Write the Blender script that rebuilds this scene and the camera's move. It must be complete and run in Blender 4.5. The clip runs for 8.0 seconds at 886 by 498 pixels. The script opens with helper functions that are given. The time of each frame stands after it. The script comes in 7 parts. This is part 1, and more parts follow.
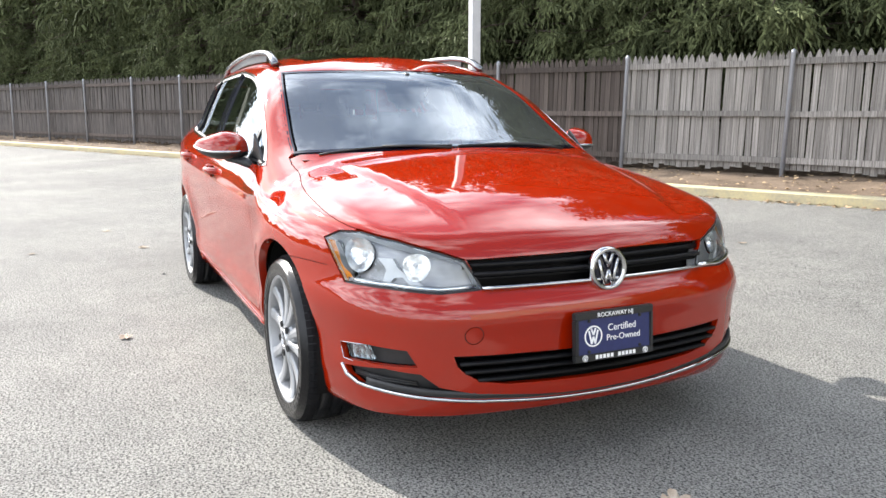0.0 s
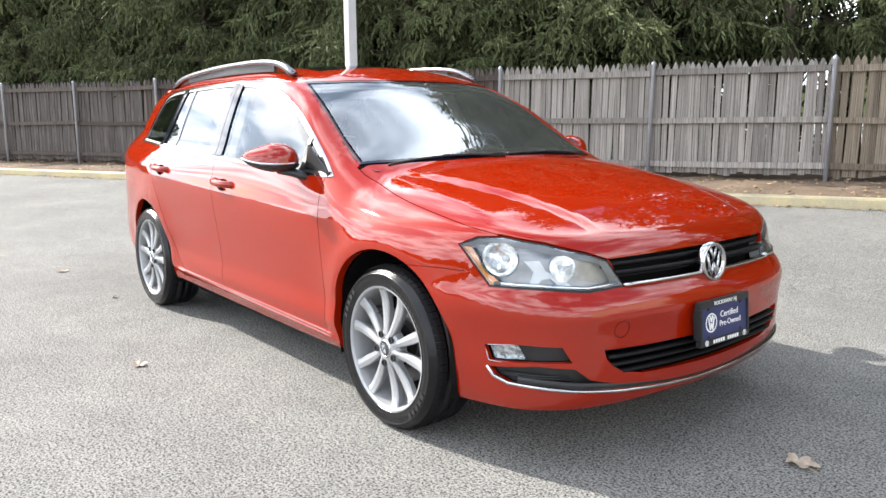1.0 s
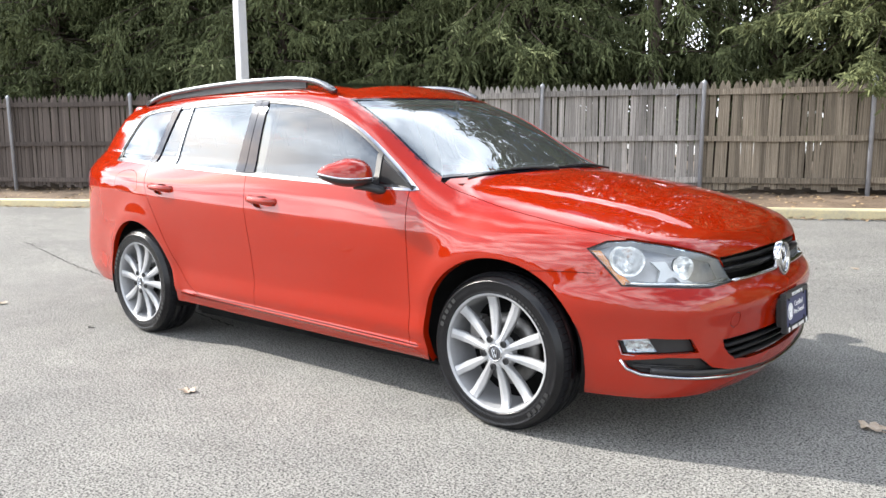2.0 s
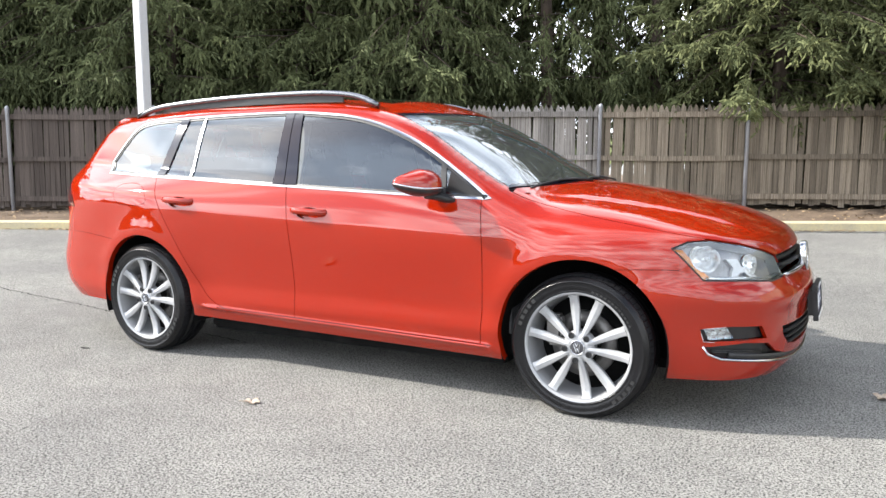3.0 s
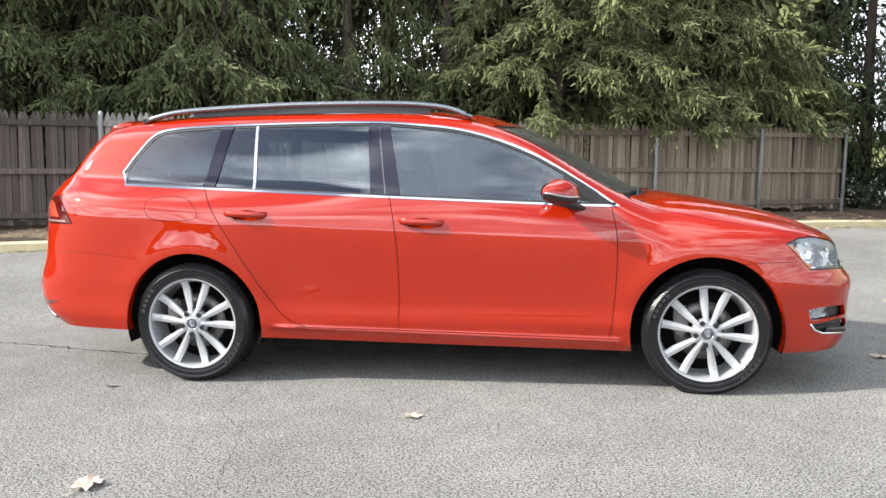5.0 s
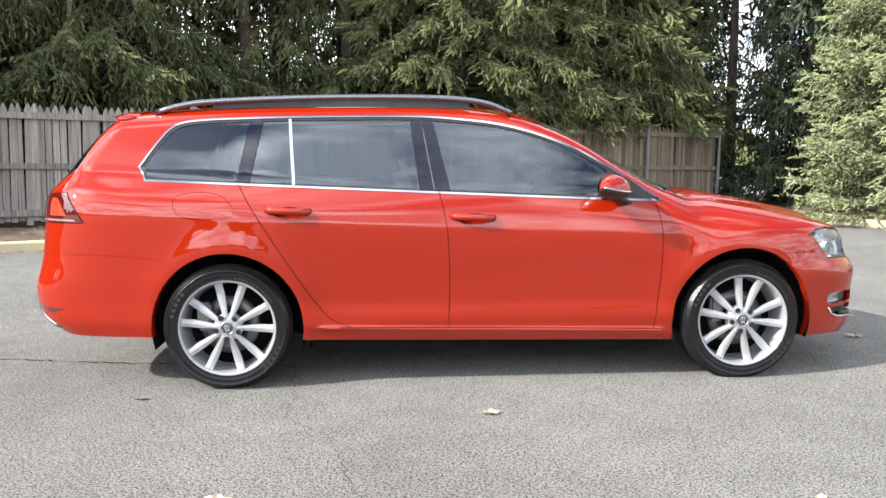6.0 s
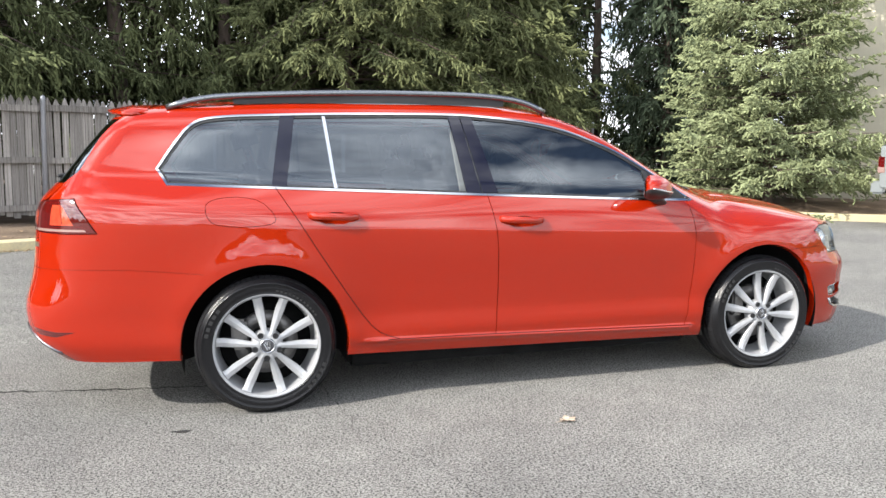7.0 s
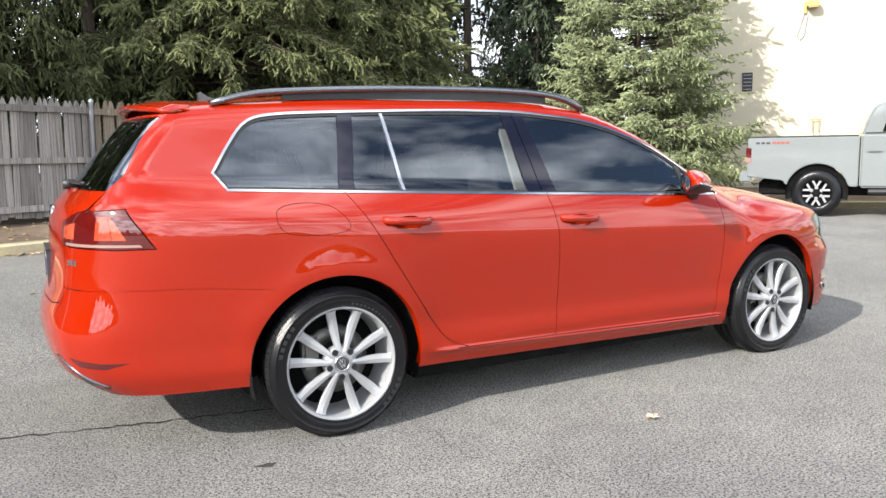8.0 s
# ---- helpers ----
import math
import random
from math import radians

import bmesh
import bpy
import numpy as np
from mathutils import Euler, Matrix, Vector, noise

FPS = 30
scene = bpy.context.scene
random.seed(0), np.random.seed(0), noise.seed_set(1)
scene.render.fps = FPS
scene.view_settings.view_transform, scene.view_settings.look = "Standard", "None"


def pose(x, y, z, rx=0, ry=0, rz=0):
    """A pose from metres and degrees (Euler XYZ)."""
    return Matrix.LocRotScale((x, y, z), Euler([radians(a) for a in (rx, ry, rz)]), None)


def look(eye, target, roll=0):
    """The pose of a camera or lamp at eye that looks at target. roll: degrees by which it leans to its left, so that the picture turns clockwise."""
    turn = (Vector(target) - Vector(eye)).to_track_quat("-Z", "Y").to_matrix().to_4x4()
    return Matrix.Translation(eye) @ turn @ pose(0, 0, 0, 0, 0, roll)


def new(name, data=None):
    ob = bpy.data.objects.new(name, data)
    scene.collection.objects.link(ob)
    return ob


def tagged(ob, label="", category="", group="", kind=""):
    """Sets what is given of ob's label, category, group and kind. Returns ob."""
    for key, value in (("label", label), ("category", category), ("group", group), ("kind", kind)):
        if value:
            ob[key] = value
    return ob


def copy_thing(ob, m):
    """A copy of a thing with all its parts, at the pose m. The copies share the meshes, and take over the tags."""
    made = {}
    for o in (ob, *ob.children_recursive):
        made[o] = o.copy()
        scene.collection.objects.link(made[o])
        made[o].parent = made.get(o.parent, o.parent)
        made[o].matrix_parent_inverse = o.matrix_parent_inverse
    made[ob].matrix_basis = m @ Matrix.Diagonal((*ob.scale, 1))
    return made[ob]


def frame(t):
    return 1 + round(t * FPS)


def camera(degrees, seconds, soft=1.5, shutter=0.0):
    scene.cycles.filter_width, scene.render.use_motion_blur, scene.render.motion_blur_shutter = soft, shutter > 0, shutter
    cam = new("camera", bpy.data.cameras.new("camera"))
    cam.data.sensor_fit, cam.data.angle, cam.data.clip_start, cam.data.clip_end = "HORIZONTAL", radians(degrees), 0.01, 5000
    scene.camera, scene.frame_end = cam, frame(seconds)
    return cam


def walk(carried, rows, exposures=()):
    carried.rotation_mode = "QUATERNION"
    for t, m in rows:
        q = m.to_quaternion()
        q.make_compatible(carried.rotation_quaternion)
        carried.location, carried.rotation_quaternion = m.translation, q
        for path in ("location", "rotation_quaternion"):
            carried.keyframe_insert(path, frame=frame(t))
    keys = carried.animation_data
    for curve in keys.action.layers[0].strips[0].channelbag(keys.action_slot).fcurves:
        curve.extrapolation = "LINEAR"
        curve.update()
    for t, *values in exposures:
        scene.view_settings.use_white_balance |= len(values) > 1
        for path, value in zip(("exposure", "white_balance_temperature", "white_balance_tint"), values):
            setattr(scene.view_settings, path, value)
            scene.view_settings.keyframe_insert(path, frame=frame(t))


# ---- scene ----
cam = camera(59.0, 8.0)
PATH = [
    (0, (4.146, -1.534, 1.139), (2.361, -0.696, 0.798), -0.0),
    (0.5, (3.923, -1.983, 1.147), (2.249, -0.941, 0.813), -0.2),
    (1, (3.687, -2.46, 1.146), (2.138, -1.235, 0.825), -0.5),
    (1.5, (3.387, -2.891, 1.129), (1.978, -1.503, 0.828), -0.6),
    (1.7, (3.254, -3.056, 1.14), (1.905, -1.608, 0.849), -0.7),
    (2.8, (2.535, -3.874, 1.096), (1.515, -2.169, 0.866), -0.4),
    (3, (2.378, -4.003, 1.101), (1.427, -2.258, 0.876), -0.4),
    (3.5, (1.954, -4.309, 1.117), (1.173, -2.48, 0.904), -0.2),
    (4, (1.466, -4.509, 1.122), (0.86, -2.614, 0.921), -0.1),
    (4.5, (0.967, -4.71, 1.108), (0.549, -2.764, 0.914), -0.1),
    (4.7, (0.763, -4.755, 1.105), (0.423, -2.793, 0.912), -0.2),
    (6, (-0.538, -4.747, 1.095), (-0.388, -2.763, 0.89), -0.2),
    (6.5, (-1.044, -4.609, 1.139), (-0.69, -2.654, 0.913), -0.1),
    (7, (-1.527, -4.401, 1.153), (-0.968, -2.495, 0.921), -0.2),
    (7.5, (-1.991, -4.125, 1.169), (-1.234, -2.29, 0.931), -0.6),
    (8, (-2.441, -3.851, 1.181), (-1.5, -2.104, 0.932), -0.9),
]
walk(cam, [(t, look(eye, target, roll)) for t, eye, target, roll in PATH], [(0, 1.12), (3, 1.06), (6, 0.92), (8, 0.77)])

# ---- light ----
SUN_WAY = Vector((0.793, 0.273, -0.545)).normalized()          # the way the sunlight travels
SUN_ELEV = math.asin(-SUN_WAY.z)
world = bpy.data.worlds.new("sky")
scene.world = world
world.use_nodes = True
wn, wl = world.node_tree.nodes, world.node_tree.links
wn.clear()
w_out, w_bg = wn.new("ShaderNodeOutputWorld"), wn.new("ShaderNodeBackground")
w_sky = wn.new("ShaderNodeTexSky")
w_sky.sky_type, w_sky.sun_disc = "NISHITA", False
w_sky.sun_elevation = SUN_ELEV
w_sky.sun_rotation = math.atan2(-SUN_WAY.x, -SUN_WAY.y)
w_sky.air_density, w_sky.dust_density, w_sky.ozone_density = 1.0, 1.6, 1.6
# a layer of broken cloud: the direction is laid out on a flat layer overhead, so that clouds draw together towards the horizon
w_dir, w_sep, w_lift, w_floor, w_flat = wn.new("ShaderNodeTexCoord"), wn.new("ShaderNodeSeparateXYZ"), wn.new("ShaderNodeMath"), wn.new("ShaderNodeMath"), wn.new("ShaderNodeVectorMath")
wl.new(w_dir.outputs["Generated"], w_sep.inputs["Vector"])
w_lift.operation, w_floor.operation, w_flat.operation = "ADD", "MAXIMUM", "DIVIDE"
w_lift.inputs[1].default_value, w_floor.inputs[1].default_value = 0.22, 0.12
wl.new(w_sep.outputs["Z"], w_lift.inputs[0])
wl.new(w_lift.outputs["Value"], w_floor.inputs[0])
wl.new(w_dir.outputs["Generated"], w_flat.inputs[0])
wl.new(w_floor.outputs["Value"], w_flat.inputs[1])
w_noise, w_ramp, w_mix = wn.new("ShaderNodeTexNoise"), wn.new("ShaderNodeValToRGB"), wn.new("ShaderNodeMix")
w_noise.noise_dimensions = "4D"
w_noise.inputs["W"].default_value = 5.3
w_noise.inputs["Scale"].default_value = 2.0
w_noise.inputs["Distortion"].default_value = 0.25
w_noise.inputs["Detail"].default_value = 8.0
w_noise.inputs["Roughness"].default_value = 0.50
w_ramp.color_ramp.elements[0].position, w_ramp.color_ramp.elements[1].position = 0.455, 0.575
w_ramp.color_ramp.elements[0].color = (0.02, 0.02, 0.02, 1)
w_mid = w_ramp.color_ramp.elements.new(0.505)
w_mid.color = (0.42, 0.42, 0.42, 1)
w_mix.data_type = "RGBA"
w_noise_b, w_ramp_b = wn.new("ShaderNodeTexNoise"), wn.new("ShaderNodeValToRGB")        # light and grey within the clouds
w_noise_b.inputs["Scale"].default_value = 3.2
w_noise_b.inputs["Detail"].default_value = 3.0
w_ramp_b.color_ramp.elements[0].position, w_ramp_b.color_ramp.elements[1].position = 0.38, 0.62
w_ramp_b.color_ramp.elements[0].color, w_ramp_b.color_ramp.elements[1].color = (6.0, 6.6, 7.7, 1), (17.0, 17.4, 18.0, 1)
for w_n in (w_noise, w_noise_b):
    wl.new(w_flat.outputs["Vector"], w_n.inputs["Vector"])
# clouds are brighter on the sun's side of the sky
w_dot, w_gain, w_glow = wn.new("ShaderNodeVectorMath"), wn.new("ShaderNodeMapRange"), wn.new("ShaderNodeMix")
w_dot.operation = "DOT_PRODUCT"
w_dot.inputs[1].default_value = tuple(-SUN_WAY)
wl.new(w_dir.outputs["Generated"], w_dot.inputs[0])
wl.new(w_dot.outputs["Value"], w_gain.inputs["Value"])
w_gain.inputs["From Min"].default_value, w_gain.inputs["From Max"].default_value = -0.2, 1.0
w_gain.inputs["To Min"].default_value, w_gain.inputs["To Max"].default_value = 0.80, 1.47
w_glow.data_type, w_glow.blend_type = "RGBA", "MULTIPLY"
w_glow.inputs["Factor"].default_value = 1.0
wl.new(w_noise_b.outputs["Fac"], w_ramp_b.inputs["Fac"])
wl.new(w_ramp_b.outputs["Color"], w_glow.inputs["A"])
wl.new(w_gain.outputs["Result"], w_glow.inputs["B"])
wl.new(w_glow.outputs["Result"], w_mix.inputs["B"])
w_low, w_cover = wn.new("ShaderNodeMapRange"), wn.new("ShaderNodeMath")                # more cover towards the horizon
w_low.inputs["From Min"].default_value, w_low.inputs["From Max"].default_value = 0.22, 0.65
w_low.inputs["To Min"].default_value, w_low.inputs["To Max"].default_value = 0.13, 0.02
w_cover.operation = "ADD"
wl.new(w_sep.outputs["Z"], w_low.inputs["Value"])
wl.new(w_noise.outputs["Fac"], w_cover.inputs[0])
wl.new(w_low.outputs["Result"], w_cover.inputs[1])
wl.new(w_cover.outputs["Value"], w_ramp.inputs["Fac"])
wl.new(w_ramp.outputs["Color"], w_mix.inputs["Factor"])
wl.new(w_sky.outputs["Color"], w_mix.inputs["A"])
wl.new(w_mix.outputs["Result"], w_bg.inputs["Color"])
w_bg.inputs["Strength"].default_value = 0.135
wl.new(w_bg.outputs["Background"], w_out.inputs["Surface"])
sun_data = bpy.data.lights.new("sun", "SUN")
sun_data.energy, sun_data.angle, sun_data.color = 5.0, radians(0.53), (1.0, 0.95, 0.87)
sun = new("sun", sun_data)
sun.matrix_world = look((-10, -6, 12), Vector((-10, -6, 12)) + SUN_WAY)

# ---- materials ----
def mat(name, color, rough=0.5, metal=0.0, coat=0.0, vary=0.0, scale=8.0, bump=0.0, bump_scale=60.0, second=None, spec=0.5, stretch=(1, 1, 1), island=0.0, obj=0.0, trans=0.0, ior=1.45):
    """A surface with colour variation at two scales and fine relief."""
    m = bpy.data.materials.new(name)
    m.use_nodes = True
    nt = m.node_tree
    b = nt.nodes["Principled BSDF"]
    b.inputs["Base Color"].default_value = (*color, 1)
    b.inputs["Roughness"].default_value = rough
    b.inputs["Metallic"].default_value = metal
    b.inputs["Specular IOR Level"].default_value = spec
    b.inputs["IOR"].default_value = ior
    b.inputs["Coat Weight"].default_value = coat
    b.inputs["Coat Roughness"].default_value = 0.03
    b.inputs["Coat IOR"].default_value = 1.59
    b.inputs["Transmission Weight"].default_value = trans
    if vary or bump or second or island or obj:
        tc = nt.nodes.new("ShaderNodeTexCoord")
        mp = nt.nodes.new("ShaderNodeMapping")
        mp.inputs["Scale"].default_value = stretch
        nt.links.new(tc.outputs["Object"], mp.inputs["Vector"])
        if obj:
            oi, cx = nt.nodes.new("ShaderNodeObjectInfo"), nt.nodes.new("ShaderNodeCombineXYZ")
            far = nt.nodes.new("ShaderNodeMath")
            far.operation = "MULTIPLY"
            far.inputs[1].default_value = 300.0
            nt.links.new(oi.outputs["Random"], far.inputs[0])
            nt.links.new(far.outputs["Value"], cx.inputs["X"])
            nt.links.new(far.outputs["Value"], cx.inputs["Z"])
            nt.links.new(cx.outputs["Vector"], mp.inputs["Location"])
    if vary or second:
        n1, n2 = nt.nodes.new("ShaderNodeTexNoise"), nt.nodes.new("ShaderNodeTexNoise")
        n1.inputs["Scale"].default_value, n1.inputs["Detail"].default_value = scale, 5
        n2.inputs["Scale"].default_value, n2.inputs["Detail"].default_value = scale * 14, 3
        for n in (n1, n2):
            nt.links.new(mp.outputs["Vector"], n.inputs["Vector"])
        ad = nt.nodes.new("ShaderNodeMix")
        ad.data_type = "FLOAT"
        ad.inputs["Factor"].default_value = 0.4
        nt.links.new(n1.outputs["Fac"], ad.inputs["A"])
        nt.links.new(n2.outputs["Fac"], ad.inputs["B"])
        rp = nt.nodes.new("ShaderNodeValToRGB")
        rp.color_ramp.elements[0].position, rp.color_ramp.elements[1].position = 0.33, 0.67
        lo = second or tuple(c * (1 - vary) for c in color)
        hi = color if second else tuple(min(1, c * (1 + vary)) for c in color)
        rp.color_ramp.elements[0].color, rp.color_ramp.elements[1].color = (*lo, 1), (*hi, 1)
        nt.links.new(ad.outputs["Result"], rp.inputs["Fac"])
        out = rp.outputs["Color"]
        if island or obj:
            src = nt.nodes.new("ShaderNodeNewGeometry" if island else "ShaderNodeObjectInfo").outputs["Random Per Island" if island else "Random"]
            mr = nt.nodes.new("ShaderNodeMapRange")
            k = island or obj
            mr.inputs["To Min"].default_value, mr.inputs["To Max"].default_value = 1 - k, 1 + k
            nt.links.new(src, mr.inputs["Value"])
            mu = nt.nodes.new("ShaderNodeMix")
            mu.data_type, mu.blend_type = "RGBA", "MULTIPLY"
            mu.inputs["Factor"].default_value = 1.0
            nt.links.new(out, mu.inputs["A"])
            nt.links.new(mr.outputs["Result"], mu.inputs["B"])
            out = mu.outputs["Result"]
        nt.links.new(out, b.inputs["Base Color"])
    if bump:
        n3, bp = nt.nodes.new("ShaderNodeTexNoise"), nt.nodes.new("ShaderNodeBump")
        n3.inputs["Scale"].default_value, n3.inputs["Detail"].default_value = bump_scale, 4
        nt.links.new(mp.outputs["Vector"], n3.inputs["Vector"])
        nt.links.new(n3.outputs["Fac"], bp.inputs["Height"])
        bp.inputs["Strength"].default_value, bp.inputs["Distance"].default_value = bump, 0.01
        nt.links.new(bp.outputs["Normal"], b.inputs["Normal"])
    return m


def clear_glass(name, tint, rough=0.0, ior=2.5, film=0.0):
    """A thin pane: part see-through and tinted, part mirror by its angle."""
    m = bpy.data.materials.new(name)
    m.use_nodes = True
    nt = m.node_tree
    nt.nodes.clear()
    out, mix = nt.nodes.new("ShaderNodeOutputMaterial"), nt.nodes.new("ShaderNodeMixShader")
    tr, gl, fr = nt.nodes.new("ShaderNodeBsdfTransparent"), nt.nodes.new("ShaderNodeBsdfGlossy"), nt.nodes.new("ShaderNodeFresnel")
    tr.inputs["Color"].default_value = (*tint, 1)
    gl.inputs["Roughness"].default_value = rough
    gl.inputs["Color"].default_value = (0.86, 0.93, 1.0, 1)
    fr.inputs["IOR"].default_value = ior
    nt.links.new(fr.outputs["Fac"], mix.inputs["Fac"])
    nt.links.new(tr.outputs["BSDF"], mix.inputs[1])
    nt.links.new(gl.outputs["BSDF"], mix.inputs[2])
    surface = mix.outputs["Shader"]
    if film:                                              # a thin, uneven pale layer: glare haze painted into the pane
        veil, lay = nt.nodes.new("ShaderNodeBsdfDiffuse"), nt.nodes.new("ShaderNodeMixShader")
        tc, spots, amount = nt.nodes.new("ShaderNodeTexCoord"), nt.nodes.new("ShaderNodeTexNoise"), nt.nodes.new("ShaderNodeMapRange")
        spots.inputs["Scale"].default_value, spots.inputs["Detail"].default_value = 5.0, 4
        amount.inputs["To Min"].default_value, amount.inputs["To Max"].default_value = film * 0.5, film * 1.5
        veil.inputs["Color"].default_value = (0.55, 0.56, 0.52, 1)
        nt.links.new(tc.outputs["Object"], spots.inputs["Vector"])
        nt.links.new(spots.outputs["Fac"], amount.inputs["Value"])
        nt.links.new(amount.outputs["Result"], lay.inputs["Fac"])
        nt.links.new(surface, lay.inputs[1])
        nt.links.new(veil.outputs["BSDF"], lay.inputs[2])
        surface = lay.outputs["Shader"]
    nt.links.new(surface, out.inputs["Surface"])
    return m


PAINT = mat("red_paint", (0.262, 0.0112, 0.0010), 0.45, 0.0, coat=1.0, spec=0.0, vary=0.03, scale=900)
SEAM = mat("panel_gap", (0.03, 0.005, 0.004), 0.8)
BLACK_PLASTIC = mat("black_plastic", (0.018, 0.018, 0.019), 0.45, vary=0.3, scale=20, bump=0.1, bump_scale=400)
GLOSS_BLACK = mat("gloss_black", (0.006, 0.006, 0.014), 0.05, spec=0.5)
LINER = mat("wheel_liner", (0.010, 0.010, 0.010), 0.95, vary=0.4, scale=9, spec=0.05)
CHROME = mat("chrome", (0.52, 0.52, 0.53), 0.10, 1.0)
SATIN = mat("satin_aluminium", (0.50, 0.51, 0.53), 0.25, 1.0)
ALLOY = mat("alloy_silver", (0.36, 0.365, 0.375), 0.34, 0.35, vary=0.06, scale=30, bump=0.04, bump_scale=600)
RUBBER = mat("tyre_rubber", (0.006, 0.006, 0.007), 0.20, spec=0.38, vary=0.35, scale=14, bump=0.15, bump_scale=250)
TREAD = mat("tread_rubber", (0.012, 0.012, 0.013), 0.85, spec=0.1, vary=0.3, scale=14)
DISC = mat("brake_disc", (0.16, 0.155, 0.15), 0.45, 0.8, vary=0.2, scale=40)
SIDE_GLASS = clear_glass("side_glass", (0.36, 0.40, 0.41), ior=1.98)
SCREEN_GLASS = clear_glass("windscreen_glass", (0.80, 0.85, 0.83), ior=2.6, film=0.06)
DARK_GLASS = clear_glass("dark_glass", (0.10, 0.11, 0.11))
LENS = clear_glass("lamp_lens", (0.96, 0.98, 0.98), ior=1.48)
RED_LENS = mat("red_lens", (0.075, 0.003, 0.003), 0.08, coat=1.0, vary=0.25, scale=30)
AMBER = mat("amber_reflector", (0.58, 0.19, 0.008), 0.15, coat=1.0, vary=0.2, scale=60)
PALE_LENS = mat("pale_lens", (0.26, 0.17, 0.15), 0.1, coat=1.0)
LAMP_METAL = mat("lamp_reflector", (0.80, 0.80, 0.80), 0.15, 1.0)
BOWL_METAL = mat("bowl_metal", (0.93, 0.93, 0.93), 0.12, 0.85, vary=0.12, scale=28, bump=0.5, bump_scale=35)
FOG_METAL = mat("fog_reflector", (0.50, 0.50, 0.50), 0.12, 0.9, vary=0.3, scale=40, bump=1.0, bump_scale=60)
RAIL = mat("satin_rail", (0.20, 0.205, 0.215), 0.24, 1.0)
LAMP_DARK = mat("lamp_housing", (0.26, 0.26, 0.275), 0.3, 0.5, vary=0.2, scale=30)
LAMP_WHITE = mat("lamp_bridge_white", (0.62, 0.63, 0.65), 0.3, vary=0.06, scale=40)
GRILLE_BLACK = mat("grille_black", (0.006, 0.006, 0.007), 0.4, spec=0.2, vary=0.3, scale=50)
LAMP_GREY = mat("lamp_bezel", (0.55, 0.56, 0.58), 0.4, 0.1, vary=0.08, scale=30)
CAP_DARK = mat("cap_dark", (0.10, 0.10, 0.11), 0.25, 0.6, vary=0.3, scale=200)
CLOTH = mat("seat_cloth", (0.03, 0.03, 0.034), 0.8, vary=0.3, scale=25, bump=0.2, bump_scale=300)
TRIM_GREY = mat("cabin_trim", (0.10, 0.10, 0.105), 0.7, vary=0.2, scale=20)
HEADLINER = mat("cabin_headliner", (0.42, 0.40, 0.37), 0.9, vary=0.1, scale=20)
NAVY = mat("plate_navy", (0.022, 0.028, 0.10), 0.4, vary=0.15, scale=60)
WHITE = mat("white_print", (0.8, 0.8, 0.8), 0.5)


def asphalt():
    """Worn asphalt: grit of light and dark stones, broad worn patches, rough relief."""
    m = bpy.data.materials.new("asphalt")
    m.use_nodes = True
    nt = m.node_tree
    b = nt.nodes["Principled BSDF"]
    b.inputs["Roughness"].default_value, b.inputs["Specular IOR Level"].default_value = 0.85, 0.3
    tc = nt.nodes.new("ShaderNodeTexCoord")

    def tex(kind, scale, detail=3):
        n = nt.nodes.new(kind)
        n.inputs["Scale"].default_value = scale
        if "Detail" in n.inputs:
            n.inputs["Detail"].default_value = detail
        nt.links.new(tc.outputs["Object"], n.inputs["Vector"])
        return n

    def ramp(src, p0, c0, p1, c1):
        n = nt.nodes.new("ShaderNodeValToRGB")
        n.color_ramp.elements[0].position, n.color_ramp.elements[1].position = p0, p1
        n.color_ramp.elements[0].color, n.color_ramp.elements[1].color = (*c0, 1), (*c1, 1)
        nt.links.new(src, n.inputs["Fac"])
        return n.outputs["Color"]

    def times(a, c):
        n = nt.nodes.new("ShaderNodeMix")
        n.data_type, n.blend_type = "RGBA", "MULTIPLY"
        n.inputs["Factor"].default_value = 1.0
        nt.links.new(a, n.inputs["A"])
        nt.links.new(c, n.inputs["B"])
        return n.outputs["Result"]

    grit = tex("ShaderNodeTexVoronoi", 185)
    sep = nt.nodes.new("ShaderNodeSeparateColor")
    nt.links.new(grit.outputs["Color"], sep.inputs["Color"])
    stones = ramp(sep.outputs["Red"], 0.05, (0.066, 0.065, 0.062), 0.98, (0.50, 0.490, 0.465))
    speck = times(ramp(tex("ShaderNodeTexNoise", 105, 4).outputs["Fac"], 0.40, (0.24, 0.24, 0.25), 0.475, (1.03, 1.03, 1.02)), ramp(tex("ShaderNodeTexNoise", 150, 3).outputs["Fac"], 0.36, (0.45, 0.45, 0.45), 0.52, (1, 1, 1)))
    patch = ramp(tex("ShaderNodeTexNoise", 0.55, 5).outputs["Fac"], 0.35, (0.84, 0.84, 0.85), 0.65, (1.08, 1.08, 1.07))
    smear = ramp(tex("ShaderNodeTexNoise", 4.5, 4).outputs["Fac"], 0.3, (0.92, 0.92, 0.92), 0.7, (1.05, 1.05, 1.05))
    nt.links.new(times(times(times(stones, speck), patch), smear), b.inputs["Base Color"])
    bp = nt.nodes.new("ShaderNodeBump")
    bp.inputs["Strength"].default_value, bp.inputs["Distance"].default_value = 1.0, 0.013
    nt.links.new(grit.outputs["Distance"], bp.inputs["Height"])
    nt.links.new(bp.outputs["Normal"], b.inputs["Normal"])
    return m


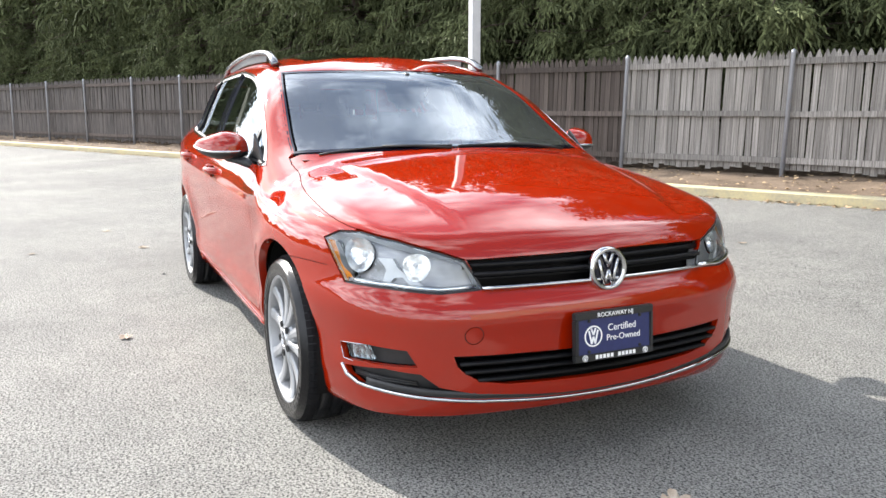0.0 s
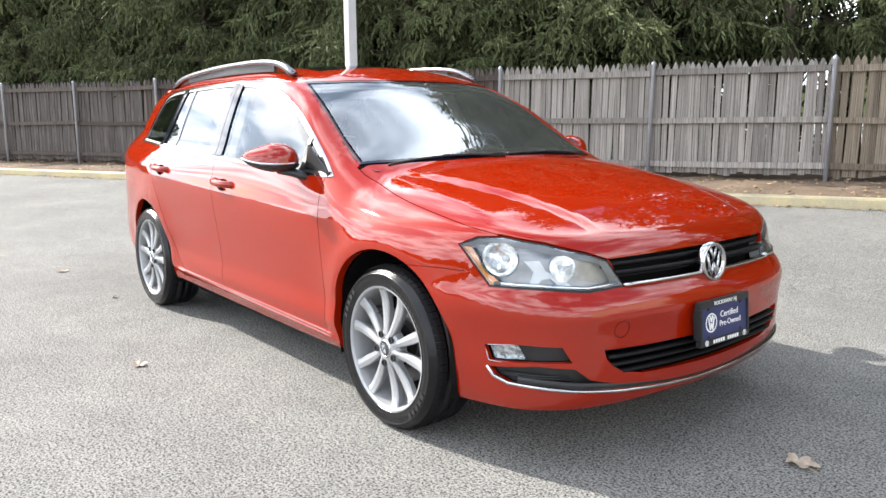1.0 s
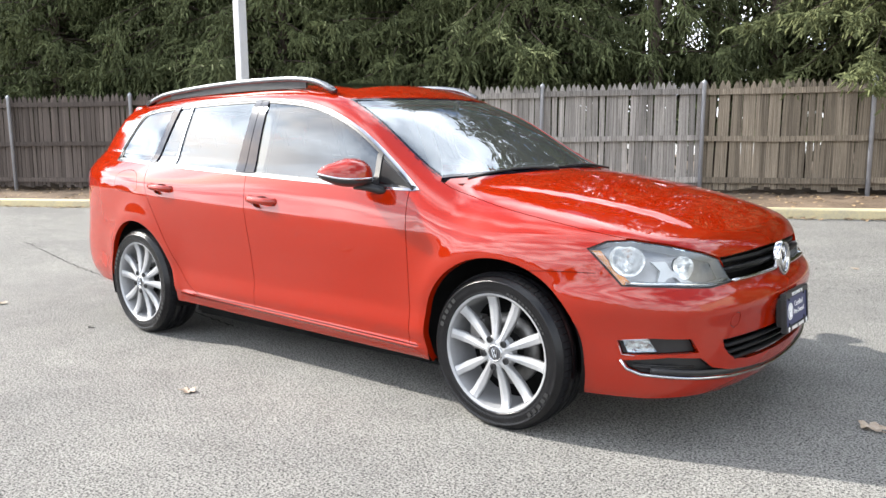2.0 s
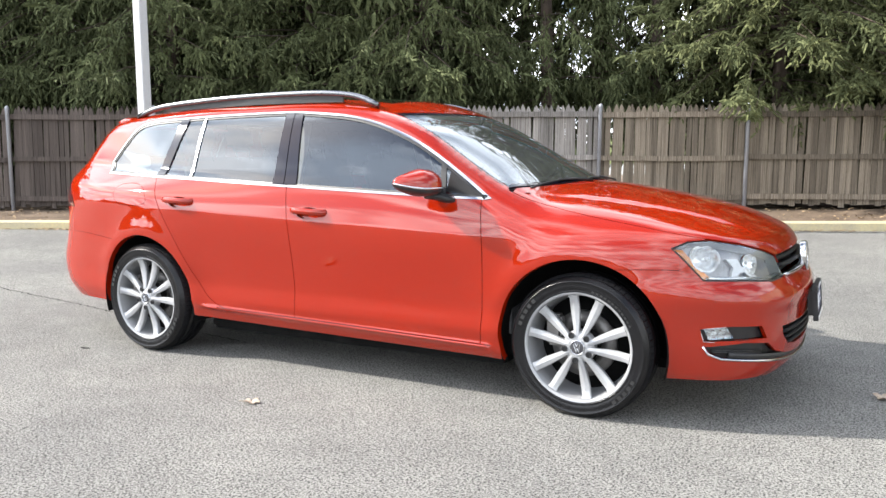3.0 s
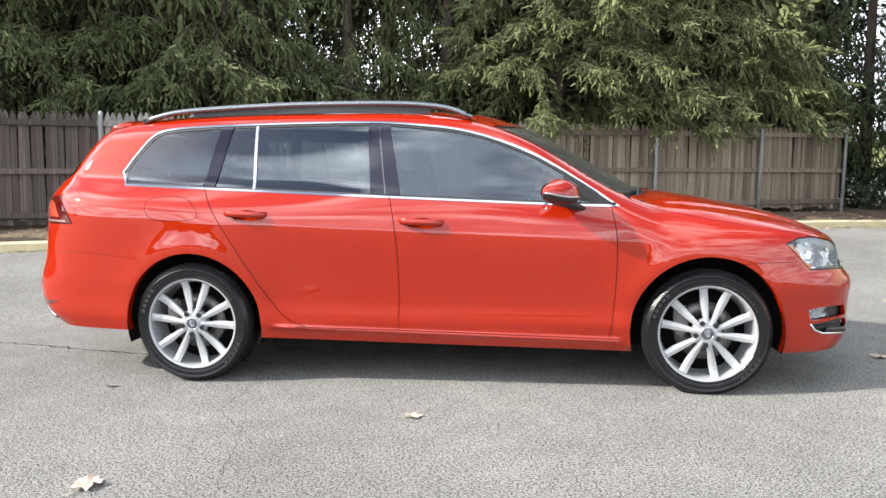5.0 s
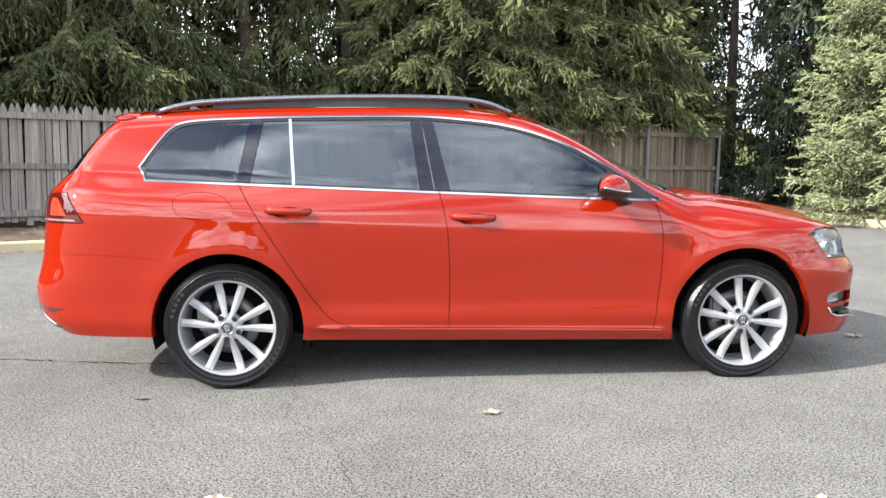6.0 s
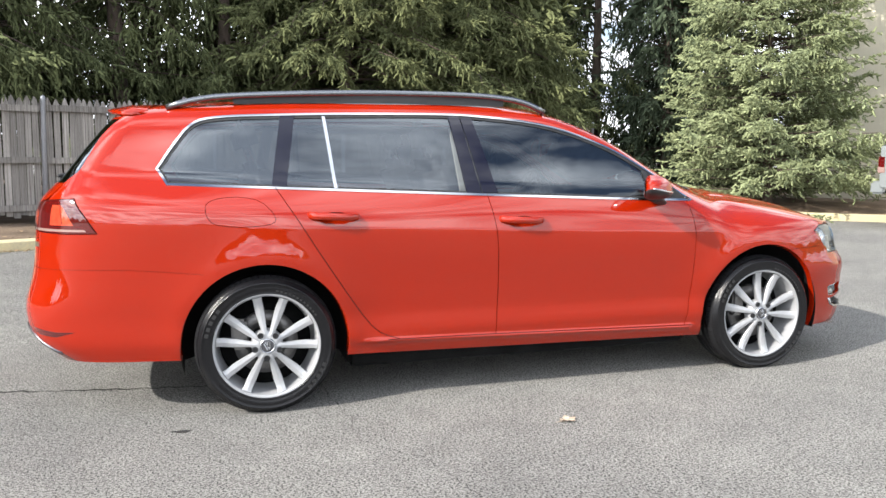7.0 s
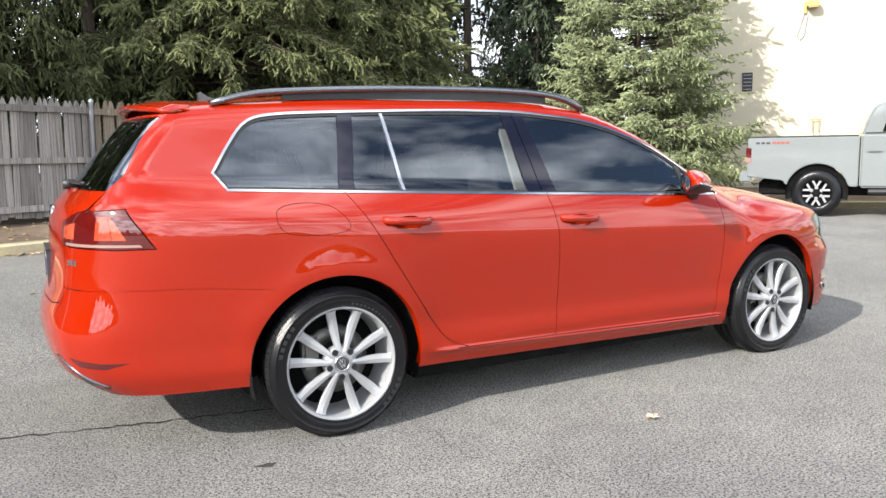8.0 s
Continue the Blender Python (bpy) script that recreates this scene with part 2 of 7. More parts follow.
ASPHALT = asphalt()
DIRT = mat("bare_earth", (0.20, 0.15, 0.11), 0.95, second=(0.09, 0.065, 0.045), scale=2.2, bump=1.0, bump_scale=40, spec=0.2)
KERB_PAINT = mat("kerb_yellow", (0.58, 0.49, 0.27), 0.85, second=(0.38, 0.34, 0.25), scale=2.5, bump=0.5, bump_scale=60)
CONCRETE = mat("concrete", (0.38, 0.36, 0.33), 0.9, second=(0.22, 0.21, 0.19), scale=3.0, bump=0.5, bump_scale=45)
PICKET = mat("weathered_wood", (0.335, 0.28, 0.215), 0.9, second=(0.035, 0.027, 0.020), scale=3.0, bump=0.6, bump_scale=25, stretch=(34, 34, 0.5), obj=0.34, spec=0.15)
PICKET_DARK = mat("dark_weathered_wood", (0.155, 0.128, 0.112), 0.9, second=(0.035, 0.028, 0.025), scale=3.0, bump=0.6, bump_scale=25, stretch=(30, 30, 0.5), obj=0.34, spec=0.15)
PICKET_PALE = mat("pale_weathered_wood", (0.41, 0.38, 0.35), 0.9, second=(0.075, 0.066, 0.058), scale=3.0, bump=0.5, bump_scale=25, stretch=(26, 26, 0.6), obj=0.28, spec=0.15)
PICKET_I = mat("weathered_wood_far", (0.125, 0.108, 0.098), 0.9, second=(0.04, 0.034, 0.031), scale=3.0, bump=0.5, bump_scale=25, stretch=(6, 6, 0.8), island=0.22)
STEEL = mat("galvanised_steel", (0.33, 0.34, 0.37), 0.5, 0.55, vary=0.15, scale=5)
POLE_PAINT = mat("pale_pole_paint", (0.52, 0.52, 0.53), 0.5, vary=0.08, scale=4)
BARK = mat("bark", (0.115, 0.085, 0.065), 0.95, second=(0.045, 0.034, 0.027), scale=6, bump=1.0, bump_scale=30, stretch=(2, 2, 0.5))
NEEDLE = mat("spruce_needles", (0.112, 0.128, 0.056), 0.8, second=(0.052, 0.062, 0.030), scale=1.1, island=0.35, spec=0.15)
# spruce needles darkened: the shade on these trees is put into the colour
NEEDLE_SHADED = mat("dark_spruce_needles", (0.088, 0.112, 0.066), 0.75, second=(0.045, 0.062, 0.040), scale=1.1, island=0.35, spec=0.15)
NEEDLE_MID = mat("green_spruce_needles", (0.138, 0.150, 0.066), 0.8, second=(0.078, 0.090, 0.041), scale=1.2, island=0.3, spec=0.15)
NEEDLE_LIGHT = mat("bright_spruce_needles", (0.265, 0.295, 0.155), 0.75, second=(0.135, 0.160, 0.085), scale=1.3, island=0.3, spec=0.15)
DEAD_LEAF = mat("dry_leaf", (0.62, 0.54, 0.44), 0.8, second=(0.28, 0.19, 0.12), scale=30, obj=0.3)
RENDER_WALL = mat("cream_render", (0.48, 0.44, 0.335), 0.9, vary=0.04, scale=1.5, bump=0.2, bump_scale=30)
PICKUP_PAINT = mat("cement_grey_paint", (0.165, 0.182, 0.182), 0.35, coat=1.0, vary=0.04, scale=2.0)
BRASS = mat("brass_fitting", (0.55, 0.42, 0.16), 0.35, 0.8)

# ---- small tools ----
def smooth(ob):
    for p in ob.data.polygons:
        p.use_smooth = True
    return ob


def link(name, bm, material, parent=None, label="", soft=False):
    me = bpy.data.meshes.new(name)
    bm.to_mesh(me)
    bm.free()
    me.materials.append(material)
    ob = new(name, me)
    if parent:
        ob.parent = parent
    if label:
        ob["label"] = label
    return smooth(ob) if soft else ob


def part(name, bm, material, parent, label="", soft=False):
    return link(name, bm, material, parent, label, soft)


def thing(name, label, category, m=None, group="", kind=""):
    ob = new(name)
    if m is not None:
        ob.matrix_basis = m
    return tagged(ob, label, category, group, kind)


def from_arrays(name, verts, faces, material, parent=None, label="", normals=None, soft=True):
    me = bpy.data.meshes.new(name)
    me.from_pydata([tuple(v) for v in verts], [], [tuple(f) for f in faces])
    me.materials.append(material)
    ob = new(name, me)
    if soft:
        smooth(ob)
    if normals is not None:
        me.normals_split_custom_set_from_vertices([tuple(n) for n in normals])
    if parent:
        ob.parent = parent
    if label:
        ob["label"] = label
    return ob


def box(bm, x0, x1, y0, y1, z0, z1, m=None, bevel=0.0):
    made = bmesh.ops.create_cube(bm, size=1)["verts"]
    bmesh.ops.transform(bm, matrix=Matrix.Translation(((x0 + x1) / 2, (y0 + y1) / 2, (z0 + z1) / 2)) @ Matrix.Diagonal((x1 - x0, y1 - y0, z1 - z0, 1)), verts=made)
    if bevel:
        edges = list({e for v in made for e in v.link_edges})
        made = list({v for f in bmesh.ops.bevel(bm, geom=edges, offset=bevel, segments=2, affect="EDGES")["faces"] for v in f.verts} | {v for v in made if v.is_valid})
    if m is not None:
        bmesh.ops.transform(bm, matrix=m, verts=made)
    return bm


def rod(bm, a, b, r0, r1=None, n=12):
    a, b = Vector(a), Vector(b)
    d = b - a
    m = Matrix.Translation((a + b) / 2) @ d.to_track_quat("Z", "Y").to_matrix().to_4x4()
    bmesh.ops.create_cone(bm, cap_ends=True, segments=n, radius1=r0, radius2=r0 if r1 is None else r1, depth=d.length, matrix=m)
    return bm


def lathe(bm, profile, n, m=Matrix(), closed=False):
    """A profile of (radius, height) turned round the z axis."""
    rings = [[bm.verts.new(m @ Vector((r * math.cos(2 * math.pi * k / n), r * math.sin(2 * math.pi * k / n), h))) for k in range(n)] for r, h in profile]
    pairs = list(zip(rings, rings[1:])) + ([(rings[-1], rings[0])] if closed else [])
    for p, q in pairs:
        for k in range(n):
            bm.faces.new((p[k], p[(k + 1) % n], q[(k + 1) % n], q[k]))
    return bm


def sweep(bm, path, section, up=Vector((0, 0, 1)), caps=True):
    """A closed section of (across, up) swept along a path of points."""
    path = [Vector(p) for p in path]
    rings = []
    for i, p in enumerate(path):
        d = (path[min(i + 1, len(path) - 1)] - path[max(i - 1, 0)]).normalized()
        side = d.cross(up).normalized()
        over = side.cross(d)
        rings.append([bm.verts.new(p + side * a + over * b) for a, b in section])
    n = len(section)
    for p, q in zip(rings, rings[1:]):
        for k in range(n):
            bm.faces.new((p[k], p[(k + 1) % n], q[(k + 1) % n], q[k]))
    if caps:
        bm.faces.new(rings[0][::-1])
        bm.faces.new(rings[-1])
    return bm


def slab(bm, outline, axis_u, axis_v, depth):
    """A flat outline of (u, v) pairs made into a plate of that depth (a vector)."""
    lo = [bm.verts.new(axis_u * u + axis_v * v) for u, v in outline]
    hi = [bm.verts.new(p.co + depth) for p in lo]
    bm.faces.new(lo)
    bm.faces.new(hi[::-1])
    for k in range(len(lo)):
        j = (k + 1) % len(lo)
        bm.faces.new((lo[j], lo[k], hi[k], hi[j]))
    bmesh.ops.recalc_face_normals(bm, faces=bm.faces)
    return bm


def ring_section(r, n=8, squash=1.0):
    return [(r * math.cos(2 * math.pi * k / n), r * squash * math.sin(2 * math.pi * k / n)) for k in range(n)]


X, Y, Z = Vector((1, 0, 0)), Vector((0, 1, 0)), Vector((0, 0, 1))

# ---- the red car's form: one smooth surface from which every panel is cut ----
def curve(knots, soft=0.02, step=0.004):
    """A smooth curve through (position, value) knots, as a table."""
    k = np.array(knots, float)
    x, y = k[:, 0], k[:, 1]
    h, dl = np.diff(x), np.diff(y) / np.diff(x)
    m = np.zeros(len(x))
    for i in range(1, len(x) - 1):
        if dl[i - 1] * dl[i] > 0:
            w1, w2 = 2 * h[i] + h[i - 1], h[i] + 2 * h[i - 1]
            m[i] = (w1 + w2) / (w1 / dl[i - 1] + w2 / dl[i])
    m[0], m[-1] = dl[0], dl[-1]
    g = np.arange(x[0], x[-1] + step, step)
    i = np.clip(np.searchsorted(x, g) - 1, 0, len(h) - 1)
    t = (g - x[i]) / h[i]
    v = (2 * t**3 - 3 * t**2 + 1) * y[i] + (t**3 - 2 * t**2 + t) * h[i] * m[i] + (3 * t**2 - 2 * t**3) * y[i + 1] + (t**3 - t**2) * h[i] * m[i + 1]
    n = max(1, int(3 * soft / step))
    ker = np.exp(-0.5 * (np.arange(-n, n + 1) * step / soft) ** 2)
    pad = np.r_[v[0] - (v[1] - v[0]) * np.arange(n, 0, -1), v, v[-1] + (v[-1] - v[-2]) * np.arange(1, n + 1)]
    return g, np.convolve(pad, ker / ker.sum(), "valid")


def at(table, x):
    return np.interp(x, *table)


def ease(a, b, x):
    t = np.clip((x - a) / (b - a), 0, 1)
    return t * t * (3 - 2 * t)


TOP = curve([(-2.6, 1.30), (-2.0, 1.398), (-1.7, 1.428), (-1.1, 1.462), (-0.5, 1.472), (-0.15, 1.462), (0.15, 1.432), (0.42, 1.352), (0.72, 1.195), (0.98, 1.046), (1.09, 0.992), (1.25, 0.968), (1.47, 0.930), (1.74, 0.872), (1.94, 0.808), (2.06, 0.755), (2.3, 0.60)], 0.035)
CROWN = curve([(-2.6, 0.15), (-0.3, 0.15), (0.3, 0.20), (0.8, 0.22), (1.1, 0.13), (1.4, 0.11), (1.9, 0.10), (2.4, 0.10)], 0.08)
FRONT = curve([(0.05, 1.93), (0.15, 2.03), (0.20, 2.105), (0.25, 2.135), (0.30, 2.145), (0.40, 2.150), (0.47, 2.155), (0.52, 2.165), (0.565, 2.150), (0.60, 2.118), (0.64, 2.100), (0.70, 2.088), (0.76, 2.075), (0.9, 2.05), (1.6, 2.0)], 0.010)
REAR = curve([(0.05, -2.10), (0.18, -2.17), (0.26, -2.27), (0.33, -2.360), (0.42, -2.395), (0.50, -2.402), (0.56, -2.384), (0.62, -2.366), (0.70, -2.352), (0.82, -2.340), (0.93, -2.330), (0.985, -2.305), (1.03, -2.255), (1.20, -2.115), (1.39, -1.950), (1.7, -1.68)], 0.026)
SIDE = curve([(0.05, 0.70), (0.17, 0.775), (0.21, 0.822), (0.25, 0.838), (0.29, 0.846), (0.325, 0.860), (0.36, 0.860), (0.42, 0.855), (0.50, 0.862), (0.60, 0.872), (0.70, 0.878), (0.80, 0.880), (0.87, 0.874), (0.93, 0.860), (0.97, 0.846), (1.02, 0.822), (1.10, 0.788), (1.20, 0.742), (1.30, 0.690), (1.40, 0.628), (1.50, 0.545)], 0.012)
TAPER = curve([(-2.7, 0.18), (-2.3, 0.098), (-2.0, 0.060), (-1.6, 0.020), (-1.2, 0.0), (0.8, 0.0), (1.3, 0.0), (1.6, 0.008), (1.9, 0.035), (2.2, 0.085)], 0.08)
CABIN = curve([(-2.7, 0.165), (-2.2, 0.130), (-1.7, 0.102), (-1.2, 0.066), (-0.8, 0.040), (-0.3, 0.012), (0.2, 0.004), (0.6, 0.010), (1.0, 0.036), (2.2, 0.04)], 0.08)
AXLES, HUB_Z, ARCH_R = (1.315, -1.315), 0.313, 0.372


def blend_max(a, b, k):
    h = np.maximum(k - np.abs(a - b), 0) / k
    return np.maximum(a, b) + h * h * k / 4


def slope(table, x):
    return (at(table, x + 0.02) - at(table, x - 0.02)) / 0.04


def form(x, y, z):
    """Below zero inside the body, about a distance near its skin."""
    s = np.abs(y)
    zz = z + 0.04 * x * ease(0.30, 0.75, z)
    half = at(SIDE, zz) - at(TAPER, x) - at(CABIN, x) * ease(0.84, 1.03, zz)
    edge = ease(-2.25, -1.9, x) * (1 - ease(0.75, 1.15, x)) * (1 - 0.9 * np.exp(-((x + 1.45) / 0.28) ** 2))
    half = half + edge * 0.011 * np.where(zz > 0.80, np.exp(-(zz - 0.80) / 0.05), 1 - ease(0.0, 0.26, 0.80 - zz))
    ledge = ease(-0.95, -0.8, x) * (1 - ease(0.86, 0.93, x))
    half = half + ledge * 0.016 * np.exp(-((z - 0.279 + 0.0245 * x) / 0.013) ** 2)
    for ax in AXLES:
        r = np.hypot(x - ax, z - HUB_Z)
        half = half + 0.008 * np.exp(-((r - 0.385) / 0.06) ** 2) + 0.013 * np.exp(-((r - 0.375) / 0.13) ** 2) * ease(0.35, 0.55, z)
    f_side = (s - half) / np.sqrt(1 + np.minimum(slope(SIDE, zz) ** 2, 0.4))
    ridge = 0.010 * (1 - ease(0.0, 0.055, s - 0.585 + 0.20 * (x - 1.05))) * ease(1.0, 1.25, x) * (1 - ease(1.80, 2.04, x))      # the raised middle of the bonnet
    f_top = (z - at(TOP, x) - ridge + at(CROWN, x) * s * s + 0.05 * s**6) / np.sqrt(1 + slope(TOP, x) ** 2)
    f_front = (x - at(FRONT, z) + 0.20 * s**2 + 1.25 * s**8) / np.sqrt(1 + (0.4 * s + 10 * s**7) ** 2)
    f_rear = (at(REAR, z) - x + 0.13 * s**2 + 1.6 * s**8) / np.sqrt(1 + np.minimum(slope(REAR, z) ** 2, 2) + (0.26 * s + 12.8 * s**7) ** 2)
    k_top = 0.05 + 0.11 * ease(0.8, 1.2, x) + 0.03 * ease(0.2, -0.4, x)
    f = blend_max(f_side, f_top, k_top)
    f = blend_max(f, f_front, 0.06)
    return blend_max(f, f_rear, 0.07)


class View:
    """A flat view of the form along a direction: (u, v) with u along a and v along b."""

    def __init__(self, a, b, far, deep):
        self.a, self.b = np.array(a, float), np.array(b, float)
        self.d, self.far, self.deep = -np.cross(self.a, self.b), far, deep

    def solve(self, uv):
        uv = np.asarray(uv, float)
        base = uv[:, :1] * self.a + uv[:, 1:] * self.b
        ws = np.linspace(self.far, self.deep, 220)
        lo, hi, done = np.full(len(uv), self.far), np.full(len(uv), self.deep), np.zeros(len(uv), bool)
        best, where = np.full(len(uv), 9.0), np.full(len(uv), self.deep)
        for w0, w1 in zip(ws, ws[1:]):
            p = base + w1 * self.d
            f = form(*p.T)
            new_hit = ~done & (f <= 0)
            lo[new_hit], hi[new_hit] = w0, w1
            done |= new_hit
            near = f < best
            best[near], where[near] = f[near], w1
        for _ in range(26):
            mid = (lo + hi) / 2
            inside = form(*(base + mid[:, None] * self.d).T) <= 0
            hi = np.where(inside, mid, hi)
            lo = np.where(inside, lo, mid)
        w = np.where(done, hi, where)
        return base + w[:, None] * self.d

    def flat(self, p):
        p = np.asarray(p, float)
        return np.stack([p @ self.a, p @ self.b], 1)


R2 = math.sqrt(0.5)
V_SIDE = View((1, 0, 0), (0, 0, 1), -1.3, 0.0)
V_FRONT = View((0, 1, 0), (0, 0, 1), -2.5, -1.0)
V_TOP = View((1, 0, 0), (0, 1, 0), -1.7, -0.3)
V_REAR = View((0, -1, 0), (0, 0, 1), -2.6, -1.2)
V_CORNER = View((R2, R2, 0), (0, 0, 1), -2.4, -0.9)
V_TAIL = View((R2, -R2, 0), (0, 0, 1), -2.6, -0.9)


def skin_normals(p):
    e = 0.003
    g = np.stack([form(*(p + e * d).T) - form(*(p - e * d).T) for d in np.eye(3)], 1)
    return g / np.maximum(np.linalg.norm(g, axis=1, keepdims=True), 1e-9)

# ---- cutting panels out of the form ----
from mathutils.geometry import delaunay_2d_cdt


def within(poly, pts):
    """Which points lie inside a polygon."""
    poly, pts = np.asarray(poly), np.asarray(pts)
    inside = np.zeros(len(pts), bool)
    for (x0, y0), (x1, y1) in zip(poly, np.roll(poly, -1, 0)):
        if y0 != y1:
            cross = ((y0 > pts[:, 1]) != (y1 > pts[:, 1])) & (pts[:, 0] < (x1 - x0) * (pts[:, 1] - y0) / (y1 - y0) + x0)
            inside ^= cross
    return inside


def dense(pts, step=0.012, closed=True):
    pts = np.asarray(pts, float)
    ends = np.roll(pts, -1, 0) if closed else pts[1:]
    out = []
    for a, b in zip(pts, ends):
        n = max(1, int(np.linalg.norm(b - a) / step))
        out += [a + (b - a) * k / n for k in range(n)]
    if not closed:
        out.append(pts[-1])
    return np.array(out)


def rounded(pts, passes=2, closed=True, keep=()):
    """Corner-cutting, so that few knots give a smooth outline; points in keep stay sharp."""
    pts = [np.array(p, float) for p in pts]
    keep = {tuple(np.round(pts[k], 6)) for k in keep}
    for _ in range(passes):
        out, n = [], len(pts)
        for i in range(n if closed else n - 1):
            a, b = pts[i], pts[(i + 1) % n]
            sa, sb = tuple(np.round(a, 6)) in keep, tuple(np.round(b, 6)) in keep
            if not closed and i == 0 or sa:
                out.append(a)
            if not sa and not (not closed and i == 0):
                out.append(0.75 * a + 0.25 * b)
            if not sb and not (not closed and i == n - 2):
                out.append(0.25 * a + 0.75 * b)
        if not closed:
            out.append(pts[-1])
        pts = out
    return np.array(pts)


def offset(poly, d, closed=True):
    """An outline moved sideways by d (to its left)."""
    p = np.asarray(poly, float)
    if closed:
        t = np.roll(p, -1, 0) - np.roll(p, 1, 0)
    else:
        t = np.gradient(p, axis=0)
    t /= np.maximum(np.linalg.norm(t, axis=1, keepdims=True), 1e-9)
    return p + d * np.stack([-t[:, 1], t[:, 0]], 1)


def strip(line, width):
    return np.concatenate([offset(line, width / 2, False), offset(line, -width / 2, False)[::-1]])


def disc(cx, cz, r, n=64):
    return np.array([(cx + r * math.cos(2 * math.pi * k / n), cz + r * math.sin(2 * math.pi * k / n)) for k in range(n)])


def cut(view, domain, regions, step=0.03, lines=()):
    """Cuts a view of the form along outlines. regions: (name, outline) by rank, the first that holds a spot wins; the rest is 'rest'.
    Gives name -> (vertices, faces, normals)."""
    domain = dense(domain, 0.02)
    coords, edges = [], []

    def add(loop):
        k = len(coords)
        coords.extend(loop)
        edges.extend((k + i, k + (i + 1) % len(loop)) for i in range(len(loop)))

    add(domain)
    for loop in [r[1] for r in regions] + list(lines):
        add(dense(loop, 0.015))
    lo, hi = domain.min(0), domain.max(0)
    gx, gy = np.meshgrid(np.arange(lo[0], hi[0], step), np.arange(lo[1], hi[1], step))
    grid = np.stack([gx.ravel() + (gy.ravel() / step % 2) * 0.3 * step, gy.ravel()], 1)
    coords.extend(grid[within(domain, grid)])
    vs, _, fs, *_ = delaunay_2d_cdt([Vector((float(c[0]), float(c[1]))) for c in coords], edges, [], 0, 1e-5)
    vs = np.array([tuple(v) for v in vs])
    fs = np.array([tuple(f) for f in fs])
    mid = vs[fs].mean(1)
    name_of = np.full(len(fs), -1)
    name_of[within(domain, mid)] = len(regions)
    for k in range(len(regions) - 1, -1, -1):
        hit = (name_of >= 0) & within(regions[k][1], mid)
        name_of[hit] = k
    pos = view.solve(vs)
    nor = skin_normals(pos)
    out = {}
    for k, name in enumerate([r[0] for r in regions] + ["rest"]):
        mine = fs[name_of == k]
        if len(mine):
            used, inv = np.unique(mine, return_inverse=True)
            tri = inv.reshape(-1, 3)
            if name in out:
                v0, f0, n0 = out[name]
                out[name] = (np.concatenate([v0, pos[used]]), np.concatenate([f0, tri + len(v0)]), np.concatenate([n0, nor[used]]))
            else:
                out[name] = (pos[used], tri, nor[used])
    return out


def sheet(piece, inset=0.0, lip=0.010):
    """A cut piece sunk by inset, its edges turned in by lip."""
    v, f, n = piece
    v = v - n * inset
    if not lip:
        return v, f, n
    count = {}
    for a, b, c in f:
        for e in ((a, b), (b, c), (c, a)):
            count[e] = count.get(e, 0) + 1
    rim = [e for e in count if (e[1], e[0]) not in count]
    verts, faces, norms = list(v), [tuple(t) for t in f], list(n)
    for a, b in rim:
        k = len(verts)
        side = np.cross(v[b] - v[a], n[a])
        side /= max(np.linalg.norm(side), 1e-9)
        verts += [v[a], v[b], v[b] - n[b] * lip, v[a] - n[a] * lip]
        norms += [side] * 4
        faces += [(k, k + 3, k + 2), (k, k + 2, k + 1)]
    return np.array(verts), faces, np.array(norms)


def flip(piece):
    v, f, n = piece
    m = np.array((1, -1, 1))
    return v * m, [tuple(t)[::-1] for t in f], n * m


def panel(name, piece, material, parent, label="", inset=0.0, lip=0.010, both=True, labels=None):
    """A cut piece as a part, and its mirror image on the other side."""
    v, f, n = sheet(piece, inset, lip)
    obs = [from_arrays(name, v, f, material, parent, label, n)]
    if both:
        v, f, n = flip((v, f, n))
        obs.append(from_arrays(name, v, f, material, parent, label, n))
    return obs

# ---- the red estate car ----
car = thing("estate_car", "glossy red estate car with silver roof rails, parked on asphalt", "car")


def skin_line(view, uv):
    return view.solve(np.asarray(uv, float))


def xz(p):
    return np.stack([p[:, 0], p[:, 2]], 1)


def xy(p):
    return np.stack([p[:, 0], p[:, 1]], 1)


def yz(p):
    return np.stack([p[:, 1], p[:, 2]], 1)


MIRROR = np.array((1, -1))

# side outlines, in (x, z)
dlo = rounded([(-1.722, 1.034), (-1.768, 1.108), (-1.702, 1.210), (-1.615, 1.322), (-1.50, 1.350), (-1.21, 1.360), (-0.85, 1.368), (-0.40, 1.370), (-0.22, 1.360), (0.11, 1.325), (0.40, 1.228), (0.60, 1.122), (0.89, 0.928), (0.84, 0.920)], 2, keep=(0, 1, 12))[::-1]
dlo_in = offset(dense(dlo, 0.02), 0.010)
dlo_glass = offset(dense(dlo, 0.02), 0.021)
arch_f, arch_r = disc(1.315, HUB_Z, ARCH_R), disc(-1.315, HUB_Z, ARCH_R)
seam_f = rounded([(0.848, 0.925), (0.875, 0.78), (0.875, 0.60), (0.862, 0.40), (0.848, 0.268)], 2, False)
seam_b = rounded([(-0.262, 0.985), (-0.222, 0.81), (-0.208, 0.53), (-0.218, 0.296)], 2, False)
seam_r = rounded([(-1.255, 1.020), (-1.165, 0.875), (-1.036, 0.666), (-0.877, 0.422), (-0.80, 0.335), (-0.70, 0.302)], 2, False)
seam_sill = np.array([(-0.76, 0.303), (-0.218, 0.294), (0.90, 0.266)])
seam_bump = rounded([(1.46, 0.648), (1.59, 0.655), (1.72, 0.655)], 1, False)
